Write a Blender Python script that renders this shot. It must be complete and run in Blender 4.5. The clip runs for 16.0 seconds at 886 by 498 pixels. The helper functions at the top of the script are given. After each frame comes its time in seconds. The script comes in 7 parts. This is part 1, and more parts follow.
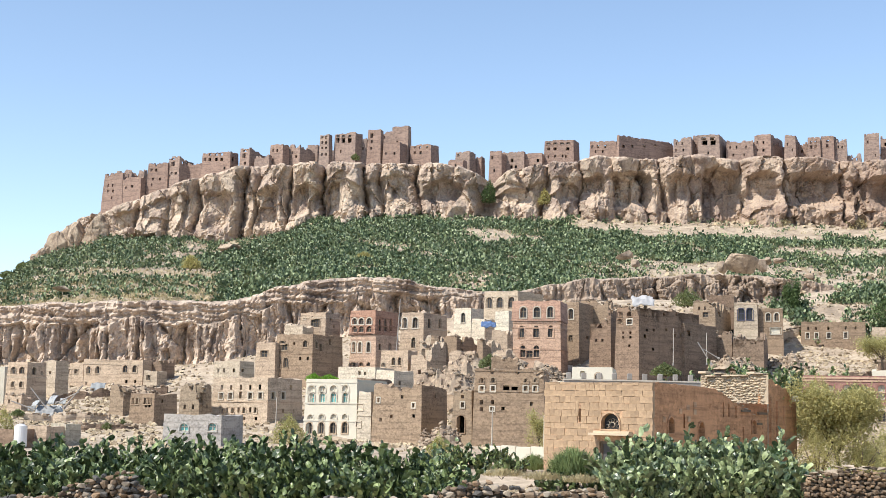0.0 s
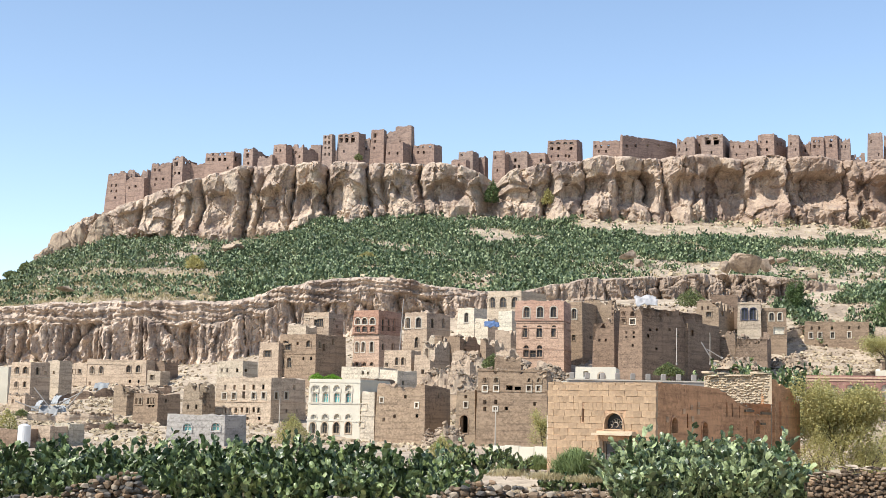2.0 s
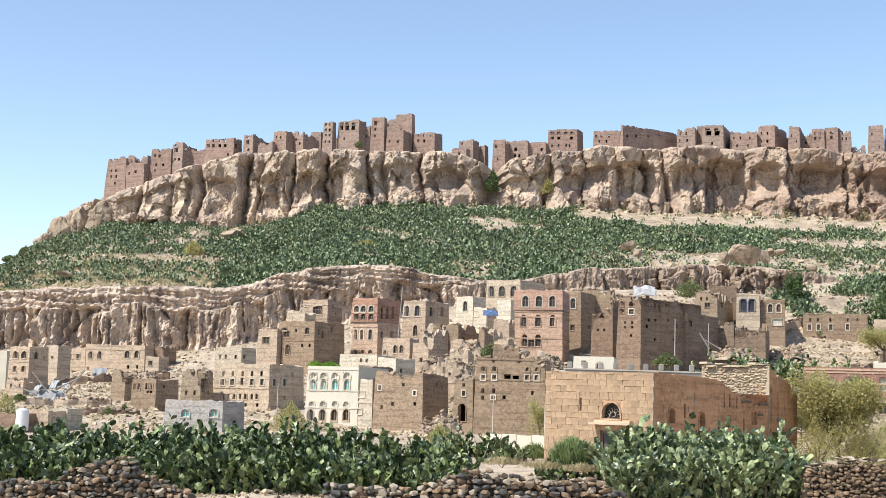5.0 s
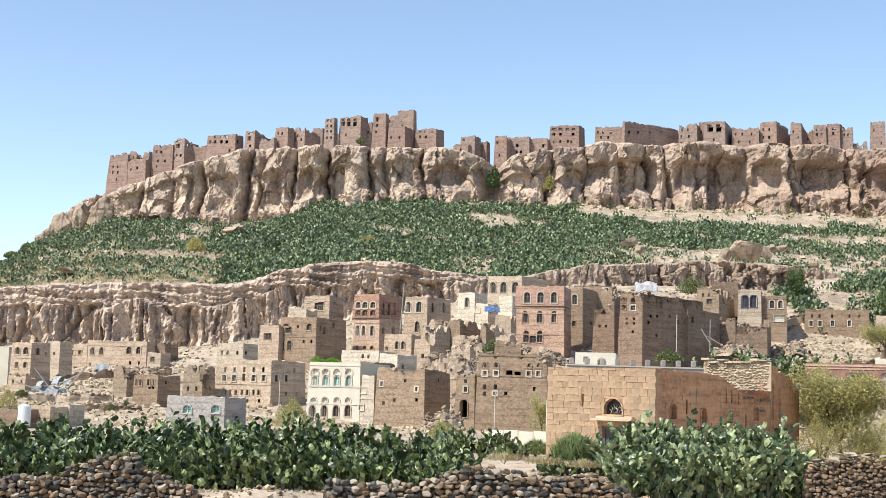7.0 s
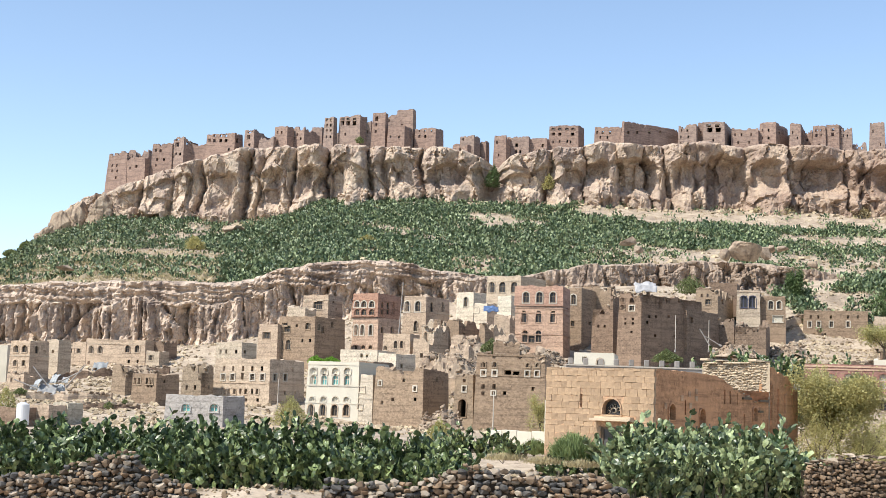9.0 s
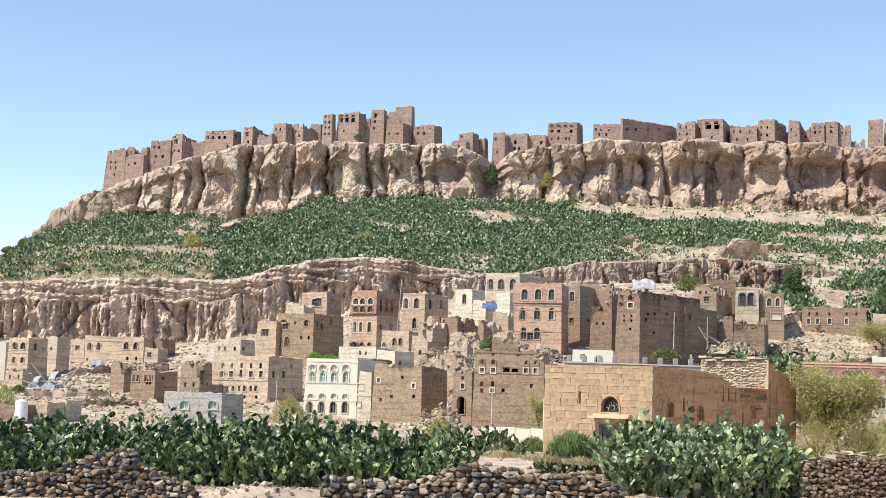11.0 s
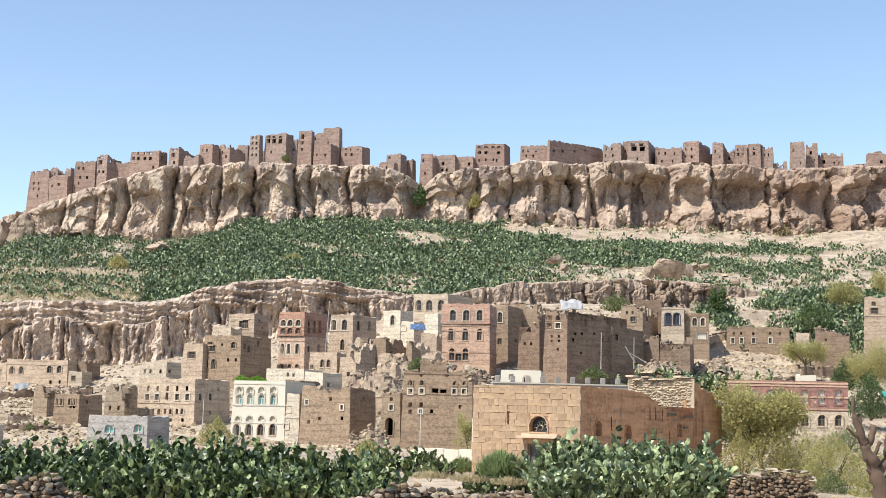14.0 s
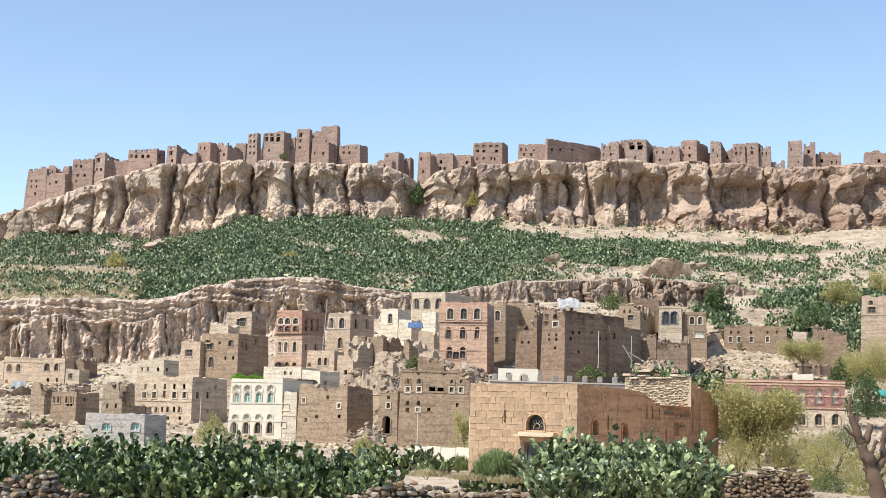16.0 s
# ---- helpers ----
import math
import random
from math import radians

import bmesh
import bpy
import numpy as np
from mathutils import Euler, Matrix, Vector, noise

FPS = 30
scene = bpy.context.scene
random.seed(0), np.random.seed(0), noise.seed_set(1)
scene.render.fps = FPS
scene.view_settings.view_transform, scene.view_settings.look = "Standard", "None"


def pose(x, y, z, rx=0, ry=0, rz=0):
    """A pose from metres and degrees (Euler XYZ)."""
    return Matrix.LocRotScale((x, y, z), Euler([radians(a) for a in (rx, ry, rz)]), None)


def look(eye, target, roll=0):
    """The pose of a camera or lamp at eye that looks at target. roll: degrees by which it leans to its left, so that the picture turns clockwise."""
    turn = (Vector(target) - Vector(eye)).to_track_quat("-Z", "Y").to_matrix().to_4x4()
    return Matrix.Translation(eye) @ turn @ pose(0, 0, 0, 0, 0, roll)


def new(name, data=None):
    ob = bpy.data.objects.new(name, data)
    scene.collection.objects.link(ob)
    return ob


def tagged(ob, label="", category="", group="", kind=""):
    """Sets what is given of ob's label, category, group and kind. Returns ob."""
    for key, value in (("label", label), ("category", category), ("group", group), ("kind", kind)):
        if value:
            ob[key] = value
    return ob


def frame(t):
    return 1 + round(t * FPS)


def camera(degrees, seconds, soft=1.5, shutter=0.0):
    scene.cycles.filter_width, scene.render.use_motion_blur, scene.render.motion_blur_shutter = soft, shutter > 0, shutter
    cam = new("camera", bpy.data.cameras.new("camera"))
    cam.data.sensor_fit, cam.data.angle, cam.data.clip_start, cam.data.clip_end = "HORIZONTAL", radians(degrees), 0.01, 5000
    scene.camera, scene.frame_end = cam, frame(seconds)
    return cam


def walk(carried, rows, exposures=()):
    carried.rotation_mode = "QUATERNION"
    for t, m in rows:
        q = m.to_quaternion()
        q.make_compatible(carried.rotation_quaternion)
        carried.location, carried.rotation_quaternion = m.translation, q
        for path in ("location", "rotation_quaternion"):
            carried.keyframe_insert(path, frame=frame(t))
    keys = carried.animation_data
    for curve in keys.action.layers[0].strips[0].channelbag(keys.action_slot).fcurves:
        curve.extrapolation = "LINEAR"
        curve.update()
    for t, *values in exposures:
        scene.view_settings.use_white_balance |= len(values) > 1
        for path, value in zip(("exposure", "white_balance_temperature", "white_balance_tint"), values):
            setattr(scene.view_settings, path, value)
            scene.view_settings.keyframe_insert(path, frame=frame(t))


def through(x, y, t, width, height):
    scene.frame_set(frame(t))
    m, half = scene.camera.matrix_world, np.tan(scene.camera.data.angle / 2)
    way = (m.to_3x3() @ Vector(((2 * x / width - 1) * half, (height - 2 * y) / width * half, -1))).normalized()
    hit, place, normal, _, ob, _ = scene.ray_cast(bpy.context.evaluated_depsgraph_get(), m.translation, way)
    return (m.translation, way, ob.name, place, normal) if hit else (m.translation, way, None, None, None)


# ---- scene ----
cam = camera(35.35, 16.0, soft=0.7)
EYE, EXPOSURE = 1.6, 0.05
# seconds, x, z, yaw, pitch, roll
ROWS = [
    (0.0, 0.011, 0.014, -0.117, 6.860, 1.229),
    (0.5, 0.003, 0.006, -0.120, 6.832, 1.209),
    (1.0, 0.015, 0.007, -0.089, 6.860, 1.191),
    (1.5, -0.010, -0.034, -0.012, 6.877, 1.210),
    (2.0, 0.012, 0.028, 0.016, 6.846, 1.216),
    (2.5, 0.003, 0.007, 0.017, 6.851, 1.315),
    (3.0, 0.022, 0.017, -0.030, 6.801, 1.446),
    (3.5, 0.004, 0.002, -0.074, 6.803, 1.647),
    (4.0, 0.033, 0.005, -0.062, 6.634, 1.679),
    (6.5, 0.015, 0.007, 0.051, 6.270, 1.837),
    (7.0, 0.005, -0.007, 0.041, 6.219, 1.761),
    (7.5, -0.005, -0.009, 0.073, 6.213, 1.717),
    (8.0, 0.019, -0.017, 0.054, 6.194, 1.781),
    (8.5, 0.015, 0.009, 0.069, 6.174, 1.910),
    (9.0, 0.000, 0.000, 0.000, 6.200, 1.950),
    (11.5, 0.003, 0.029, -0.080, 6.059, 1.937),
    (12.0, 0.017, 0.005, -0.101, 6.074, 1.896),
    (12.5, -0.023, 0.003, -0.220, 6.213, 1.858),
    (13.0, 0.000, 0.001, -1.539, 6.331, 1.611),
    (13.5, 0.007, 0.001, -2.984, 6.730, 1.431),
    (14.0, -0.015, -0.011, -3.020, 7.041, 1.488),
    (14.5, 0.004, -0.016, -3.051, 7.007, 1.463),
    (15.0, 0.056, -0.019, -3.060, 6.963, 1.459),
    (15.5, -0.003, -0.012, -3.142, 6.982, 1.513),
    (16.0, 0.024, -0.013, -3.108, 6.978, 1.563),
]
walk(cam, [(t, pose(x, 0, EYE + z, 90 + pitch, 0, yaw) @ pose(0, 0, 0, 0, 0, roll)) for t, x, z, yaw, pitch, roll in ROWS],
     exposures=[(0.0, EXPOSURE), (16.0, EXPOSURE)])

# world and sun
SUN_FROM = Vector((-0.53, -0.33, 0.80)).normalized()
world = bpy.data.worlds.new("sky")
scene.world = world
world.use_nodes = True
wn = world.node_tree
sky = wn.nodes.new("ShaderNodeTexSky")
sky.sky_type, sky.sun_disc = "NISHITA", False
sky.sun_elevation = math.asin(SUN_FROM.z)
sky.sun_rotation = math.atan2(SUN_FROM.x, SUN_FROM.y)
sky.altitude, sky.air_density, sky.dust_density, sky.ozone_density = 2300, 1.0, 3.0, 1.0
haze = wn.nodes.new("ShaderNodeMix")
haze.data_type, haze.blend_type = "RGBA", "MULTIPLY"
haze.inputs[0].default_value, haze.inputs[7].default_value = 1.0, (1.09, 1.05, 0.98, 1)
wn.links.new(sky.outputs[0], haze.inputs[6])
wn.links.new(haze.outputs[2], wn.nodes["Background"].inputs[0])
wn.nodes["Background"].inputs[1].default_value = 0.225
sun = new("sun", bpy.data.lights.new("sun", "SUN"))
sun.data.energy, sun.data.angle, sun.data.color = 6.1, radians(0.55), (0.995, 0.955, 0.87)
sun.matrix_world = look(SUN_FROM * 300, (0, 0, 0))


# materials
def nodes_of(name):
    m = bpy.data.materials.new(name)
    m.use_nodes = True
    nt = m.node_tree
    return m, nt, nt.nodes["Principled BSDF"]


def add(nt, kind, ins=None, **props):
    n = nt.nodes.new("ShaderNode" + kind)
    for k, v in props.items():
        setattr(n, k, v)
    for k, v in (ins or {}).items():
        if hasattr(v, "is_linked"):
            nt.links.new(v, n.inputs[k])
        else:
            n.inputs[k].default_value = v
    return n


def mixed(nt, fac, a, b, mode="MIX"):
    n = add(nt, "Mix", data_type="RGBA", blend_type=mode)
    for i, v in ((0, fac), (6, a), (7, b)):
        if hasattr(v, "is_linked"):
            nt.links.new(v, n.inputs[i])
        else:
            n.inputs[i].default_value = v if i == 0 else (*v[:3], 1)
    return n.outputs[2]


def ramp(nt, fac, stops):
    n = add(nt, "ValToRGB", {0: fac})
    e = n.color_ramp.elements
    while len(e) < len(stops):
        e.new(0.5)
    for el, (p, c) in zip(e, stops):
        el.position, el.color = p, (*c, 1) if len(c) == 3 else c
    return n.outputs[0]


def noisy(nt, co, scale, detail=5, rough=0.6, sx=1, sy=1, sz=1):
    m = add(nt, "Mapping", {0: co, 3: (sx, sy, sz)})
    return add(nt, "TexNoise", {0: m.outputs[0], 2: scale, 3: detail, 4: rough}).outputs[0]


def bumped(nt, bsdf, height, strength, dist):
    b = add(nt, "Bump", {0: strength, 1: dist, 2: height})
    nt.links.new(b.outputs[0], bsdf.inputs["Normal"])


def plain(name, color, rough=0.85, var=0.25, scale=3.0, bump=0.3, metal=0.0, spread=0.25):
    """A worn matt surface with grain, stains and a spread from piece to piece."""
    m, nt, b = nodes_of(name)
    co = add(nt, "TexCoord").outputs["Object"]
    big = noisy(nt, co, scale * 0.25, 4)
    small = noisy(nt, co, scale * 6, 6)
    dark = tuple(c * (1 - var) for c in color)
    light = tuple(min(1, c * (1 + var)) for c in color)
    c = mixed(nt, small, dark, light)
    c = mixed(nt, ramp(nt, big, [(0.35, (0, 0, 0)), (0.7, (0.6, 0.6, 0.6))]), c, tuple(k * (1 - var) * 0.8 for k in color))
    info = add(nt, "ObjectInfo").outputs["Random"]
    c = mixed(nt, 1.0, c, ramp(nt, info, [(0, (1 - spread,) * 3), (1, (1.0, 1.0, 1.0))]), "MULTIPLY")
    nt.links.new(c, b.inputs["Base Color"])
    b.inputs["Roughness"].default_value, b.inputs["Metallic"].default_value = rough, metal
    bumped(nt, b, small, bump, 0.05)
    return m


def masonry(name, a, b_, mortar, course=0.28, length=0.5, stain=0.5, bump=0.6):
    """Coursed stone or mud masonry, with stains running down."""
    m, nt, b = nodes_of(name)
    co = add(nt, "TexCoord").outputs["Object"]
    sep = add(nt, "SeparateXYZ", {0: co})
    along = add(nt, "Math", {0: sep.outputs[0], 1: sep.outputs[1]}, operation="ADD").outputs[0]
    warp = noisy(nt, co, 1.3, 3)
    warped = add(nt, "Math", {0: warp, 1: 0.25, 2: sep.outputs[2]}, operation="MULTIPLY_ADD").outputs[0]
    uv = add(nt, "CombineXYZ", {0: along, 1: warped}).outputs[0]
    br = add(nt, "TexBrick", {0: uv, 1: (*a, 1), 2: (*b_, 1), 3: (*mortar, 1), 4: 1.0, 5: 0.018, 6: 0.3, 8: length, 9: course})
    fine = noisy(nt, co, 4.5, 6, 0.75)
    mid = noisy(nt, co, 0.6, 5, 0.7)
    pit = noisy(nt, co, 3.4, 3, 0.6, 1.0, 1.0, 1.5)
    vor = add(nt, "TexVoronoi", {0: add(nt, "Mapping", {0: co, 3: (1.0, 1.0, 1.5)}).outputs[0], 2: 2.1 / length})
    bits = add(nt, "SeparateColor", {0: vor.outputs[1]}).outputs[0]
    c = mixed(nt, 0.72, br.outputs[0], ramp(nt, bits, [(0.1, tuple(k * 0.88 for k in a)), (0.5, tuple(k * 0.97 for k in b_)), (0.9, tuple(min(1, k * 1.10) for k in b_))]))
    c = mixed(nt, 1.0, c, ramp(nt, fine, [(0.32, (0.58, 0.57, 0.56)), (0.50, (0.98, 0.98, 0.98)), (0.70, (1.18, 1.17, 1.15))]), "MULTIPLY")
    c = mixed(nt, ramp(nt, pit, [(0.62, (0, 0, 0)), (0.70, (0.7, 0.7, 0.7))]), c, tuple(k * 0.4 for k in a))
    # render and dust clinging to the wall in patches
    skin = noisy(nt, co, 0.33, 6, 0.7, 1.0, 1.0, 0.8)
    c = mixed(nt, ramp(nt, skin, [(0.48, (0, 0, 0)), (0.60, (0.62, 0.62, 0.62))]), c, tuple(min(1, k * 1.07) for k in b_))
    runs = noisy(nt, co, 0.8, 4, 0.6, 1.5, 1.5, 0.18)
    c = mixed(nt, ramp(nt, runs, [(0.52, (0, 0, 0)), (0.75, (stain * 0.7,) * 3)]), c, tuple(k * 0.6 for k in a))
    c = mixed(nt, ramp(nt, mid, [(0.5, (0, 0, 0)), (0.8, (0.3, 0.3, 0.3))]), c, tuple(min(1, k * 1.25) for k in b_))
    layers = noisy(nt, co, 1.0, 4, 0.65, 0.22, 0.22, 2.6)
    c = mixed(nt, 1.0, c, ramp(nt, layers, [(0.36, (0.66, 0.65, 0.64)), (0.48, (0.98, 0.98, 0.98)), (0.64, (1.10, 1.10, 1.08))]), "MULTIPLY")
    info = add(nt, "ObjectInfo").outputs["Random"]
    c = mixed(nt, 1.0, c, ramp(nt, info, [(0, (0.84, 0.81, 0.78)), (0.5, (1, 0.97, 0.93)), (1, (0.95, 1.0, 1.0))]), "MULTIPLY")
    nt.links.new(c, b.inputs["Base Color"])
    b.inputs["Roughness"].default_value = 0.95
    h = add(nt, "Math", {0: br.outputs[1], 1: -1.0, 2: fine}, operation="MULTIPLY_ADD").outputs[0]
    bumped(nt, b, h, bump, 0.14)
    return m


def rock(name, pale, mid_c, dark, scale=0.12, strata=0.5, rust=None, west=30.0, east_end=110.0):
    """Weathered sandstone: patches, bedding and dark streaks."""
    m, nt, b = nodes_of(name)
    co = add(nt, "TexCoord").outputs["Object"]
    big = noisy(nt, co, scale, 6, 0.65)
    bed = noisy(nt, co, 0.35, 5, 0.6, 0.15, 0.15, 2.2)
    streak = noisy(nt, co, 0.5, 5, 0.6, 1.0, 1.0, 0.12)
    fine = noisy(nt, co, 2.2, 8, 0.7)
    c = ramp(nt, big, [(0.32, dark), (0.46, mid_c), (0.62, pale)])
    if rust:
        # iron-stained beds, more of them towards the east end
        east = add(nt, "SeparateXYZ", {0: co}).outputs[0]
        share = add(nt, "MapRange", {0: east, 1: west, 2: east_end, 3: 0.0, 4: 0.75}).outputs[0]
        patch = add(nt, "Math", {0: share, 1: ramp(nt, noisy(nt, co, 0.06, 4, 0.6), [(0.3, (0.35, 0.35, 0.35)), (0.6, (1, 1, 1))])}, operation="MULTIPLY").outputs[0]
        c = mixed(nt, patch, c, rust)
    c = mixed(nt, ramp(nt, bed, [(0.45, (0, 0, 0)), (0.65, (strata,) * 3)]), c, mid_c)
    c = mixed(nt, ramp(nt, streak, [(0.50, (0, 0, 0)), (0.66, (0.72, 0.72, 0.72))]), c, dark)
    c = mixed(nt, 1.0, c, ramp(nt, fine, [(0.28, (0.55, 0.53, 0.51)), (0.5, (0.95, 0.95, 0.95)), (0.72, (1.15, 1.15, 1.13))]), "MULTIPLY")
    pit = noisy(nt, co, 0.9, 4, 0.7)
    c = mixed(nt, ramp(nt, pit, [(0.60, (0, 0, 0)), (0.68, (0.6, 0.6, 0.6))]), c, tuple(k * 0.6 for k in dark))
    nt.links.new(c, b.inputs["Base Color"])
    b.inputs["Roughness"].default_value = 0.95
    both = add(nt, "Math", {0: bed, 1: 0.5, 2: fine}, operation="MULTIPLY_ADD").outputs[0]
    bumped(nt, b, both, 0.8, 0.5)
    return m


def leafy(name, a, b_, rough=0.5, gloss=0.4, through=0.0, bias=1.0):
    m, nt, b = nodes_of(name)
    isl = add(nt, "NewGeometry").outputs["Random Per Island"]
    info = add(nt, "ObjectInfo").outputs["Random"]
    co = add(nt, "TexCoord").outputs["Object"]
    n = noisy(nt, co, 6, 4)
    both = add(nt, "Math", {0: isl, 1: info}, operation="ADD").outputs[0]
    fr = add(nt, "Math", {0: both}, operation="FRACT").outputs[0]
    fr = add(nt, "Math", {0: fr, 1: bias}, operation="POWER").outputs[0]
    c = mixed(nt, fr, a, b_)
    c = mixed(nt, 1.0, c, ramp(nt, n, [(0.3, (0.75, 0.75, 0.7)), (0.7, (1.1, 1.1, 1.0))]), "MULTIPLY")
    nt.links.new(c, b.inputs["Base Color"])
    b.inputs["Roughness"].default_value = rough
    b.inputs["Specular IOR Level"].default_value = gloss
    if through:
        lit = add(nt, "BsdfTranslucent", {0: c})
        both_ways = add(nt, "MixShader", {0: through, 1: b.outputs[0], 2: lit.outputs[0]})
        nt.links.new(both_ways.outputs[0], nt.nodes["Material Output"].inputs[0])
    return m


CLIFF = rock("sandstone_cliff", (0.57, 0.455, 0.345), (0.45, 0.35, 0.27), (0.25, 0.185, 0.155), 0.10, 0.4, (0.20, 0.115, 0.075))
CLIFF_LOW = rock("bedded_sandstone", (0.62, 0.50, 0.395), (0.47, 0.37, 0.29), (0.20, 0.15, 0.12), 0.2, 0.5, (0.20, 0.145, 0.105), -12.0, 30.0)
BOULDER = rock("boulder_stone", (0.48, 0.385, 0.285), (0.38, 0.29, 0.21), (0.13, 0.095, 0.075), 0.45, 0.4)
GROUND = rock("dry_earth", (0.51, 0.42, 0.315), (0.39, 0.31, 0.23), (0.25, 0.195, 0.145), 0.25, 0.2)
M_CASTLE = masonry("castle_masonry", (0.235, 0.165, 0.14), (0.325, 0.235, 0.195), (0.17, 0.12, 0.10), 0.35, 0.6)
M_TAN = masonry("tan_masonry", (0.415, 0.325, 0.245), (0.51, 0.405, 0.31), (0.31, 0.23, 0.17), 0.22, 0.4, 0.35)
M_BROWN = masonry("brown_masonry", (0.185, 0.13, 0.093), (0.26, 0.185, 0.135), (0.125, 0.09, 0.07), 0.25, 0.45, 0.45)
M_MID = masonry("weathered_masonry", (0.255, 0.186, 0.13), (0.33, 0.246, 0.175), (0.185, 0.134, 0.096), 0.22, 0.42, 0.4)
M_ROSE = masonry("faded_red_render", (0.43, 0.245, 0.18), (0.50, 0.31, 0.23), (0.36, 0.21, 0.16), 0.2, 0.4, 0.7, 0.3)
M_BRICK = masonry("dark_red_brick", (0.25, 0.125, 0.105), (0.31, 0.165, 0.135), (0.22, 0.13, 0.11), 0.1, 0.24, 0.3, 0.3)
M_DUN = masonry("dun_render", (0.43, 0.36, 0.28), (0.47, 0.395, 0.31), (0.40, 0.335, 0.26), 0.22, 0.45, 0.4, 0.25)
M_PINK = masonry("pink_masonry", (0.45, 0.305, 0.225), (0.52, 0.365, 0.275), (0.36, 0.25, 0.19), 0.2, 0.4, 0.25)
M_RED = masonry("red_masonry", (0.34, 0.19, 0.135), (0.40, 0.235, 0.17), (0.26, 0.155, 0.11), 0.2, 0.4, 0.3)
M_GREY = masonry("grey_block", (0.37, 0.355, 0.34), (0.44, 0.42, 0.40), (0.53, 0.51, 0.49), 0.2, 0.4, 0.15)
M_CREAM = masonry("cream_masonry", (0.59, 0.525, 0.425), (0.65, 0.58, 0.475), (0.54, 0.48, 0.385), 0.22, 0.45, 0.2, 0.25)
M_WHITE = plain("limewash", (0.66, 0.61, 0.50), 0.9, 0.12, 1.5, 0.25)
M_PLASTER = plain("white_gypsum", (0.62, 0.56, 0.46), 0.9, 0.15, 3, 0.2)
M_GLASS = plain("dusty_glass", (0.035, 0.034, 0.034), 0.5, 0.3, 3, 0.05)
M_TEAL = plain("teal_glazing", (0.16, 0.48, 0.46), 0.35, 0.3, 6, 0.05)
M_BLUE = plain("blue_paint", (0.075, 0.078, 0.13), 0.5, 0.3, 3, 0.1)
M_WOOD = plain("grey_wood", (0.20, 0.15, 0.10), 0.8, 0.35, 4, 0.4)
M_EARTH = plain("earth_roof", (0.45, 0.36, 0.25), 0.95, 0.25, 1.0, 0.5)


# ground
UP_X, UP_Y = [-121, -109, -88, -63, -12, 43, 125], [372, 366, 356, 348, 342, 338, 334]
FOOT_X = [-117, -105, -86, -63, -57, -48, -39, -32, -12, 9, 23, 43, 64, 85, 105, 117, 125]
FOOT_Z = [34.5, 41.4, 46.5, 46.3, 45.0, 46.2, 47.0, 50.6, 51.6, 52.8, 52.4, 52.2, 51.4, 51.4, 51.6, 53.4, 54.5]
TOP_X = [-117, -105, -99, -94, -86, -79, -71, -63, -56, -52, -33, -7, 1, 9, 13, 16, 24, 34, 38, 51, 63, 71, 91, 100, 107, 118, 126]
TOP_Z = [34.6, 41.8, 47.3, 50.6, 52.3, 54.4, 57.3, 59.9, 61.5, 63.0, 63.4, 63.8, 63.4, 61.3, 59.4, 62.0, 63.8, 64.7, 65.8, 65.4, 66.4, 65.6,
         66.5, 65.1, 66.1, 66.5, 67.0]
LOW_X, LOW_Y = [-66, -32, 1, 38, 85], [206, 206, 211, 222, 226]
LTOP_X = [-66, -57, -40, -32, -28, -24, -19, -12, -5, 0, 6, 12, 17, 24, 33, 42, 52, 58, 66, 85]
LTOP_Z = [16.2, 17.1, 17.8, 17.8, 18.4, 20.3, 21.4, 22.3, 22.1, 21.0, 20.8, 20.9, 22.3, 23.6, 24.2, 25.2, 25.3, 24.7, 23.9, 24.5]
LBASE_X = [-65, -57, -40, -28, -15, -2, 10, 19, 33, 42, 52, 58, 66, 85]
LBASE_Z = [7.5, 8.1, 7.7, 8.8, 12.3, 15.4, 18.2, 19.8, 20.3, 20.6, 20.7, 22.3, 23.2, 24.0]
BEAR = [-0.314, -0.213, -0.112, -0.011, 0.09, 0.192, 0.321]
DEEP = [105, 125, 145, 165, 185, 203]
VILLAGE = [(-1.5, -0.6, 0.5, 1.1, 3.6, 7.3), (-1.3, -0.6, 0.7, 2.9, 4.6, 8.0), (-1.2, -0.7, 0.7, 4.2, 7.5, 11.3), (-1.2, -0.8, 0.6, 5.4, 9.6, 13.7),
           (-1.5, -0.6, 1.4, 5.3, 9.3, 16.5), (-1.2, -0.2, 2.1, 6.2, 10.0, 17.2), (-1.1, -0.4, 2.5, 6.6, 10.2, 17.2)]


def ease(a, b, v):
    k = min(1, max(0, (v - a) / (b - a)))
    return k * k * (3 - 2 * k)


def rough_at(x, y, f, seed=0.0):
    return noise.fractal((x * f, y * f, seed), 0.9, 2.1, 4)


def village_z(x, y):
    b = x / max(y, 20)
    cols = [np.interp(y, DEEP, row) for row in VILLAGE]
    return float(np.interp(b, BEAR, cols))


def low_y(x):
    return float(np.interp(x, LOW_X, LOW_Y))


def up_y(x):
    return float(np.interp(x, UP_X, UP_Y))


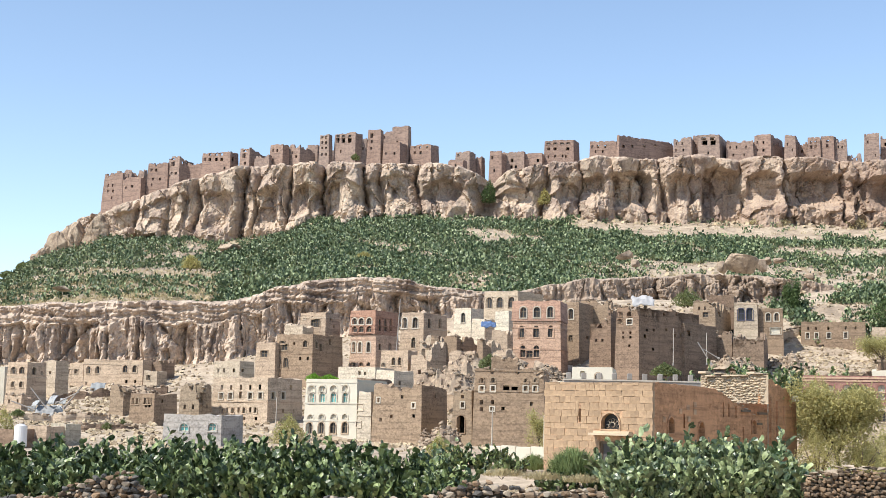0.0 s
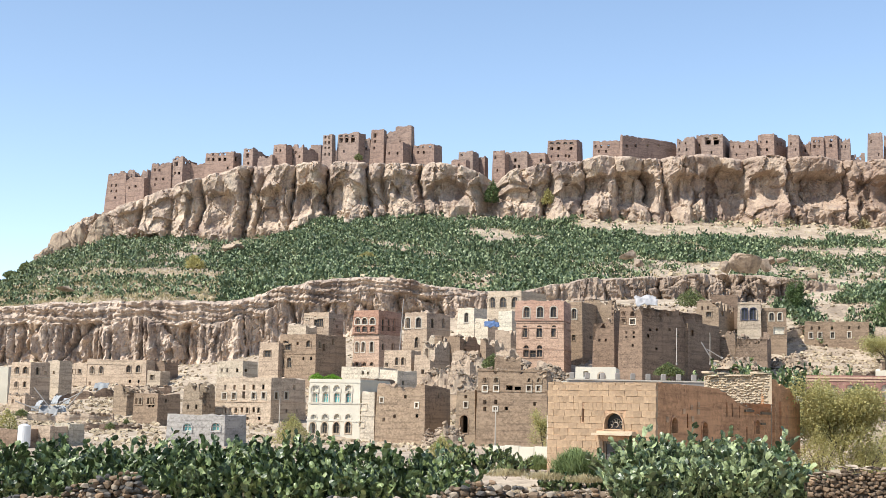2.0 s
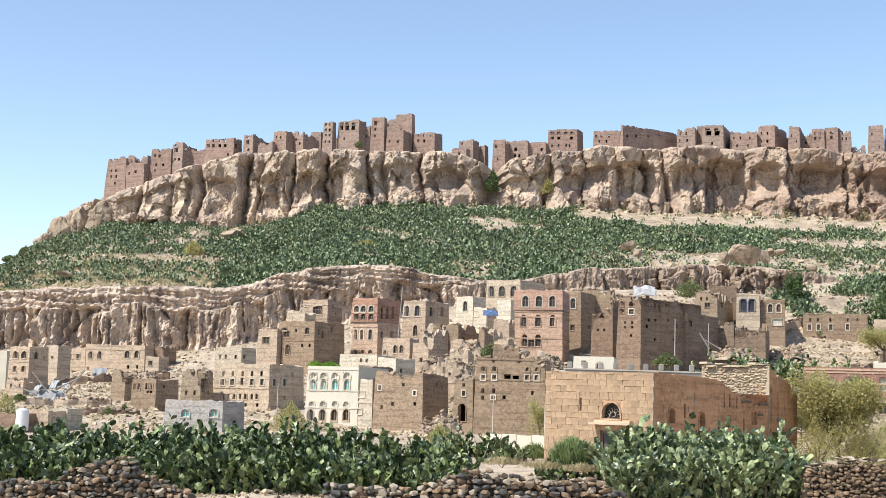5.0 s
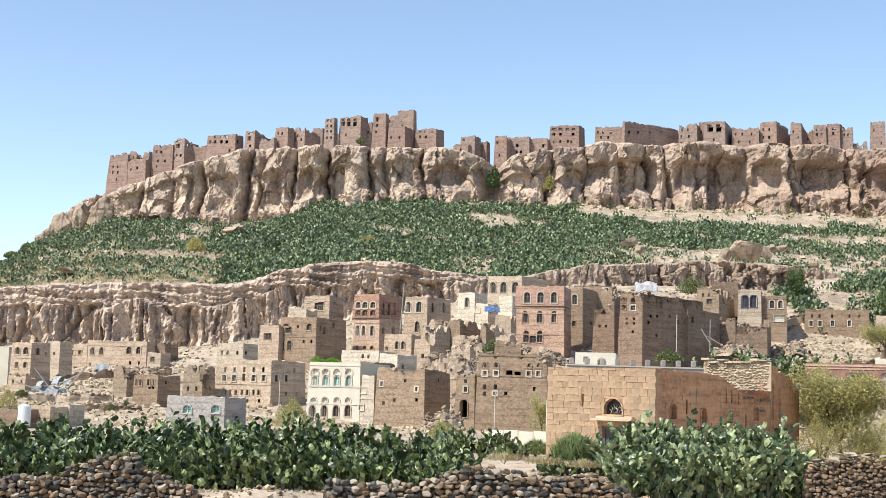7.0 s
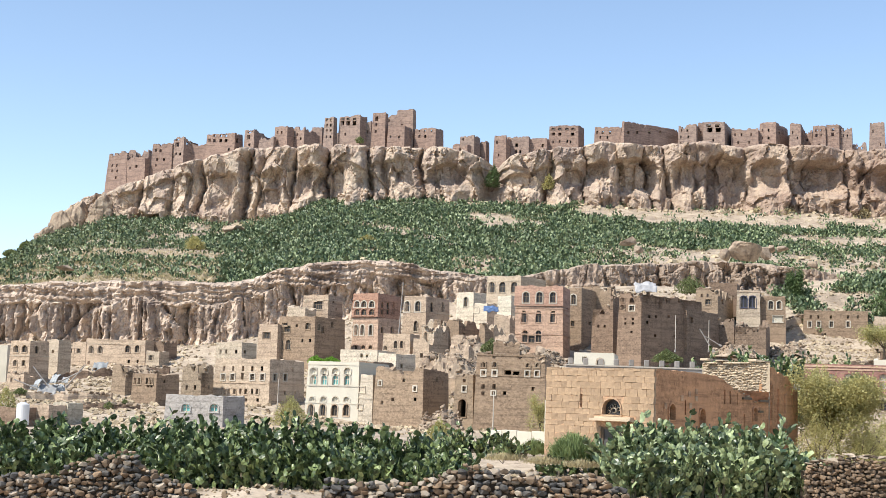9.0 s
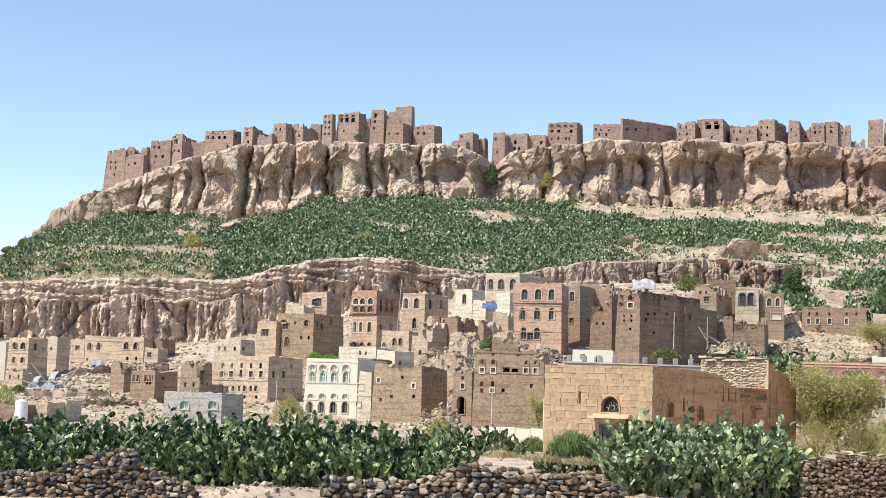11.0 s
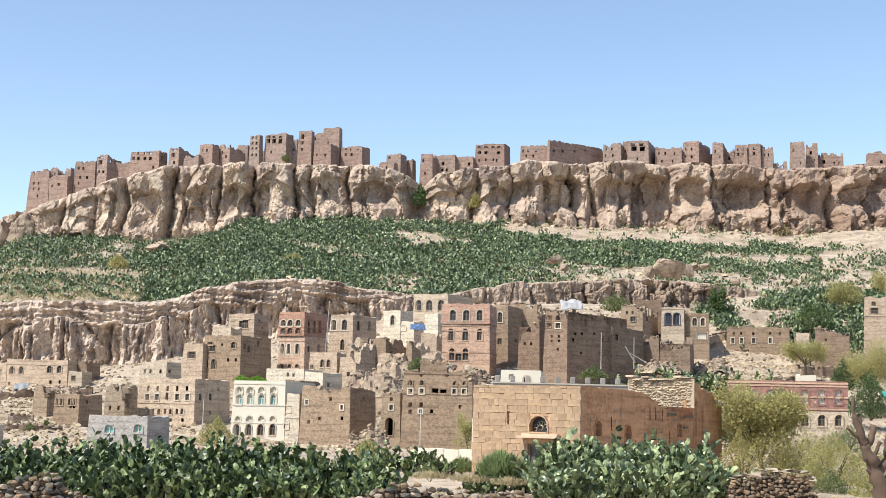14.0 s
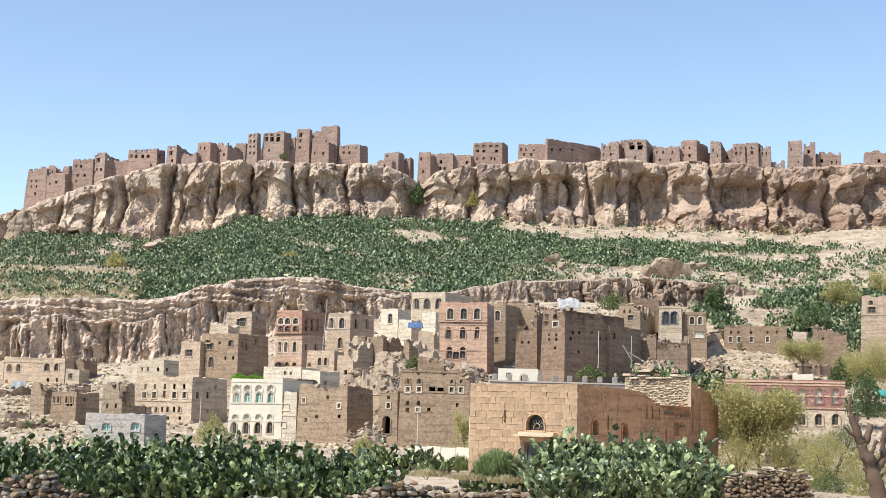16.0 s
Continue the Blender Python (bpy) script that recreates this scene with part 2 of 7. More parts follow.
def ground_z(x, y):
    """Height of the ground, cliffs as steps behind their faces."""
    yl, yu = low_y(x), up_y(x)
    foot, top = np.interp(x, FOOT_X, FOOT_Z), np.interp(x, TOP_X, TOP_Z)
    lb, lt = np.interp(x, LBASE_X, LBASE_Z), np.interp(x, LTOP_X, LTOP_Z)
    n = rough_at(x, y, 0.05) * 0.8 + rough_at(x, y, 0.25, 3) * 0.28
    if y < 105:
        z = np.interp(y, [10, 32, 45, 48.5, 54, 66, 105], [0.0, -2.3, -2.5, -1.9, -1.75, -1.1, village_z(x, 105)])
        z += 0.75 * math.exp(-((x + 5.7) / 1.5) ** 2 - ((y - 46.5) / 2.2) ** 2)
        return z + n * 0.15
    if y < yl + 4:
        z = village_z(x, min(y, 203))
        z += (lb - z) * ease(190, yl, y)
        return z + n * ease(105, 130, y) * 0.8
    if y < yl + 10:
        return lb + (lt - lb) * ease(yl + 4, yl + 9, y) + n * 0.3
    if y < yu + 4:
        s = (y - yl - 10) / (yu - yl - 6)
        ye = max(y, 1.0)
        lt2 = np.interp(x / ye * yl, LTOP_X, LTOP_Z)
        foot2 = np.interp(x / ye * yu, FOOT_X, FOOT_Z)
        a0, a1 = (lt2 - EYE) / (yl + 10), (foot2 - EYE) / (yu + 4)
        return EYE + (a0 + (a1 - a0) * s) * y + n * 0.8 * min(1, (yu + 4 - y) / 8) * min(1, (y - yl - 9) / 6)
    if y < yu + 10:
        return foot + (top - foot) * ease(yu + 4, yu + 8, y)
    z = top - 0.25 + n * 0.2
    fall = ease(yu + 60, yu + 500, y)
    return z * (1 - fall) - 40 * fall


def lines(spans):
    out = []
    for a, b, step in spans:
        out += list(np.arange(a, b, step))
    return out


def mesh_from(name, verts, faces, material, smooth=True):
    me = bpy.data.meshes.new(name)
    me.from_pydata(verts, [], faces)
    me.materials.append(material)
    if smooth:
        me.polygons.foreach_set("use_smooth", [True] * len(me.polygons))
    me.update()
    return me


def grid_faces(nx, ny):
    return [(j * nx + i, j * nx + i + 1, (j + 1) * nx + i + 1, (j + 1) * nx + i) for j in range(ny - 1) for i in range(nx - 1)]


gx = [-4000, -2500, -1500, -900, -500, -300, -200, -160] + lines([(-135, 145, 1.25)]) + [150, 170, 220, 320, 500, 900, 1500, 2500, 4000]
gy = [-4000, -2000, -900, -400, -150, -60, -20, 0, 10, 20, 30, 36] + lines([(40, 110, 1.0), (110, 232, 0.9), (232, 326, 1.5), (326, 386, 1.2)]) + [
    390, 400, 420, 450, 500, 600, 750, 900, 1200, 2000, 4500]
tagged(new("ground", mesh_from("ground", [(x, y, ground_z(x, y)) for y in gy for x in gx], grid_faces(len(gx), len(gy)), GROUND)),
       "dry sandy earth with gravel rising to a rocky slope", "ground", kind="structure")


# cliffs
def cells(x, z, fx, fz, seed):
    d, p = noise.voronoi((x * fx, z * fz, seed))
    c = noise.cell_vector((p[0].x * 7.1, p[0].y * 5.3, seed))
    return c.x, d[1] - d[0], (x - p[0].x / fx) * (c.y - 0.72)


def cliff(name, x0, x1, step, rows, line, base, top, shape, material, label):
    xs = list(np.arange(x0, x1, step))
    verts = []
    for j in range(rows + 6):
        for x in xs:
            b, t = base(x) - 4.5, top(x)
            v = min(1.0, j / rows)
            z = b + (t - b) * v
            out = shape(x, z, max(0.0, (z - b - 4.5) / max(t - b - 4.5, 0.5)), t - b - 4.5)
            y = line(x) - out
            jig = rough_at(x, z, 0.6, 9) * 0.25
            if j > rows:
                k = (j - rows) / 5
                y += k * (9 + out)
                z += 0.35 * math.sin(k * 3.1) + rough_at(x, y, 0.3, 5) * 0.3 * (1 - k) - 0.3 * k
            verts.append((x + jig, y, z + rough_at(x, y, 0.2, 7) * 0.35 * v))
    ob = new(name, mesh_from(name, verts, grid_faces(len(xs), rows + 6), material, False))
    return tagged(ob, label, "cliff", kind="structure")


# deep clefts of the upper cliff: x, depth, half width
CLEFTS = [(-118, 1.0, 1.0), (-95, 1.5, 0.9), (-88, 2.4, 1.3), (-77.5, 1.6, 0.7), (-69, 1.0, 0.6), (-61.5, 2.6, 0.9), (-49.7, 3.8, 1.1), (-46, 1.4, 0.7), (-37.7, 1.8, 0.7),
          (-29.6, 4.2, 1.3), (-19, 2.6, 0.7), (-14.7, 2.2, 0.8), (-5.4, 3.4, 0.8), (11.8, 4.5, 2.2), (25.6, 3.4, 1.1), (34.2, 1.2, 0.8), (42.5, 1.4, 0.8), (49.2, 2.4, 0.5),
          (54.2, 2.8, 0.6), (61.2, 1.2, 0.5), (73.6, 3.0, 1.2), (83.6, 2.2, 0.8), (97.6, 2.2, 0.7), (100.6, 1.6, 0.6), (112, 2.4, 1.0), (121, 2.0, 0.8), (136, 2.5, 1.0), (151, 2, 1)]
# hollows worn under the cap: x, half width, lower and upper edge as shares of the height, depth
HOLLOWS = [(-66, 3.0, 0.25, 0.75, 1.3), (-56, 3.5, 0.1, 0.62, 1.5), (-43, 3.4, 0.05, 0.66, 1.8), (-34, 3.2, 0.0, 0.58, 2.0), (-26.5, 2.2, 0.0, 0.55, 2.4), (-10, 2.6, 0.25, 0.52, 1.2),
           (1, 5.5, 0.22, 0.60, 1.7), (18, 5.0, 0.16, 0.5, 1.6), (31, 2.8, 0.18, 0.52, 2.2), (37.5, 3.2, 0.30, 0.64, 2.4), (46.4, 5.0, 0.12, 0.74, 3.2), (58, 2.4, 0.3, 0.62, 1.8),
           (68.2, 5.2, -0.1, 0.78, 3.8), (78, 4.2, 0.24, 0.68, 2.8), (91, 6.6, 0.26, 0.64, 3.0), (105, 4.2, 0.25, 0.7, 2.4), (117, 3.6, 0.2, 0.6, 2.2)]


def upper_shape(x, z, v, tall):
    wx, wz = noise.noise((x * 0.11, z * 0.11, 4)) * 2.5, noise.noise((x * 0.11, z * 0.11, 9)) * 2.5
    r2, edge2, lean2 = cells(x + wx * 0.6, z + wz * 0.6, 0.22, 0.085, 4.0)
    r3, edge3, lean3 = cells(x + wx * 0.3, z + wz * 0.3, 0.55, 0.33, 7.0)
    r4, edge4, lean4 = cells(x, z, 1.3, 0.9, 12.0)
    d, p = noise.voronoi((x * 0.17 + wx * 0.05, z * 0.13 + wz * 0.04, 31.0))
    tilt = noise.cell_vector((p[0].x * 5.7, p[0].y * 6.1, 3.0))
    facet = (x - p[0].x / 0.17) * (tilt.x - 0.5) * 0.9 + (z - p[0].y / 0.13) * (tilt.y - 0.35) * 0.7 + 1.2 * tilt.z
    wob = rough_at(x, z, 0.12, 2)
    xw = x + noise.noise((x * 0.03, z * 0.16, 11.0)) * 1.8 + rough_at(x, z, 0.3, 14) * 0.5
    out = 0.0
    for (a, deep, half), (b, deep_b, half_b) in zip(CLEFTS, CLEFTS[1:]):
        if a <= xw < b:
            deep, deep_b = deep * (1 - 0.3 * ease(15, 30, a)), deep_b * (1 - 0.3 * ease(15, 30, b))
            u = (xw - a) / (b - a)
            fat = min(3.6, 0.34 * (b - a)) * (0.75 + 0.5 * noise.cell((a * 3.1, 2.0, 1.0)))
            out += fat * (4 * u * (1 - u)) ** 0.36 * (1 - 0.2 * ease(0.85, 1.0, v))
            out += 2.4 * noise.noise((a * 1.7, 5.0, 2.0)) * (u - 0.5) * 2 + 2.2 * noise.noise((a * 2.3, 1.0, 7.0))
            out -= deep * math.exp(-((xw - a) / half) ** 2) * (1.1 - 0.3 * v) + deep_b * math.exp(-((b - xw) / half_b) ** 2) * (1.1 - 0.3 * v)
    for c, half, v0, v1, deep in HOLLOWS:
        e = 1 - ease(0.62, 1.0, abs(x + wx * 0.4 - c) / half)
        if e > 0:
            vv = v + wob * 0.10 + 0.05 * (r2 - 0.5)
            out -= 1.25 * deep * e * ease(v0 - 0.12, v0 + 0.12, vv) * (1 - ease(v1 - 0.03, v1 + 0.04, vv + 0.10 * ((x - c) / half) ** 2))
    cap = ease(0.60, 0.66, v + wob * 0.22)
    talus = max(0, 0.17 + 0.06 * ease(10, 40, x) - v + rough_at(x, 0, 0.15, 8) * 0.24) * 9
    amp = min(1, tall / 8)
    rugged = 0.35 + 0.65 * ease(-0.15, 0.3, noise.noise((x * 0.07, z * 0.10, 21.0)))
    out += max(-1.6, min(1.8, facet)) + 0.9 * r2 + lean2 * 0.5 + wob * 1.5 + rugged * (0.6 * r3 + 0.25 * r4 + lean3 * 0.4 + rough_at(x, z, 0.5, 6) * 0.5 + rough_at(x, z, 1.6, 16) * 0.2)
    out -= (1 - ease(0.0, 0.06, edge3)) * 0.25 * rugged
    out += cap * (0.5 + 1.3 * r2) - 1.2 * ease(0.965, 1.0, v)
    return out * amp + talus * (0.7 + 0.6 * r3)


def lower_shape(x, z, v, tall):
    amp = min(1, tall / 5)
    wx = noise.noise((x * 0.3, z * 0.25, 4)) * 0.9
    col = noise.fractal((x * 0.42 + wx * 0.3, z * 0.05, 3.0), 0.7, 2.2, 3)
    rid = abs(noise.noise((x * 0.95 + wx * 0.3, z * 0.06, 8.0)))
    rid2 = abs(noise.noise((x * 2.1 + wx * 0.5, z * 0.13, 18.0)))
    r, edge, lean = cells(x + wx, z, 0.16, 0.075, 6.0)
    r2, edge2, lean2 = cells(x + wx * 0.5, z, 0.75, 0.11, 8.0)
    r3, edge3, lean3 = cells(x, z, 1.5, 0.45, 9.0)
    crack = 1 - ease(0, 0.10, edge)
    wob = rough_at(x, z, 0.15, 2)
    ledge = ease(0.66, 0.685, v + wob * 0.14) * (1 - 0.85 * ease(6, 16, x))
    bed = math.floor((z + wob * 0.8 + r * 0.4) * 2.1)
    beds = (bed * 0.377) % 1.0
    block = ease(-24, -6, x)
    rb, edge_b, lean_b = cells(x + wx, z + noise.noise((x * 0.2, z * 0.2, 6)), 0.3, 0.34, 13.0)
    face = 1.0 * col + (1 - 0.45 * block) * (1.9 * min(rid, 0.42) + 1.1 * min(rid2, 0.4)) - 0.3 + block * (1.2 * rb + 0.4 * lean_b - 0.35 * (1 - ease(0, 0.12, edge_b)) - 0.4) + 1.2 * r + 0.7 * r2 + 0.35 * r3 + lean * 0.4 + lean2 * 0.4 + 0.35 * r3 - crack * 1.2 + rough_at(x, z, 0.9, 5) * 0.22 + rough_at(x, z, 2.0, 25) * 0.22
    out = face * (1 - ledge) + ledge * (0.35 + wob * 0.8 - 2.2 * max(0, v - 0.72) + 1.0 * beds + 0.6 * r2 + 0.4 * r3 + rough_at(x, z, 0.8, 15) * 0.4)
    out += max(0, 0.14 - v + rough_at(x, 0, 0.2, 8) * 0.14) * 8 - 0.8 * ease(0.96, 1, v)
    return out * amp


cliff("upper_cliff", -124, 150, 0.30, 62, up_y, lambda x: float(np.interp(x, FOOT_X, FOOT_Z)), lambda x: float(np.interp(x, TOP_X, TOP_Z)),
      upper_shape, CLIFF, "tall weathered tan sandstone cliff with deep vertical cracks")
cliff("lower_cliff", -84, 104, 0.19, 64, low_y, lambda x: float(np.interp(x, LBASE_X, LBASE_Z)), lambda x: float(np.interp(x, LTOP_X, LTOP_Z)),
      lower_shape, CLIFF_LOW, "fluted brown sandstone cliff under a bedded overhanging ledge")


# houses
def part(name, bm, material, parent=None, label="", smooth=False, m=None):
    """Links a bmesh as one mesh object under a thing or a part."""
    me = bpy.data.meshes.new(name)
    bm.to_mesh(me)
    bm.free()
    for k in material if isinstance(material, (list, tuple)) else [material]:
        me.materials.append(k)
    if smooth:
        me.polygons.foreach_set("use_smooth", [True] * len(me.polygons))
    return child(name, me, parent, m, label)


def child(name, me, parent=None, m=None, label=""):
    ob = new(name, me)
    ob.parent = parent
    if m is not None:
        ob.matrix_local = m
    if label:
        ob["label"] = label
    return ob


def thing(name, m, label, category, group=""):
    ob = new(name)
    ob.matrix_world = m
    return tagged(ob, label, category, group)


def box(bm, x0, x1, y0, y1, z0, z1, mi=0):
    v = [bm.verts.new(p) for p in ((x0, y0, z0), (x1, y0, z0), (x1, y1, z0), (x0, y1, z0), (x0, y0, z1), (x1, y0, z1), (x1, y1, z1), (x0, y1, z1))]
    for q in ((0, 3, 2, 1), (4, 5, 6, 7), (0, 1, 5, 4), (1, 2, 6, 5), (2, 3, 7, 6), (3, 0, 4, 7)):
        bm.faces.new([v[i] for i in q]).material_index = mi


def wall_panel(bm, a, b, z0, h, thick, batter, holes, crest, grain=0.75):
    """One wall from a to b (its inside to the left), with openings cut right through it: (u0, u1, v0, v1) in metres."""
    a, b = Vector(a), Vector(b)
    length = (b - a).length
    t = (b - a) / length
    n = Vector((-t.y, t.x))
    us = {0.0, length}
    vs = {z0, h}
    for u0, u1, v0, v1 in holes:
        us |= {u0, u1}
        vs |= {v0, v1}
    if crest:
        us |= set(np.arange(grain, length - grain * 0.4, grain).tolist())
        vs |= {h * 0.5, h * 0.75}
    us = sorted(us)
    us = [u for i, u in enumerate(us) if i == 0 or u - us[i - 1] > 2e-3]
    vs = sorted(vs)
    vs = [v for i, v in enumerate(vs) if i == 0 or v - vs[i - 1] > 2e-3]
    made = {}

    def at(u, v, inner):
        key = (round(u, 4), round(v, 4), inner)
        if key not in made:
            z = v
            if crest and v >= h - 1e-6:
                z = h + crest(a + t * u)
            k = batter * max(z, 0) + (thick if inner else 0)
            uu = k + u * (length - 2 * k) / length
            p = a + t * uu + n * k
            made[key] = bm.verts.new((p.x, p.y, z))
        return made[key]

    def open_at(u, v):
        return any(u0 < u < u1 and v0 < v < v1 for u0, u1, v0, v1 in holes)

    for i in range(len(us) - 1):
        for j in range(len(vs) - 1):
            ua, ub, va, vb = us[i], us[i + 1], vs[j], vs[j + 1]
            gap = open_at((ua + ub) / 2, (va + vb) / 2)
            if not gap:
                bm.faces.new((at(ua, va, 0), at(ub, va, 0), at(ub, vb, 0), at(ua, vb, 0)))
                bm.faces.new((at(ua, va, 1), at(ua, vb, 1), at(ub, vb, 1), at(ub, va, 1)))
                if j == len(vs) - 2:
                    bm.faces.new((at(ua, vb, 0), at(ub, vb, 0), at(ub, vb, 1), at(ua, vb, 1)))
            else:
                mu, mv = (ua + ub) / 2, (va + vb) / 2
                for (p, q, nu, nv) in (((ua, va), (ub, va), mu, (vs[j - 1] + va) / 2 if j else va - 1), ((ub, vb), (ua, vb), mu, (vb + vs[j + 2]) / 2 if j + 2 < len(vs) else vb + 1),
                                       ((ua, vb), (ua, va), (us[i - 1] + ua) / 2 if i else ua - 1, mv), ((ub, va), (ub, vb), (ub + us[i + 2]) / 2 if i + 2 < len(us) else ub + 1, mv)):
                    if not open_at(nu, nv):
                        bm.faces.new((at(*p, 0), at(*q, 0), at(*q, 1), at(*p, 1)))


def arch_points(w, h, n=8):
    """Outline of a round-headed opening, from its lower left, anticlockwise seen from the front."""
    r = w / 2
    s = max(h - r, h * 0.3)
    return [(-r, 0), (r, 0)] + [(r * math.cos(i * math.pi / n), s + (h - s) * math.sin(i * math.pi / n)) for i in range(n + 1)]


MESHES = {}


def surround_mesh(w, h, border, arched, depth, material):
    """A window surround: a plate with an arched or square opening, standing proud of the wall. Origin at the sill's middle, y inwards."""
    key = ("surround", round(w, 2), round(h, 2), border, arched, material.name)
    if key in MESHES:
        return MESHES[key]
    bm = bmesh.new()
    inner = arch_points(w, h) if arched else [(-w / 2, 0), (w / 2, 0), (w / 2, h), (-w / 2, h)]
    if arched:
        k = 1 + 2 * border / w
        outer = [(x * k, -border + (z + 0) * (h + 2 * border) / h) for x, z in inner]
    else:
        outer = [(x + math.copysign(border, x), z + (border if z > 0 else -border)) for x, z in inner]
    rings = [[bm.verts.new((x, y, z)) for x, z in pts] for pts, y in ((outer, 0.02), (outer, -0.06), (inner, -0.06), (inner, depth))]
    for r0, r1 in zip(rings, rings[1:]):
        for i in range(len(r0)):
            j = (i + 1) % len(r0)
            bm.faces.new((r0[i], r0[j], r1[j], r1[i]))
    if arched:
        # the head's corners behind the plate
        s = h + 0.0
        for sign in (-1, 1):
            pts = [(x, z) for x, z in inner[2:] if x * sign >= -1e-6]
            pts.sort(key=lambda q: q[1])
            vs = [bm.verts.new((x, 0.03, z)) for x, z in pts] + [bm.verts.new((sign * w / 2 * 1.02, 0.03, s * 1.01))]
            bm.faces.new(vs if sign > 0 else vs[::-1])
    bmesh.ops.recalc_face_normals(bm, faces=bm.faces)
    me = bpy.data.meshes.new("surround")
    bm.to_mesh(me)
    bm.free()
    me.materials.append(material)
    MESHES[key] = me
    return me


def sash_mesh(w, h, material, bar_material, bars=1):
    """Glazing with its bars. Origin at the sill's middle."""
    key = ("sash", round(w, 2), round(h, 2), material.name, bar_material.name, bars)
    if key in MESHES:
        return MESHES[key]
    bm = bmesh.new()
    box(bm, -w / 2, w / 2, 0.0, 0.03, 0, h, 0)
    for i in range(bars + 2):
        x = -w / 2 + w * i / (bars + 1)
        box(bm, x - 0.035, x + 0.035, -0.05, -0.004, 0, h, 1)
    for z in (0.035, h * 0.6, h - 0.035):
        box(bm, -w / 2, w / 2, -0.045, -0.006, z - 0.03, z + 0.03, 1)
    me = bpy.data.meshes.new("sash")
    bm.to_mesh(me)
    bm.free()
    me.materials.append(material)
    me.materials.append(bar_material)
    MESHES[key] = me
    return me


# window kinds: surround material, border, arched, glazing, bars
KINDS = {
    "a": ("M_PLASTER", 0.12, True, "M_GLASS", "M_WOOD"),
    "b": ("M_TAN", 0.10, True, "M_GLASS", "M_WOOD"),
    "r": ("M_PLASTER", 0.10, False, "M_GLASS", "M_WOOD"),
    "q": ("M_BROWN", 0.08, False, "M_GLASS", "M_WOOD"),
    "t": ("M_PLASTER", 0.10, True, "M_TEAL", "M_WHITE"),
    "u": ("M_GREY", 0.10, True, "M_TEAL", "M_WHITE"),
    "l": ("M_BLUE", 0.08, True, "M_GLASS", "M_BLUE"),
    "o": ("M_TAN", 0.08, True, None, None),
    "w": ("M_PLASTER", 0.10, True, "M_WHITE", "M_WHITE"),
    "c": ("M_TAN", 0.10, True, "M_WHITE", "M_GREY"),
    "p": ("M_PLASTER", 0.05, False, "M_WHITE", "M_WHITE"),
}
PAINTS = dict(brick=M_BRICK, rose=M_ROSE, mid=M_MID, dun=M_DUN, castle=M_CASTLE, tan=M_TAN, brown=M_BROWN, pink=M_PINK, red=M_RED, grey=M_GREY, cream=M_CREAM, white=M_WHITE, M_PLASTER=M_PLASTER, M_TAN=M_TAN,
              M_BROWN=M_BROWN, M_GLASS=M_GLASS, M_WOOD=M_WOOD, M_TEAL=M_TEAL, M_WHITE=M_WHITE, M_GREY=M_GREY, M_BLUE=M_BLUE)


def stone_mesh(seed, material, flat=0.8):
    """An angular field stone, about one metre across."""
    r = random.Random(seed)
    bm = bmesh.new()
    for i in range(20):
        p = Vector((r.uniform(-1, 1), r.uniform(-1, 1), r.uniform(-1, 1)))
        p = p / max(abs(p.x), abs(p.y), abs(p.z), 0.01) * 0.5
        p = p.lerp(p.normalized() * 0.5, r.uniform(0.25, 0.85))
        bm.verts.new((p.x, p.y, p.z * flat))
    hull = bmesh.ops.convex_hull(bm, input=list(bm.verts))
    bmesh.ops.delete(bm, geom=[v for v in hull["geom_interior"] if isinstance(v, bmesh.types.BMVert)], context="VERTS")
    me = bpy.data.meshes.new("stone")
    bm.to_mesh(me)
    bm.free()
    me.materials.append(material)
    return me


M_STONES = [plain("field_stone", (0.23, 0.165, 0.11), 0.9, 0.35, 2, 0.6, 0, 0.45), plain("ochre_stone", (0.33, 0.225, 0.14), 0.9, 0.3, 2, 0.6, 0, 0.4),
            plain("grey_stone", (0.115, 0.108, 0.10), 0.9, 0.3, 2, 0.6, 0, 0.45), plain("pale_stone", (0.42, 0.35, 0.27), 0.9, 0.25, 2, 0.6, 0, 0.35)]
STONES = [stone_mesh(i, M_STONES[i % 4]) for i in range(16)]
M_BROKEN = [plain("fallen_stone", (0.36, 0.275, 0.195), 0.95, 0.3, 2, 0.6, 0, 0.4), plain("fallen_pale_stone", (0.48, 0.385, 0.285), 0.95, 0.3, 2, 0.6, 0, 0.4),
            plain("fallen_brown_stone", (0.25, 0.18, 0.125), 0.95, 0.3, 2, 0.6, 0, 0.4)]
FALLEN = [stone_mesh(30 + i, M_BROKEN[i % 3]) for i in range(15)]


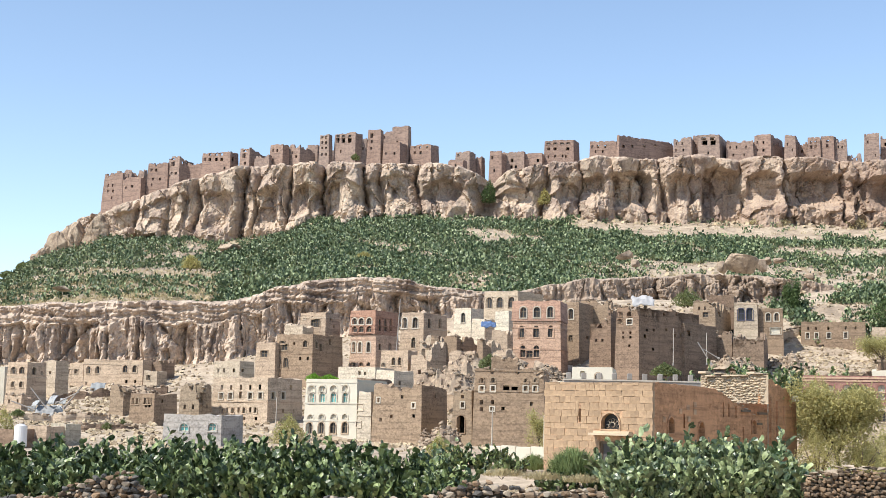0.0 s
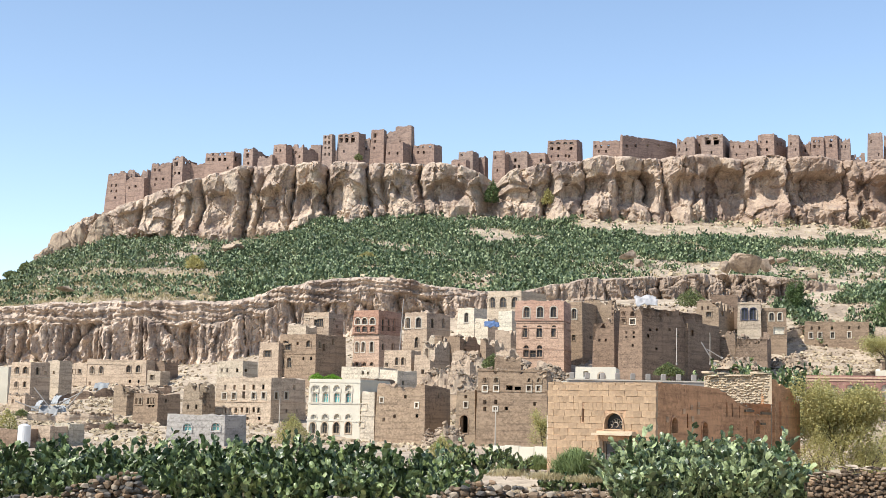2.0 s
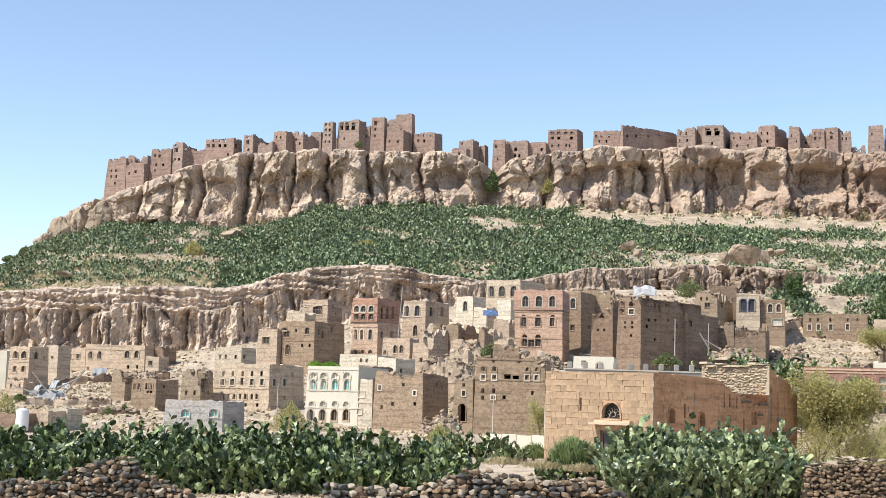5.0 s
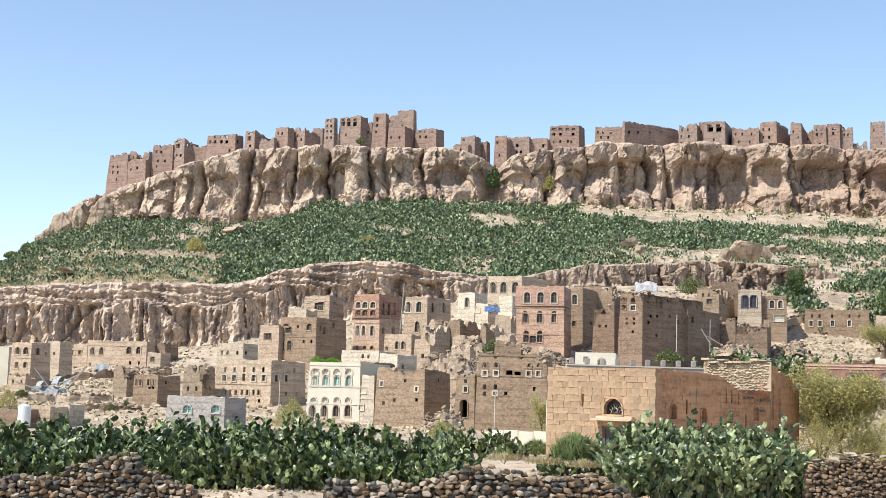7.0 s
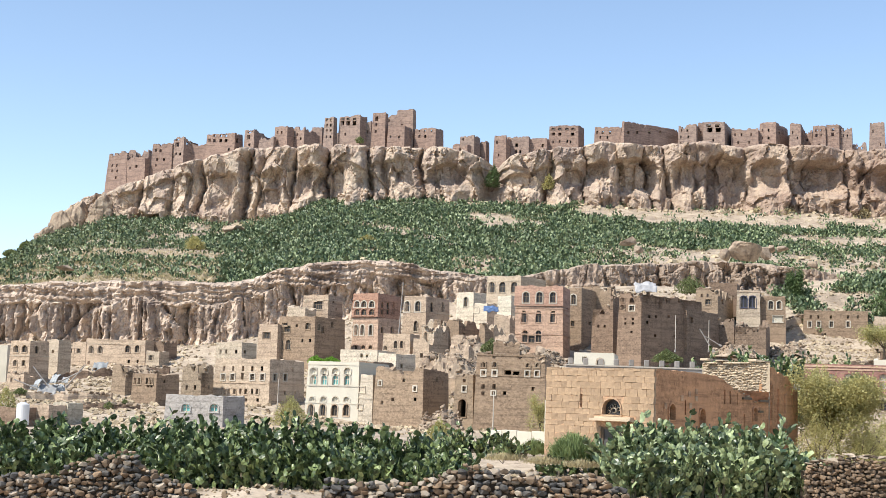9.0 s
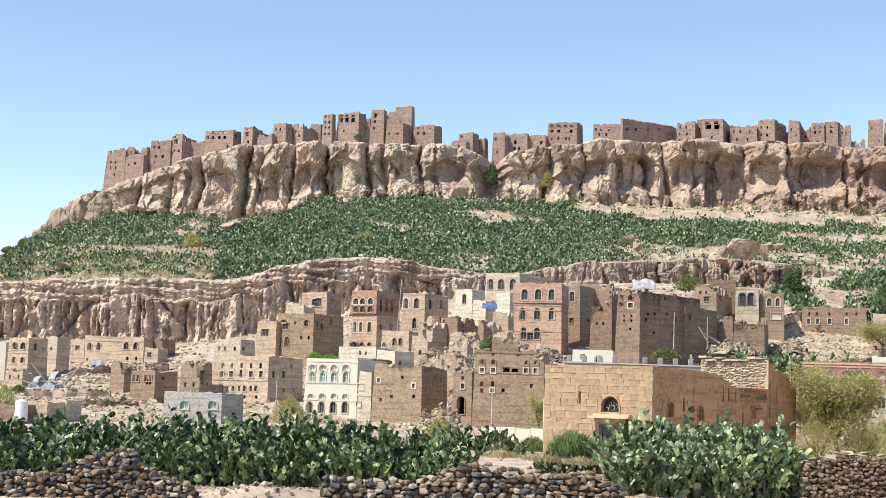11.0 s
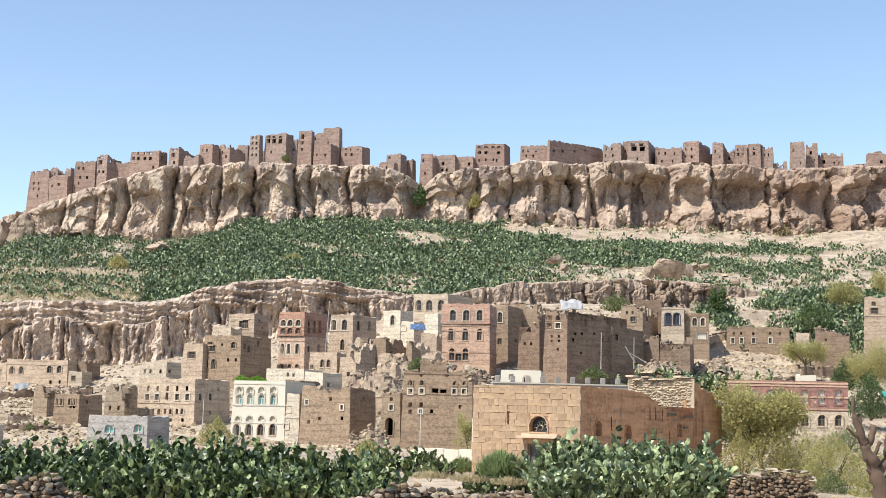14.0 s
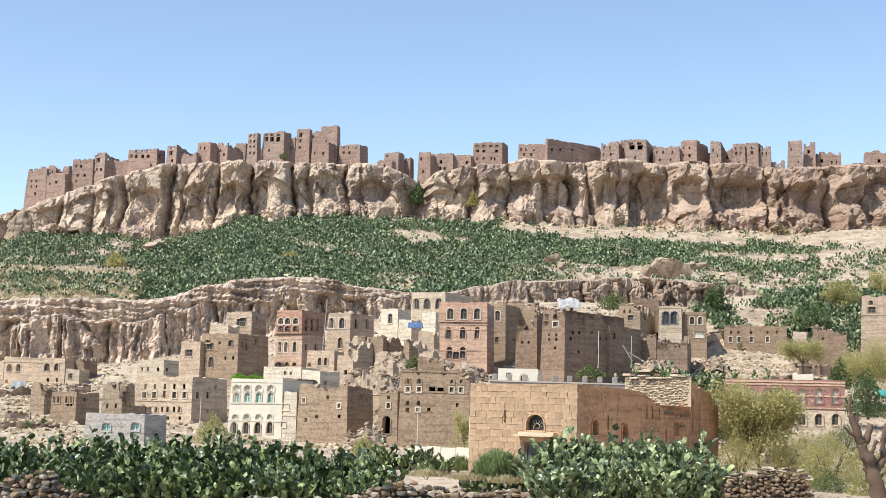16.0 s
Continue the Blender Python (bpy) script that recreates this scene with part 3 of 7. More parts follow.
def house(label, x, y, z, w, d, h, turn, paint, front=(), side=(), ruin=0.0, roof=True, batter=0.03, bands=(), parapet=0.5, band_paint="", deep=2.5, name="house",
          group="houses of the village", cut=0.0, flat=False):
    """A flat-roofed stone house. x, y, z: foot of its near right corner; w along the front, d along the right side; turn: degrees the front
    turns away from facing along y. front and side: (kind, u, v, width, height), u from the near corner."""
    ob = thing(name, pose(x, y, z, 0, 0, -turn), label, "house" if name == "house" else name.split("_")[-1], group)
    thick = min(0.45, w * 0.2, d * 0.2)
    h += 0.28 * min(ruin, 1.2)
    rnd = random.Random(int(x * 37 + y * 11))
    seed = rnd.random() * 50
    crest = None
    if ruin:
        def crest(p):
            s = noise.fractal((p.x * 0.55 + seed, p.y * 0.55, 0.5), 0.8, 2.2, 3) * 1.3
            drop = cut * max(0, min(1, (p.y / d))) if cut > 0 else -cut * max(0, min(1, -p.x / w))
            top = (ruin + 0.08) * (min(0.15, s) - 0.1) + (0.10 + 0.18 * min(ruin, 1.5)) * noise.noise((p.x * 2.3, p.y * 2.3, seed)) - drop
            # courses break off in steps
            return top if ruin < 0.7 else 0.5 * top + 0.5 * math.floor(top / 0.3) * 0.3
    elif not flat:
        def crest(p):
            return 0.16 * noise.noise((p.x * 0.9 + seed, p.y * 0.9, 2.0)) + 0.12 * noise.noise((p.x * 2.7 + seed, p.y * 2.7, 5.0))
    bm = bmesh.new()
    hf = [(w + u - ww / 2, w + u + ww / 2, v, v + hh) for k, u, v, ww, hh in front if v + hh < h - 0.1 and -w + 0.1 < u - ww / 2 and u + ww / 2 < -0.05]
    hs = [(u - ww / 2, u + ww / 2, v, v + hh) for k, u, v, ww, hh in side if v + hh < h - 0.1 and u - ww / 2 > 0.05 and u + ww / 2 < d - 0.1]
    grain = 0.32 if ruin > 0.45 and w < 14 else 0.75
    wall_panel(bm, (-w, 0), (0, 0), -deep, h, thick, batter, hf, crest, grain)
    wall_panel(bm, (0, 0), (0, d), -deep, h, thick, batter, hs, crest, grain)
    wall_panel(bm, (0, d), (-w, d), -deep, h, thick, batter, (), crest, grain)
    wall_panel(bm, (-w, d), (-w, 0), -deep, h, thick, batter, (), crest, grain)
    bmesh.ops.remove_doubles(bm, verts=bm.verts, dist=0.002)
    part("wall", bm, PAINTS[paint], ob)
    if roof:
        zr = h - parapet - ruin * 0.8 - abs(cut)
        if zr > 0.3:
            k = batter * zr + thick * 0.6
            bm = bmesh.new()
            box(bm, -w + k, -k, k, d - k, zr - 0.25, zr)
            part("roof", bm, M_EARTH, ob)
    if ruin >= 0.8 and name == "house" and "village" in group:
        for i in range(int(6 + (w + d) * 2.2)):
            q = rnd.random()
            p = Vector((-w * q, 0.2)) if i % 2 else Vector((-0.2, d * q))
            s = rnd.uniform(0.18, 0.5)
            child("loose_stone", FALLEN[rnd.randrange(15)], ob, Matrix.Translation((p.x - batter * h * (0 if i % 2 else 1), p.y + batter * h * (1 if i % 2 else 0), h + crest(p) + rnd.uniform(-0.12, 0.1)))
                  @ pose(0, 0, 0, rnd.uniform(-30, 30), rnd.uniform(-30, 30), rnd.uniform(0, 360)) @ Matrix.Diagonal((s * 1.3, s, s * 0.8, 1)))
    for v in bands:
        bm = bmesh.new()
        k = batter * v - 0.05
        box(bm, -w + k, -k, k, k + 0.25, v - 0.07, v + 0.07)
        box(bm, -k - 0.25, -k, k + 0.25, d - k, v - 0.07, v + 0.07)
        part("string_course", bm, PAINTS[band_paint or paint], ob)
    for wall, rows in (("front", front), ("side", side)):
        for kind, u, v, ww, hh in rows:
            if kind == "d":
                continue
            lean = math.degrees(math.atan(batter))
            if wall == "front":
                m = pose(u, batter * v, v, -lean, 0, 0)
            else:
                m = pose(-batter * v, u, v, 0, 0, 90) @ pose(0, 0, 0, -lean, 0, 0)
            sm, border, arched, glass, bars = KINDS[kind]
            win = child("window", surround_mesh(ww, hh, border, arched, 0.14, PAINTS[paint] if sm in ("M_TAN", "M_BROWN") and paint not in ("white",) else PAINTS[sm]), ob, m)
            if glass:
                child("pane", sash_mesh(ww * 0.98, hh * 0.97, PAINTS[glass], PAINTS[bars], 1 if ww < 1.3 else 3), win, pose(0, 0.16, 0.01))
    return ob



# village, front row and terraces
house("whitewashed house end with a flat roof", -53.24, 172.00, 3.96, 2.70, 1.98, 2.57, 18, "white",
      deep=3.0)
house("tan stone tower house with arched windows", -48.44, 165.00, 2.63, 3.47, 3.24, 4.32, 30, "tan",
      front=[("b", -2.4, 2.9, 0.85, 0.87), ("b", -0.99, 2.92, 0.84, 0.87), ("b", -2.33, 1.29, 0.56, 0.74), ("b", -0.92, 1.31, 0.56, 0.73)],
      side=[("b", 1.11, 2.85, 0.54, 0.94), ("d", 2.51, 2.84, 0.45, 0.47)], bands=[2.53])
house("low ruined stone outbuilding with an open top", -47.45, 160.00, 1.42, 2.71, 1.80, 1.41, 28, "tan",
      front=[("d", -1.96, 0.6, 0.35, 0.45), ("d", -0.56, 0.63, 0.35, 0.45)],
      ruin=0.8, roof=False)
house("plain cream rendered house with bare walls", -48.09, 176.00, 4.09, 2.49, 2.16, 3.48, 35, "dun",
      front=[("d", -1.12, 1.76, 0.43, 0.36)])
house("tan rendered house with square windows", -47.13, 186.00, 4.51, 2.30, 7.00, 3.15, 20, "tan",
      front=[("q", -2.18, 1.68, 0.53, 0.6), ("q", -1.2, 1.7, 0.53, 0.6)])
house("long tan stone house with paired arched windows", -38.81, 184.00, 4.74, 8.77, 8.00, 3.42, 14, "tan",
      front=[("b", -7.92, 1.51, 0.58, 0.98), ("b", -6.6, 1.54, 0.58, 0.98), ("b", -2.59, 1.72, 0.65, 0.97), ("b", -1.2, 1.75, 0.65, 0.97), ("d", -2.3, 0.31, 0.33, 0.45), ("d", -1, 0.34, 0.32, 0.45), ("d", -8.12, 0, 0.33, 0.45)], bands=[2.82])
house("roofless grey stone ruin beside a long house", -36.76, 186.00, 5.46, 3.00, 3.12, 2.71, 24, "brown",
      front=[("d", -2.42, 1.61, 0.37, 0.61)],
      ruin=1.2, roof=False)
house("low cream store with one square window", -36.32, 181.00, 5.19, 2.18, 2.15, 1.46, 26, "dun",
      front=[("q", -1.37, 0.27, 0.64, 0.66)])
house("broken brown rubble wall of a fallen house", -33.59, 150.00, 1.31, 2.02, 1.80, 2.53, 30, "mid",
      ruin=2.2, roof=False)
house("square brown stone house with narrow slit windows", -27.02, 134.00, -0.33, 3.22, 3.44, 3.50, 30, "mid",
      front=[("b", -2.75, 2.46, 0.3, 0.6), ("b", -2.24, 2.48, 0.3, 0.6), ("b", -1.24, 2.5, 0.3, 0.6), ("b", -0.88, 2.51, 0.3, 0.59), ("b", -0.67, 2.51, 0.3, 0.59), ("d", -1.06, 2.18, 0.3, 0.43), ("d", -0.63, 2.19, 0.3, 0.43)],
      side=[("d", 1.19, 2.67, 0.33, 0.33)])
house("ruined tan stone tower with a broken crown", -23.76, 140.00, 1.03, 2.71, 1.95, 2.93, 32, "mid",
      front=[("d", -1.94, 0.74, 0.3, 0.45), ("d", -0.81, 0.77, 0.3, 0.45)],
      side=[("d", 1.2, 0.93, 0.3, 0.34)],
      ruin=2.4, roof=False)
house("low grey concrete block house with teal windows", -16.83, 110.00, -0.73, 4.92, 5.00, 2.03, 12, "grey",
      front=[("u", -3.14, 0.73, 0.71, 0.62), ("u", -0.77, 0.81, 0.71, 0.62)],
      parapet=0.2)
house("broad tan stone house with whitewashed window surrounds", -16.91, 140.00, -0.09, 7.27, 6.12, 5.18, 30, "tan",
      front=[("d", -6.08, 3.88, 0.3, 0.52), ("d", -4.83, 3.9, 0.3, 0.52), ("d", -3.53, 3.93, 0.3, 0.51), ("d", -2.31, 3.95, 0.3, 0.51), ("d", -1.03, 3.98, 0.3, 0.51), ("r", -6.02, 2.96, 0.51, 0.63), ("r", -4.78, 2.99, 0.51, 0.63), ("r", -2.26, 3.04, 0.5, 0.63), ("r", -0.98, 3.07, 0.5, 0.62), ("d", -3.56, 3.07, 0.36, 0.69), ("b", -5.85, 1.52, 0.37, 0.57), ("b", -4.4, 1.56, 0.36, 0.57), ("b", -2.96, 1.6, 0.36, 0.57), ("b", -1.53, 1.64, 0.35, 0.57), ("d", -5.2, 1.6, 0.3, 0.52), ("d", -3.68, 1.64, 0.3, 0.51), ("d", -2.17, 1.68, 0.3, 0.51), ("d", -2.9, 0.87, 0.3, 0.34), ("d", -1.4, 0.91, 0.3, 0.34)],
      side=[("r", 0.95, 3.06, 0.57, 0.68), ("r", 2.67, 3.11, 0.58, 0.69), ("d", 4.08, 4.08, 0.49, 0.46), ("d", 2.71, 1.68, 0.3, 0.4), ("d", 4.56, 1.72, 0.3, 0.4)], bands=[2.75])
house("plastered rooftop room with stained walls", -21.68, 153.00, 4.76, 3.71, 2.73, 2.41, 30, "dun",
      front=[("d", -3.02, 1.13, 0.3, 0.44), ("d", -2.22, 1.15, 0.3, 0.44), ("d", -0.81, 1.16, 0.3, 0.43)],
      side=[("d", 0.57, 1.2, 0.4, 0.37)])
house("stepped tan stone house with arched windows", -14.83, 165.00, 5.63, 5.70, 6.27, 5.35, 32, "mid",
      front=[("b", -4.7, 4.21, 0.86, 0.41), ("q", -4.41, 3.46, 1.12, 0.75), ("b", -1.2, 3.81, 0.67, 0.81), ("d", -2.88, 4.07, 0.34, 0.34), ("b", -5.09, 1.35, 0.69, 1.22), ("b", -3.98, 1.36, 0.69, 1.22), ("d", -0.67, 2.26, 0.3, 0.4), ("d", -1.85, 2.25, 0.3, 0.4)],
      side=[("b", 0.87, 3.73, 0.33, 0.8), ("b", 1.67, 3.44, 0.34, 0.88), ("d", 3.57, 4.23, 0.46, 0.68)], bands=[3.0])
house("low side wing of a stepped stone house", -19.47, 167.00, 6.07, 3.13, 6.00, 3.92, 32, "tan",
      front=[("q", -1.79, 2.15, 1.13, 0.82)])
house("upper storey block with a wide wooden balcony window", -14.04, 173.00, 11.14, 4.07, 3.10, 3.03, 32, "tan",
      front=[("q", -1.62, 1.2, 1.41, 1.06), ("b", -3.41, 2.21, 0.36, 0.3), ("b", -2.17, 2.27, 0.53, 0.3)],
      side=[("d", 1.11, 2.13, 0.36, 0.42), ("d", 1.79, 1.19, 0.36, 0.35)], bands=[2.4])
house("low roof terrace parapet of worn stone", -16.68, 171.00, 10.58, 2.82, 2.29, 1.88, 32, "tan",
      ruin=0.4)
house("tall stone house below a red top storey", -7.58, 170.00, 7.04, 4.09, 4.98, 4.34, 34, "pink",
      front=[("a", -3.45, 2.2, 0.53, 1.26), ("a", -2.49, 2.2, 0.52, 1.25), ("a", -1.18, 2.2, 0.52, 1.25), ("b", -3.41, 0.45, 0.61, 0.49), ("b", -2.19, 0.46, 0.61, 0.49), ("b", -1.06, 0.47, 0.6, 0.48)],
      side=[("b", 0.86, 2.46, 0.47, 0.83), ("b", 2.98, 2.59, 0.48, 0.84)], bands=[3.79],
      flat=True)
house("red painted top storey with arched windows and gallery", -7.72, 170.00, 11.42, 4.01, 4.86, 2.94, 34, "red",
      front=[("a", -3.24, 1.24, 0.79, 0.77), ("a", -2.19, 1.23, 0.79, 0.77), ("a", -0.97, 1.22, 0.78, 0.77), ("b", -3.19, 0.26, 0.79, 0.77), ("b", -2.14, 0.25, 0.79, 0.77), ("b", -0.93, 0.25, 0.78, 0.76)],
      side=[("b", 0.91, 0.38, 0.47, 1.52), ("b", 2.08, 0.46, 0.47, 1.53), ("b", 3.27, 0.54, 0.48, 1.54)], bands=[2.18, 1.07],
      deep=0.0)
house("tan stone house with tall arched windows", -1.88, 178.00, 9.89, 3.74, 5.62, 4.92, 34, "tan",
      front=[("a", -3.1, 2.91, 0.81, 1.39), ("a", -1.4, 2.9, 0.8, 1.39), ("b", -1.56, 0.36, 0.62, 1.38), ("d", -2.92, 4.01, 0.36, 0.3)],
      side=[("b", 1.31, 2.92, 0.65, 1.31), ("b", 3.92, 3.11, 0.66, 1.32)], bands=[2.89])
house("low tan wing with arched openings", -3.38, 160.00, 5.88, 3.68, 2.59, 3.17, 26, "tan",
      front=[("b", -1.94, 1.46, 0.44, 0.91), ("b", -1.13, 1.47, 0.44, 0.91), ("b", -3.25, 1.24, 0.45, 0.52)],
      side=[("d", 1.21, 2.01, 0.58, 0.65)])
house("ruined wall with one arched doorway", -0.70, 168.00, 6.19, 1.99, 3.95, 4.08, 34, "tan",
      front=[("o", -1.31, 1.89, 0.58, 1.64)],
      ruin=1.6, roof=False)
house("broken rubble walls of a roofless house", 2.29, 170.00, 8.27, 3.76, 5.52, 2.76, 30, "mid",
      side=[("d", 1.41, 0.91, 0.57, 0.69)],
      ruin=2.2, roof=False)
house("tall leaning remnant of a stone wall", 5.16, 160.00, 7.14, 0.99, 1.80, 2.92, 40, "mid",
      ruin=1.2, roof=False)
for rx, ry, rz, rw, rd, rh, rt, rr in ((4.3, 160, 6.0, 3.5, 2.2, 2.0, 28, 1.8), (1.7, 150, 4.2, 3.0, 2.0, 1.7, 34, 1.5), (0.5, 172, 8.3, 2.6, 2.0, 1.9, 30, 1.7),
                                       (6.4, 165, 7.2, 2.2, 2.4, 2.3, 36, 2.2), (8.4, 168, 8.7, 2.2, 2.0, 2.2, 24, 1.6), (-1.2, 158, 5.8, 2.2, 2.0, 1.5, 30, 1.2),
                                       (3.0, 142, 4.6, 2.4, 2.0, 1.5, 20, 1.5), (7.4, 150, 6.3, 2.0, 1.8, 1.4, 40, 1.4)):
    house("jagged brown rubble wall of a fallen house", rx, ry, rz, rw, rd, rh + 0.8, rt, "tan", ruin=rr, roof=False, name="ruin", group="broken walls of fallen houses",
          front=[("d", -rw * 0.45, rh * 0.35, 0.4, 0.5)])
house("white plastered house with teal arched windows", -7.26, 128.00, -0.54, 5.51, 7.00, 5.35, 22, "white",
      front=[("w", -4.79, 4.15, 0.71, 0.58), ("w", -3.68, 4.18, 0.7, 0.57), ("w", -2.52, 4.21, 0.7, 0.57), ("w", -1.3, 4.24, 0.69, 0.57), ("t", -4.76, 3.11, 0.59, 0.94), ("t", -3.65, 3.14, 0.58, 0.94), ("t", -2.48, 3.17, 0.58, 0.93), ("t", -1.27, 3.2, 0.58, 0.93), ("w", -4.78, 1.59, 0.59, 0.47), ("w", -3.61, 1.63, 0.58, 0.47), ("w", -2.39, 1.67, 0.58, 0.47), ("w", -1.24, 1.7, 0.57, 0.46), ("b", -4.86, 0.29, 0.59, 1.04), ("b", -3.63, 0.33, 0.58, 1.04), ("b", -2.42, 0.37, 0.58, 1.03), ("b", -1.21, 0.42, 0.57, 1.03)], bands=[5.09, 3.13, 1.54],
      flat=True)
house("cream side wing of a white house", -5.90, 127.00, -0.63, 1.47, 7.00, 4.28, 22, "cream",
      front=[("q", -1.18, 2.67, 0.57, 0.51), ("q", -1.28, 1.13, 0.45, 0.46)], bands=[2.19])
house("brown stone upper room behind a white roof", -6.29, 133.00, 3.53, 1.55, 5.00, 1.50, 22, "brown",
      front=[("b", -0.96, 0.19, 0.83, 0.7)])
house("cream parapet of a roof terrace", -6.65, 150.00, 4.89, 4.38, 6.00, 1.82, 18, "cream",
      front=[("d", -1.85, 0.99, 0.3, 0.43), ("d", -1.19, 1, 0.3, 0.43)],
      flat=True)
house("whitewashed low house with a sloping parapet", -4.47, 145.00, 4.26, 2.41, 3.59, 1.99, 34, "cream",
      front=[("d", -0.78, 0.22, 0.3, 0.47)],
      side=[("d", 1.02, 0.51, 0.41, 0.41)])
house("brown coursed stone house with a ragged top", -1.31, 124.00, -0.63, 5.29, 4.78, 4.83, 30, "mid",
      front=[("r", -4.63, 3.37, 0.3, 0.41), ("r", -0.92, 2.96, 0.3, 0.4), ("d", -4.37, 1.65, 0.3, 0.35), ("d", -3.23, 1.99, 0.3, 0.3), ("d", -0.81, 2.06, 0.3, 0.3), ("d", -2.12, 3.74, 0.3, 0.3)],
      side=[("d", 2.58, 3.86, 0.31, 0.41), ("d", 3.64, 3.53, 0.31, 0.41)],
      ruin=0.5)
house("narrow stone house with a tall arched doorway", 3.08, 121.00, 0.06, 1.81, 6.00, 3.79, 14, "mid",
      front=[("o", -1, 0.16, 0.7, 1.51), ("r", -0.88, 2.35, 0.3, 0.44), ("d", -0.9, 3.13, 0.3, 0.3)],
      ruin=0.4)
house("wide tan stone house with small white-framed windows", 9.07, 117.00, -0.53, 6.14, 8.00, 5.98, 8, "mid",
      front=[("b", -5.41, 5.01, 0.34, 0.43), ("b", -4.45, 5.04, 0.34, 0.43), ("r", -5.38, 4.3, 0.34, 0.43), ("r", -4.43, 4.33, 0.33, 0.43), ("r", -1.66, 4.37, 0.33, 0.43), ("r", -0.85, 4.39, 0.33, 0.43), ("b", -1.63, 5.12, 0.3, 0.33), ("b", -0.82, 5.15, 0.3, 0.33), ("d", -5.45, 3.2, 0.3, 0.38), ("d", -4.49, 3.23, 0.3, 0.38), ("d", -5.43, 2.64, 0.3, 0.33), ("r", -4.47, 2.71, 0.3, 0.3), ("d", -1.06, 3.16, 0.3, 0.33), ("d", -3.56, 2.74, 0.3, 0.3), ("d", -3.43, 4.41, 0.3, 0.43), ("d", -3.19, 4.41, 0.3, 0.43), ("d", -3.47, 4.4, 0.3, 0.43), ("d", -3.23, 4.41, 0.3, 0.43), ("d", -2.7, 4.43, 0.3, 0.3), ("d", -2.42, 4.44, 0.3, 0.3)], bands=[6.07, 4.37],
      ruin=0.9)
house("broken stone parapet standing on a roof", 6.8, 117.6, 5.2, 2.3, 1.6, 1.25, 8, "mid", ruin=0.9, roof=False, deep=0.0)
house("cream rendered house with an arched white window", 4.35, 186.00, 12.29, 2.88, 3.24, 3.87, 36, "cream",
      front=[("a", -1.34, 1.91, 0.65, 1.3)],
      side=[("d", 1.06, 1.29, 0.81, 0.91)])
house("small cream outbuilding with an arched window", 6.03, 181.00, 11.55, 2.10, 2.52, 2.80, 34, "cream",
      front=[("b", -1.69, 1.63, 0.79, 0.74)])
house("tan house with three wide arched windows", 11.34, 198.00, 15.06, 5.91, 7.48, 4.61, 34, "dun",
      front=[("b", -4.99, 2.25, 1.06, 1.56), ("b", -3.17, 2.23, 1.05, 1.55), ("b", -1.17, 2.2, 1.04, 1.55)], bands=[3.88])
house("small plain cream plaster block", 9.71, 192.00, 14.06, 2.20, 1.80, 2.19, 30, "cream")
house("top storey of reddish plaster with white arched windows", 15.12, 172.00, 13.65, 6.20, 6.00, 2.49, 14, "rose",
      front=[("a", -4.71, 0.38, 0.79, 1.34), ("a", -3, 0.41, 0.78, 1.34), ("a", -1.29, 0.43, 0.78, 1.34)],
      deep=0.0)
house("pink stone house with arched windows in bands", 15.21, 172.00, 8.58, 6.26, 6.00, 5.03, 14, "pink",
      front=[("b", -5.03, 2.97, 0.72, 1.48), ("b", -3.17, 3.01, 0.71, 1.48), ("b", -1.32, 3.05, 0.71, 1.47), ("b", -4.81, 0.52, 0.71, 1.48), ("b", -3.1, 0.56, 0.71, 1.47), ("q", -3.94, 0.47, 0.85, 0.91)], bands=[4.82, 4.19, 1.53],
      flat=True)
# mid masonry in place of tan: shade of the recess put into the colour
house("recessed tan stone wing with a single arched window", 18.42, 181.00, 8.52, 2.25, 7.30, 8.32, 24, "mid",
      front=[("a", -1.32, 6.1, 0.7, 1.33), ("q", -1.31, 3.22, 0.47, 0.74)],
      side=[("d", 3.61, 3.61, 0.97, 0.45)])
house("rough stone ruin with broken stepped walls", 21.43, 172.00, 8.31, 2.96, 5.29, 6.43, 26, "brown",
      front=[("d", -1.59, 4.61, 0.74, 0.56), ("d", -1.18, 2.92, 0.3, 0.35), ("d", -2.07, 2.91, 0.3, 0.35)],
      ruin=3.0, cut=-3.0, roof=False)
house("tall rubble wall standing behind the ruins", 22.81, 186.00, 13.52, 4.08, 6.91, 3.64, 22, "mid",
      ruin=1.5, roof=False)
house("dark stone tower house with rows of square openings", 23.13, 160.00, 7.56, 3.55, 12.82, 6.77, 44, "brown",
      front=[("o", -2.89, 6.05, 0.65, 0.6), ("o", -1.51, 6.02, 0.64, 0.59), ("o", -2.87, 5.19, 0.81, 0.6), ("r", -1.49, 5.1, 0.72, 0.59), ("d", -2.43, 4, 0.32, 0.3), ("d", -1.3, 3.98, 0.32, 0.3), ("d", -2.41, 3.47, 0.32, 0.3), ("d", -1.28, 3.46, 0.32, 0.3), ("d", -1.42, 2.48, 0.32, 0.3)],
      side=[("d", 1.35, 6.08, 0.45, 0.39), ("d", 3.27, 6.23, 0.45, 0.4), ("d", 5.21, 6.37, 0.46, 0.4), ("d", 7.9, 6.57, 0.47, 0.41), ("d", 1.63, 4.33, 0.45, 0.33), ("d", 2.98, 4.42, 0.45, 0.33), ("d", 5.61, 4.59, 0.46, 0.33), ("d", 1.2, 3.58, 0.45, 0.39), ("d", 7.38, 3.97, 0.47, 0.4), ("d", 8.8, 4.06, 0.48, 0.41), ("d", 2.82, 2.17, 0.45, 0.33), ("d", 6.84, 2.39, 0.47, 0.33), ("d", 9.21, 2.52, 0.48, 0.34)],
      ruin=1.5)
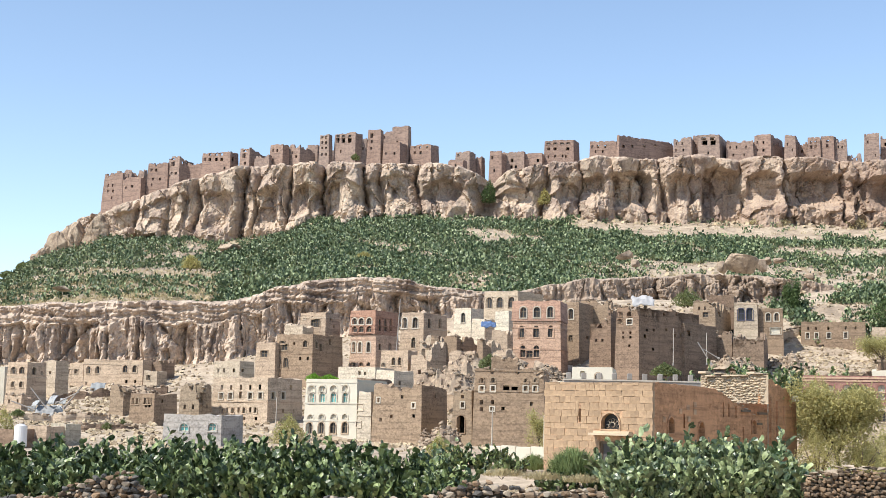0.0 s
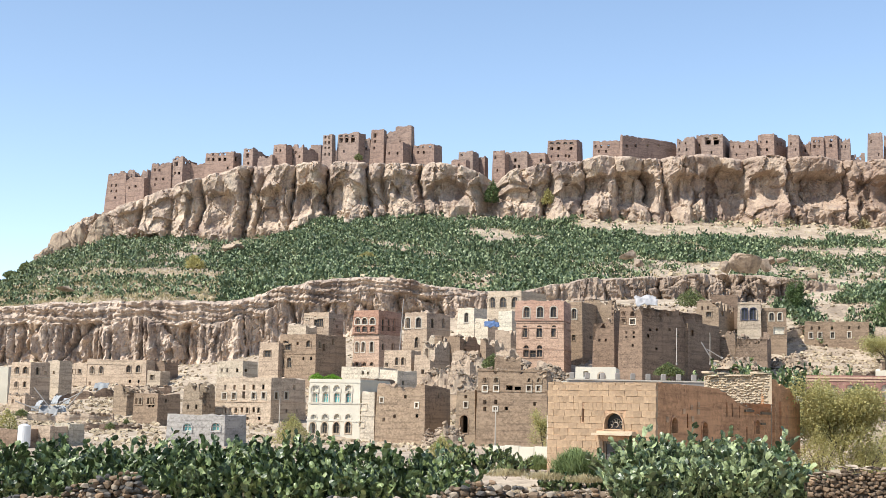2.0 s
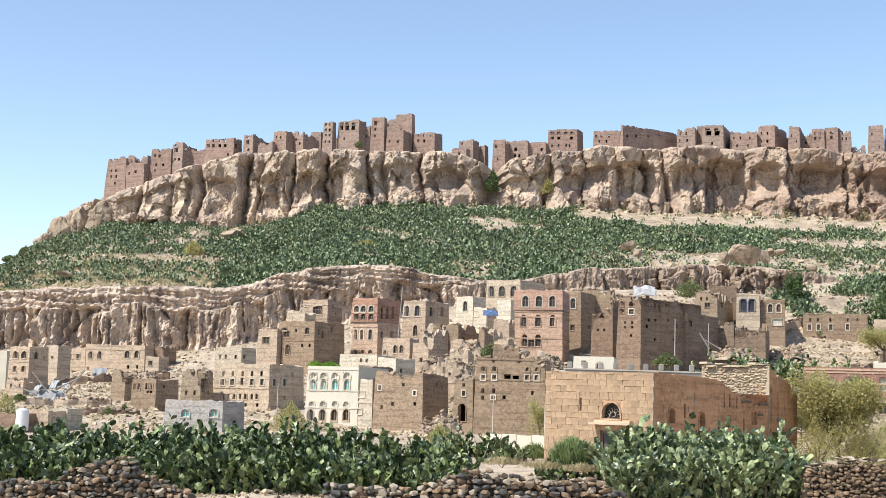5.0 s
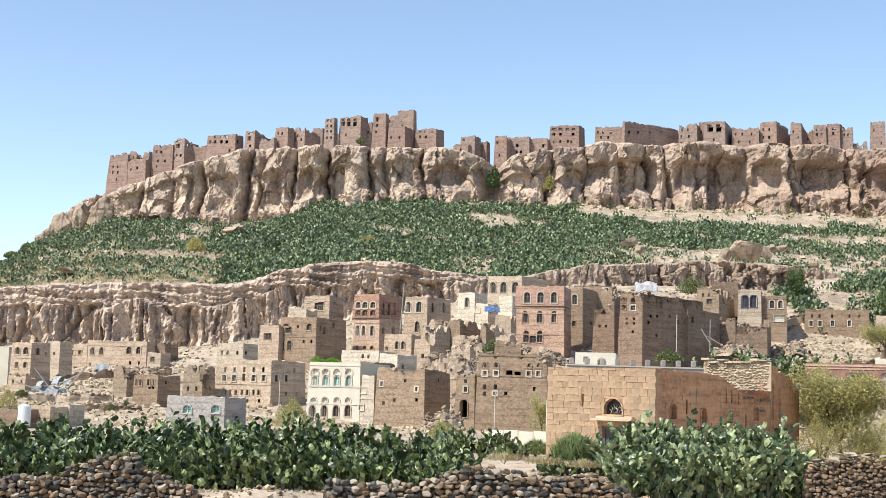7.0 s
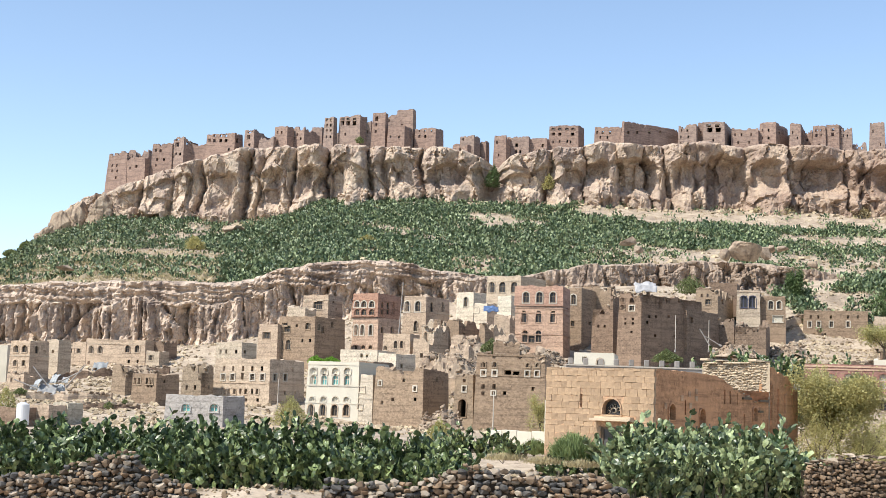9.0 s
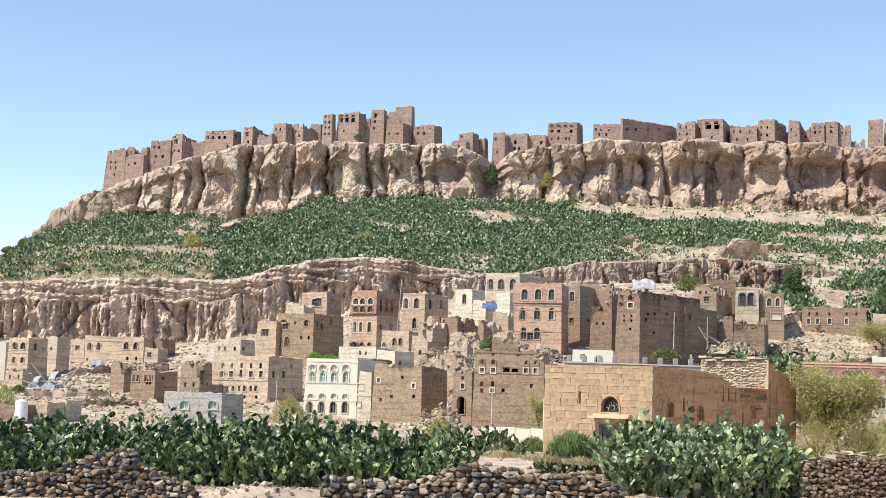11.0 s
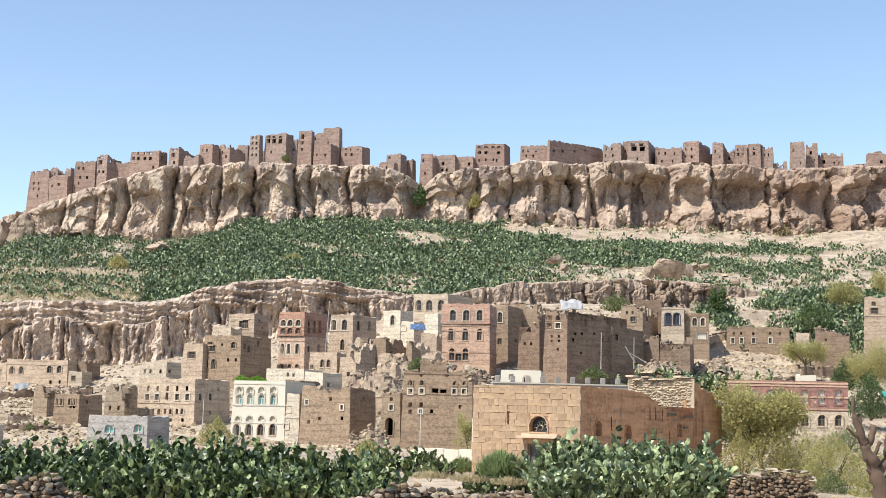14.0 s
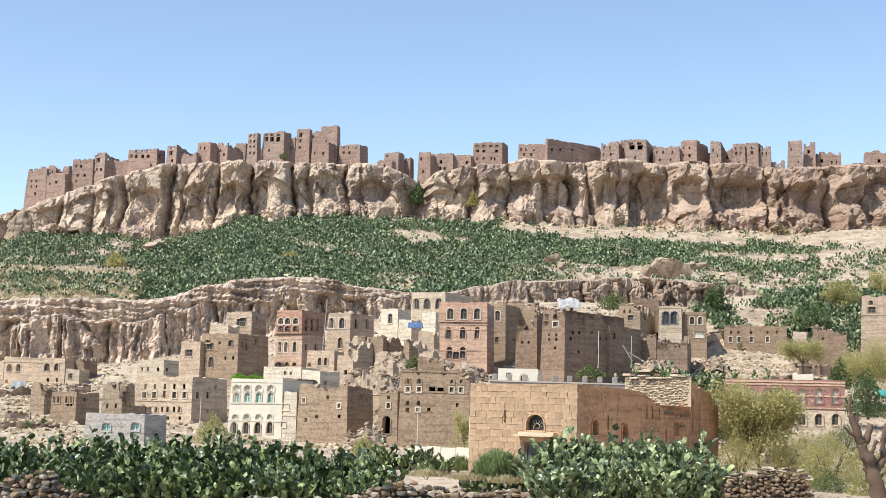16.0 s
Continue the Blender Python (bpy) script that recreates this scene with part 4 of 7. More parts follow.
house("tan stone house standing above a dark tower", 29.47, 166.00, 7.97, 2.01, 8.00, 5.40, 40, "brown",
      front=[("d", -1.02, 3.51, 0.31, 0.41)],
      side=[("d", 1.02, 3.84, 0.81, 0.68)])
house("tan stone house partly hidden by shrubs", 36.43, 182.00, 10.05, 3.27, 11.63, 7.04, 22, "mid",
      front=[("d", -2.42, 6.22, 0.3, 0.45), ("d", -1.53, 6.22, 0.3, 0.45), ("q", -1.44, 5.25, 0.74, 0.67)],
      side=[("d", 3.03, 5.57, 2.02, 0.6)],
      ruin=1.2)
house("grey flat house roof behind the stone houses", 41.40, 194.00, 17.01, 3.90, 6.00, 2.30, 16, "brown")
house("stone house with two blue arched windows", 42.82, 186.00, 14.05, 3.19, 7.00, 3.64, 14, "tan",
      front=[("l", -2.23, 1.25, 0.89, 1.6), ("l", -1.05, 1.27, 0.89, 1.6)], bands=[3.42])
house("pinkish tan house with white arched windows", 46.24, 186.00, 12.81, 3.40, 7.00, 4.17, 14, "mid",
      front=[("a", -2, 2.47, 0.59, 1.07), ("a", -0.89, 2.49, 0.59, 1.06), ("p", -1.03, 0.66, 1.47, 0.91)], bands=[3.79])
house("dark collapsed stone ruin on the terrace", 36.42, 172.00, 9.09, 3.56, 8.85, 3.35, 26, "brown",
      front=[("d", -1.43, 2.64, 0.3, 0.35), ("d", -2.72, 2.63, 0.3, 0.35)],
      ruin=1.8, roof=False)
house("collapsed brown stone walls above the cactus", 39.87, 170.00, 9.14, 3.81, 6.00, 3.18, 18, "brown",
      front=[("d", -2.31, 2.03, 0.3, 0.42), ("d", -1.43, 2.05, 0.3, 0.42), ("d", -1.02, 2.05, 0.3, 0.42)],
      ruin=1.6, cut=-1.2, roof=False)
house("long low tan stone house with square windows", 58.00, 188.00, 10.10, 8.74, 8.00, 5.43, 17, "mid",
      front=[("r", -7.78, 3.15, 0.45, 0.77), ("r", -6.58, 3.17, 0.45, 0.77), ("r", -4.94, 3.2, 0.45, 0.77), ("r", -2.72, 3.24, 0.44, 0.77), ("d", -7.78, 4.31, 0.3, 0.47), ("d", -6.73, 4.33, 0.3, 0.46), ("d", -5.02, 4.35, 0.3, 0.46), ("d", -2.65, 4.39, 0.3, 0.46), ("d", -1.32, 4.41, 0.3, 0.46), ("d", -7.24, 2, 0.3, 0.31), ("d", -5.75, 2.03, 0.3, 0.31)])
house("ground floor of tan stone with dark arched windows", 39.31, 112.00, 0.54, 9.66, 8.00, 2.60, 17, "tan",
      front=[("b", -6.12, 1.30, 0.63, 0.92), ("b", -4.78, 1.34, 0.63, 0.92), ("b", -3.43, 1.37, 0.63, 0.92), ("b", -2.09, 1.41, 0.62, 0.92), ("b", -0.75, 1.44, 0.62, 0.92)],
      batter=0.008, flat=True)
house("red brick upper storey with an arcade of white windows", 39.29, 112.02, 3.145, 9.62, 7.96, 2.46, 17, "brick",
      front=[("c", -7.46, 0.46, 0.59, 1.21), ("c", -6.13, 0.49, 0.59, 1.21), ("c", -4.82, 0.52, 0.59, 1.2), ("c", -3.42, 0.55, 0.58, 1.2), ("c", -2.07, 0.58, 0.58, 1.2), ("c", -0.74, 0.61, 0.58, 1.19)],
      bands=[2.28, 2.05, 1.15, 0.16], band_paint="pink", batter=0.008, flat=True, deep=0.0)
house("rooftop water tank housing painted white", 37.97, 116.00, 5.64, 1.71, 2.00, 0.57, 17, "white",
      deep=1.0, parapet=0.1)
house("tan house with an arched window under broken stones", 69.34, 176.00, 13.13, 5.18, 8.00, 6.08, 22, "tan",
      front=[("b", -3.89, 4.77, 0.63, 0.59), ("q", -3.83, 3.73, 1.06, 0.81)], bands=[3.51],
      ruin=0.4)
house("small grey stone shed on the terrace", 60.67, 172.00, 9.83, 3.64, 6.00, 3.91, 20, "brown",
      front=[("d", -3.01, 3.03, 0.3, 0.3)],
      ruin=0.8, roof=False)
house("low tan wall of a broken shed", 57.41, 178.00, 12.54, 1.78, 6.00, 1.69, 20, "tan",
      ruin=0.4)
house("broken grey stone store beside a shed", 58.32, 176.00, 11.37, 0.86, 10.21, 3.20, 30, "brown",
      ruin=0.8, roof=False)
house("low cream garden house with an arched window", 12.59, 100.00, 3.98, 2.96, 6.00, 1.38, 10, "white",
      front=[("b", -1.06, 0.5, 0.4, 0.45), ("d", -2.19, 0.67, 0.37, 0.41)],
      flat=True)
house("low tan mud-walled hut at the field edge", -31.29, 104.00, -1.45, 1.86, 4.00, 1.41, 20, "brown")
house("low brown hut with a flat roof", -29.39, 106.00, -1.26, 1.83, 4.00, 1.48, 20, "tan",
      side=[("d", 0.16, 0.93, 0.3, 0.34)])
house("low cream hut beside the field", -28.48, 108.00, -1.09, 1.56, 1.80, 1.51, 26, "dun")

# fortified town on the cliff top
house("ruined brown stone bastion with a broken crown", -83.95, 362.00, 53.01, 7.0, 3.88, 10.37, 24, "castle", batter=0.06,
      front=[("d", -5.29, 7.11, 0.55, 0.76), ("d", -3.64, 7.05, 0.55, 0.76), ("d", -5.18, 5.59, 0.55, 0.76), ("d", -3.35, 5.52, 0.55, 0.76), ("d", -0.25, 5.41, 0.54, 0.76), ("d", -3.58, 3.72, 0.55, 0.76)],
      ruin=2.0, group="houses of the cliff-top town")
house("square projecting stone bastion", -78.76, 360.00, 53.93, 6.13, 2.70, 8.22, 24, "castle",
      front=[("d", -2.85, 5.63, 0.72, 0.75), ("d", -4.99, 5.26, 0.54, 0.76)],
      ruin=0.5, group="houses of the cliff-top town")
house("reddish brown stone tower house with small dark windows", -82.65, 366.00, 58.97, 5.15, 2.96, 5.94, 24, "castle",
      front=[("d", -2.36, 4.36, 0.92, 0.92)],
      ruin=1.2, group="houses of the cliff-top town", roof=False)
house("reddish brown stone tower house with small dark windows", -79.69, 368.00, 56.65, 2.72, 1.80, 8.57, 28, "castle",
      ruin=1.5, group="houses of the cliff-top town")
house("reddish brown stone tower house with small dark windows", -71.62, 359.00, 55.82, 6.78, 4.05, 10.16, 24, "castle",
      front=[("d", -5.59, 8.15, 0.72, 0.76), ("d", -3.98, 8.08, 0.72, 0.76), ("d", -4.89, 5.71, 0.72, 0.75), ("d", -2.57, 5.62, 0.71, 0.75), ("d", -5.15, 4.21, 0.54, 0.75)],
      ruin=0.7, group="houses of the cliff-top town")
house("reddish brown stone tower house with small dark windows", -68.36, 357.00, 56.80, 4.64, 5.42, 10.70, 38, "castle",
      front=[("d", -3.03, 9.93, 1.77, 0.45), ("d", -2.96, 8.27, 1.77, 1.21), ("d", -3.18, 6.05, 0.89, 0.75), ("d", -1.41, 5.9, 0.88, 0.75), ("d", -4.01, 5.36, 0.67, 0.75)],
      side=[("d", 1.26, 8.69, 0.58, 0.74), ("d", 2.81, 8.95, 0.58, 0.74)],
      ruin=0.7, group="houses of the cliff-top town", cut=1.8)
house("reddish brown stone tower house with small dark windows", -62.69, 358.00, 60.13, 6.27, 2.49, 5.67, 18, "castle",
      front=[("d", -4.84, 3.24, 0.5, 0.75)],
      ruin=0.6, group="houses of the cliff-top town")
house("reddish brown stone tower house with small dark windows", -54.65, 354.00, 60.18, 9.22, 4.08, 8.12, 26, "castle",
      front=[("d", -8.38, 7.68, 0.72, 0.6), ("d", -6.77, 7.59, 0.71, 0.6), ("d", -4.64, 7.48, 0.71, 0.6), ("d", -2.87, 7.39, 0.71, 0.6), ("d", -8.31, 6.18, 0.89, 0.9), ("d", -6.7, 6.1, 0.89, 0.9), ("d", -4.57, 5.99, 0.89, 0.9), ("d", -2.8, 5.9, 0.88, 0.89), ("d", -1.77, 3.62, 0.53, 0.74)],
      side=[("d", 1.28, 5.86, 1.02, 1.17)],
      ruin=0.7, group="houses of the cliff-top town")
house("slender brown stone tower with tall openings", -49.51, 352.00, 62.80, 4.23, 6.08, 6.32, 44, "castle",
      front=[("d", -2.56, 5.57, 1.18, 0.6), ("d", -1.85, 5.49, 1.18, 0.6), ("d", -2.48, 3.93, 1.41, 1.19), ("d", -1.83, 2.09, 0.94, 0.74)],
      ruin=0.7, group="houses of the cliff-top town", cut=1.5)
house("reddish brown stone tower house with small dark windows", -44.13, 350.00, 62.34, 4.36, 1.89, 4.53, 20, "castle",
      ruin=0.7, group="houses of the cliff-top town")
house("reddish brown stone tower house with small dark windows", -40.75, 350.00, 62.89, 4.56, 2.88, 7.02, 34, "castle",
      front=[("d", -3.55, 5.25, 0.57, 0.74), ("d", -2.03, 5.13, 0.57, 0.74)],
      ruin=0.3, group="houses of the cliff-top town")
house("reddish brown stone tower house with small dark windows", -36.43, 350.00, 63.19, 4.97, 5.67, 6.73, 42, "castle",
      front=[("d", -2.91, 4.53, 0.65, 0.74), ("d", -3.92, 3.6, 0.65, 0.74), ("d", -1.33, 3.34, 0.65, 0.74)],
      ruin=1.0, group="houses of the cliff-top town", cut=1.6)
house("reddish brown stone tower house with small dark windows", -32.36, 356.00, 64.70, 3.24, 3.46, 6.25, 20, "castle",
      ruin=0.6, group="houses of the cliff-top town")
house("tall brown stone tower house with four rows of windows", -28.89, 349.00, 62.69, 3.33, 2.02, 9.78, 30, "castle",
      front=[("d", -2.51, 8.79, 0.7, 0.74), ("d", -1.1, 8.69, 0.7, 0.74), ("d", -2.44, 7.46, 0.7, 0.74), ("d", -1.04, 7.36, 0.7, 0.74), ("d", -2.36, 6.14, 0.7, 0.59), ("d", -0.96, 6.04, 0.7, 0.59), ("d", -2.28, 4.37, 0.53, 0.74), ("d", -0.88, 4.28, 0.52, 0.73)],
      ruin=0.3, group="houses of the cliff-top town")
house("tall stone house with a gallery of arched openings", -22.01, 347.00, 62.57, 6.92, 3.90, 10.31, 30, "castle",
      front=[("b", -5.75, 9.27, 1.05, 0.74), ("b", -4.01, 9.14, 1.04, 0.74), ("b", -1.94, 8.99, 1.04, 0.73), ("d", -5.88, 7.95, 1.22, 1.18), ("d", -3.97, 7.82, 1.21, 1.18), ("d", -1.89, 7.67, 1.21, 1.17), ("d", -4.68, 5.23, 0.52, 0.73)],
      ruin=0.3, group="houses of the cliff-top town")
house("reddish brown stone tower house with small dark windows", -19.23, 349.00, 63.02, 3.18, 1.80, 8.76, 22, "castle",
      front=[("d", -2.66, 6.23, 0.64, 0.74), ("d", -1.2, 5.59, 0.64, 0.73)],
      ruin=0.5, group="houses of the cliff-top town")
house("tall slender stone tower house", -15.60, 347.00, 63.08, 4.25, 2.10, 10.60, 26, "castle",
      front=[("d", -2.97, 8.59, 0.98, 1.17), ("d", -2.89, 7.27, 0.66, 0.73), ("d", -2.98, 5.52, 0.66, 0.73)],
      ruin=0.3, group="houses of the cliff-top town")
house("reddish brown stone tower house with small dark windows", -13.01, 353.00, 68.08, 3.31, 3.11, 6.21, 26, "castle",
      front=[("d", -2.57, 4.58, 0.66, 0.75)],
      ruin=0.5, group="houses of the cliff-top town")
house("reddish brown stone tower house with small dark windows", -10.60, 345.00, 62.61, 5.00, 7.00, 7.50, 22, "castle",
      front=[("d", -4.1, 4.34, 0.47, 0.73), ("d", -1.6, 4.24, 0.47, 0.72)],
      ruin=0.3, group="houses of the cliff-top town")
house("tallest square tower of the cliff-top town", -8.66, 349.00, 64.26, 5.13, 2.36, 10.96, 24, "castle",
      front=[("d", -3.42, 6.44, 0.64, 0.74), ("d", -1.38, 3.41, 0.48, 0.73), ("d", -3.05, 5.25, 0.48, 0.74)],
      ruin=0.2, group="houses of the cliff-top town")
house("reddish brown stone tower house with small dark windows", -2.78, 346.00, 63.05, 6.38, 4.54, 6.94, 28, "castle",
      front=[("d", -5.02, 6.09, 0.49, 0.59), ("d", -3.38, 5.99, 0.49, 0.58), ("d", -1.25, 5.86, 0.49, 0.58), ("d", -3.16, 4.52, 0.65, 0.73), ("d", -4.96, 4.63, 0.66, 0.73)],
      ruin=0.3, group="houses of the cliff-top town")
house("low round-shouldered stone ruin", 5.26, 344.00, 62.11, 4.18, 2.91, 3.59, 24, "castle",
      front=[("d", -2.04, 1.95, 0.46, 0.72)],
      ruin=0.6, group="houses of the cliff-top town")
house("reddish brown stone tower house with small dark windows", 7.02, 348.00, 62.00, 4.64, 3.20, 6.54, 34, "castle",
      front=[("d", -3.71, 5.66, 0.86, 0.59)],
      ruin=0.6, group="houses of the cliff-top town")
house("reddish brown stone tower house with small dark windows", 10.12, 350.00, 61.87, 2.40, 1.89, 5.70, 34, "castle",
      ruin=1.0, group="houses of the cliff-top town")
house("tall ruined wall over a cleft in the cliff", 15.09, 345.00, 59.46, 3.63, 3.87, 8.78, 22, "castle",
      front=[("d", -2.82, 6.87, 0.61, 0.87), ("d", -2.11, 3.67, 0.45, 0.72)],
      ruin=0.8, group="houses of the cliff-top town")
house("reddish brown stone tower house with small dark windows", 20.86, 347.00, 62.88, 6.23, 6.94, 5.51, 18, "castle",
      front=[("d", -3.29, 3.27, 0.74, 0.87), ("d", -3.39, 1.67, 0.59, 0.73), ("d", -2.2, 1.64, 0.59, 0.73)],
      ruin=1.2, group="houses of the cliff-top town")
house("reddish brown stone tower house with small dark windows", 25.43, 347.00, 63.91, 4.87, 3.62, 4.35, 18, "castle",
      front=[("d", -1.05, 2.2, 0.74, 0.87)],
      ruin=0.8, group="houses of the cliff-top town")
house("broad stone house with a row of arched windows", 33.30, 346.00, 64.58, 8.07, 5.58, 7.39, 22, "castle",
      front=[("b", -6.95, 6.37, 1.05, 0.59), ("b", -5.14, 6.29, 1.05, 0.58), ("b", -3.2, 6.21, 1.05, 0.58), ("b", -1.56, 6.15, 1.04, 0.58), ("d", -6.91, 4.91, 0.9, 0.73), ("d", -5.11, 4.83, 0.9, 0.73), ("d", -1.53, 4.69, 0.89, 0.73), ("d", -5.06, 2.94, 0.45, 0.73), ("d", -2.97, 2.86, 0.45, 0.73), ("d", -2.07, 2.68, 0.45, 0.73), ("d", -6.86, 2.86, 0.45, 0.73)],
      ruin=0.2, group="houses of the cliff-top town")
house("reddish brown stone tower house with small dark windows", 44.01, 345.00, 65.93, 7.04, 9.55, 5.49, 16, "castle",
      front=[("d", -6.36, 4.03, 0.58, 0.73), ("d", -4.92, 4, 0.58, 0.73), ("d", -2.9, 3.96, 0.57, 0.73), ("d", -5.46, 2.7, 0.43, 0.73), ("d", -3.59, 2.67, 0.43, 0.73)],
      ruin=0.9, group="houses of the cliff-top town")
house("long shaded stone wall with scattered windows", 44.19, 342.00, 64.25, 1.33, 18.24, 8.02, 58, "castle",
      side=[("d", 1.41, 5.2, 0.73, 0.72), ("d", 4.33, 5.58, 0.73, 0.72), ("d", 8.4, 6.12, 0.74, 0.72), ("d", 12.14, 6.61, 0.75, 0.73)],
      ruin=1.2, group="houses of the cliff-top town")
house("reddish brown stone tower house with small dark windows", 63.13, 346.00, 66.19, 4.87, 10.33, 6.81, 20, "castle",
      front=[("d", -4.04, 5.21, 0.43, 0.73), ("d", -2.46, 5.15, 0.43, 0.73), ("d", -4.16, 3.46, 0.43, 0.73), ("d", -2.15, 3.4, 0.43, 0.73), ("d", -4.13, 1.72, 0.43, 0.73), ("d", -2.13, 1.66, 0.43, 0.73)],
      ruin=0.9, group="houses of the cliff-top town")
house("reddish brown stone tower house with small dark windows", 65.68, 349.00, 68.57, 1.87, 7.11, 5.56, 20, "castle",
      front=[("d", -1.02, 2.81, 0.43, 0.73)],
      ruin=0.5, group="houses of the cliff-top town")
house("stone house with two wide openings under its roof", 70.06, 345.00, 66.25, 5.71, 11.02, 7.66, 22, "castle",
      front=[("d", -4.32, 6.4, 1.29, 0.73), ("d", -1.89, 6.29, 1.28, 0.73), ("d", -4.02, 5.08, 1.58, 1.16), ("d", -1.59, 4.98, 1.57, 1.16), ("d", -2.98, 2.57, 0.43, 0.73)],
      ruin=0.2, group="houses of the cliff-top town")
house("reddish brown stone tower house with small dark windows", 78.62, 345.00, 65.68, 6.99, 24.19, 6.94, 16, "castle",
      front=[("d", -6.03, 4.88, 0.42, 0.73), ("d", -4.35, 4.85, 0.42, 0.73), ("d", -1.83, 4.8, 0.42, 0.72), ("d", -5.17, 2.83, 0.42, 0.73), ("d", -2.37, 2.78, 0.42, 0.72)],
      ruin=0.8, group="houses of the cliff-top town")
house("reddish brown stone tower house with small dark windows", 82.79, 344.00, 65.65, 4.64, 11.02, 8.36, 30, "castle",
      front=[("d", -3.79, 6.16, 0.44, 0.73), ("d", -2.04, 6.04, 0.43, 0.72), ("d", -3.77, 4.13, 0.58, 0.73), ("d", -2.03, 4.02, 0.58, 0.72), ("d", -3.17, 2.35, 0.44, 0.72)],
      side=[("d", 2.89, 5.87, 0.99, 0.72), ("d", 6.89, 6.61, 1.01, 0.73)],
      ruin=0.3, group="houses of the cliff-top town")
house("reddish brown stone tower house with small dark windows", 88.79, 343.00, 65.96, 3.04, 8.81, 7.76, 20, "castle",
      front=[("d", -2.22, 5.1, 0.42, 0.72), ("d", -0.83, 3.62, 0.41, 0.72)],
      ruin=0.3, group="houses of the cliff-top town")
house("reddish brown stone tower house with small dark windows", 92.43, 346.00, 66.33, 2.78, 9.67, 6.09, 20, "castle",
      front=[("d", -1.39, 3.52, 0.42, 0.73)],
      ruin=1.2, group="houses of the cliff-top town")
house("roofless stone house with sky showing in its windows", 95.02, 343.00, 66.46, 3.43, 6.00, 6.61, 18, "castle",
      front=[("d", -2.48, 5.24, 0.69, 0.72), ("d", -1.24, 5.21, 0.69, 0.72), ("d", -2.47, 3.94, 0.69, 0.87), ("d", -1.24, 3.91, 0.69, 0.86), ("d", -1.64, 1.47, 0.55, 0.72)],
      ruin=0.9, group="houses of the cliff-top town", roof=False)
house("reddish brown stone tower house with small dark windows", 98.13, 342.00, 65.82, 3.63, 7.33, 7.60, 28, "castle",
      front=[("d", -1.68, 6.12, 0.84, 0.72), ("d", -1.68, 6.12, 0.84, 0.72), ("d", -1.82, 4.83, 0.7, 0.86)],
      ruin=0.5, group="houses of the cliff-top town", roof=False)
house("reddish brown stone tower house with small dark windows", 101.38, 342.00, 65.36, 3.12, 6.00, 7.16, 18, "castle",
      front=[("d", -2.31, 5.07, 0.41, 0.72), ("d", -1.23, 5.04, 0.41, 0.72)],
      ruin=1.0, group="houses of the cliff-top town")
house("reddish brown stone tower house with small dark windows", 104.92, 342.00, 64.91, 3.52, 6.00, 4.01, 18, "castle",
      front=[("d", -2.44, 2.49, 0.54, 0.72), ("d", -1.08, 2.46, 0.54, 0.72)],
      ruin=1.0, group="houses of the cliff-top town", roof=False)
house("broken stone house with a jagged hollow front", 108.96, 340.00, 65.18, 4.02, 6.00, 8.41, 18, "castle",
      front=[("d", -3.03, 6.31, 0.56, 0.73), ("d", -1.11, 2.92, 0.41, 0.72)],
      ruin=2.6, group="houses of the cliff-top town", roof=False)
house("reddish brown stone tower house with small dark windows", 112.96, 342.00, 65.68, 3.34, 6.00, 8.17, 18, "castle",
      front=[("d", -1.93, 5.59, 0.7, 0.88), ("d", -0.97, 3.67, 0.42, 0.73)],
      ruin=1.0, group="houses of the cliff-top town")
house("reddish brown stone tower house with small dark windows", 119.52, 342.00, 66.05, 6.39, 6.00, 5.55, 16, "castle",
      front=[("d", -5.12, 3.15, 0.97, 0.88), ("d", -2.35, 2.81, 0.42, 0.73), ("d", -1.1, 2.79, 0.42, 0.73)],
      ruin=1.2, group="houses of the cliff-top town")
house("low broken wall on the cliff edge", 125.06, 338.00, 65.69, 3.82, 6.00, 3.46, 20, "castle",
      ruin=1.2, group="houses of the cliff-top town", cut=-2.0, roof=False)
house("reddish brown stone tower house with small dark windows", 134.57, 340.00, 66.38, 9.09, 6.00, 5.97, 14, "castle",
      front=[("d", -5.77, 2.97, 0.69, 0.88)],
      ruin=0.6, group="houses of the cliff-top town")
house("low connecting wall of the cliff-top town", -32.08, 357.00, 64.29, 20.21, 5.00, 3.88, 10, "castle",
      front=[("d", -15.63, 2.21, 0.46, 0.75), ("d", -11.03, 2.21, 0.46, 0.75), ("d", -4.91, 2.23, 0.46, 0.75)],
      ruin=0.6, group="houses of the cliff-top town")
house("low connecting wall of the cliff-top town", -7.73, 358.00, 65.31, 24.58, 5.00, 5.69, 8, "castle",
      front=[("d", -20.84, 3.27, 0.46, 0.76), ("d", -13.27, 3.33, 0.45, 0.75), ("d", -5.74, 3.39, 0.45, 0.75)],
      ruin=0.6, group="houses of the cliff-top town")
house("low connecting wall of the cliff-top town", 95.77, 352.00, 67.81, 23.53, 5.00, 4.72, 8, "castle",
      ruin=0.8, group="houses of the cliff-top town")


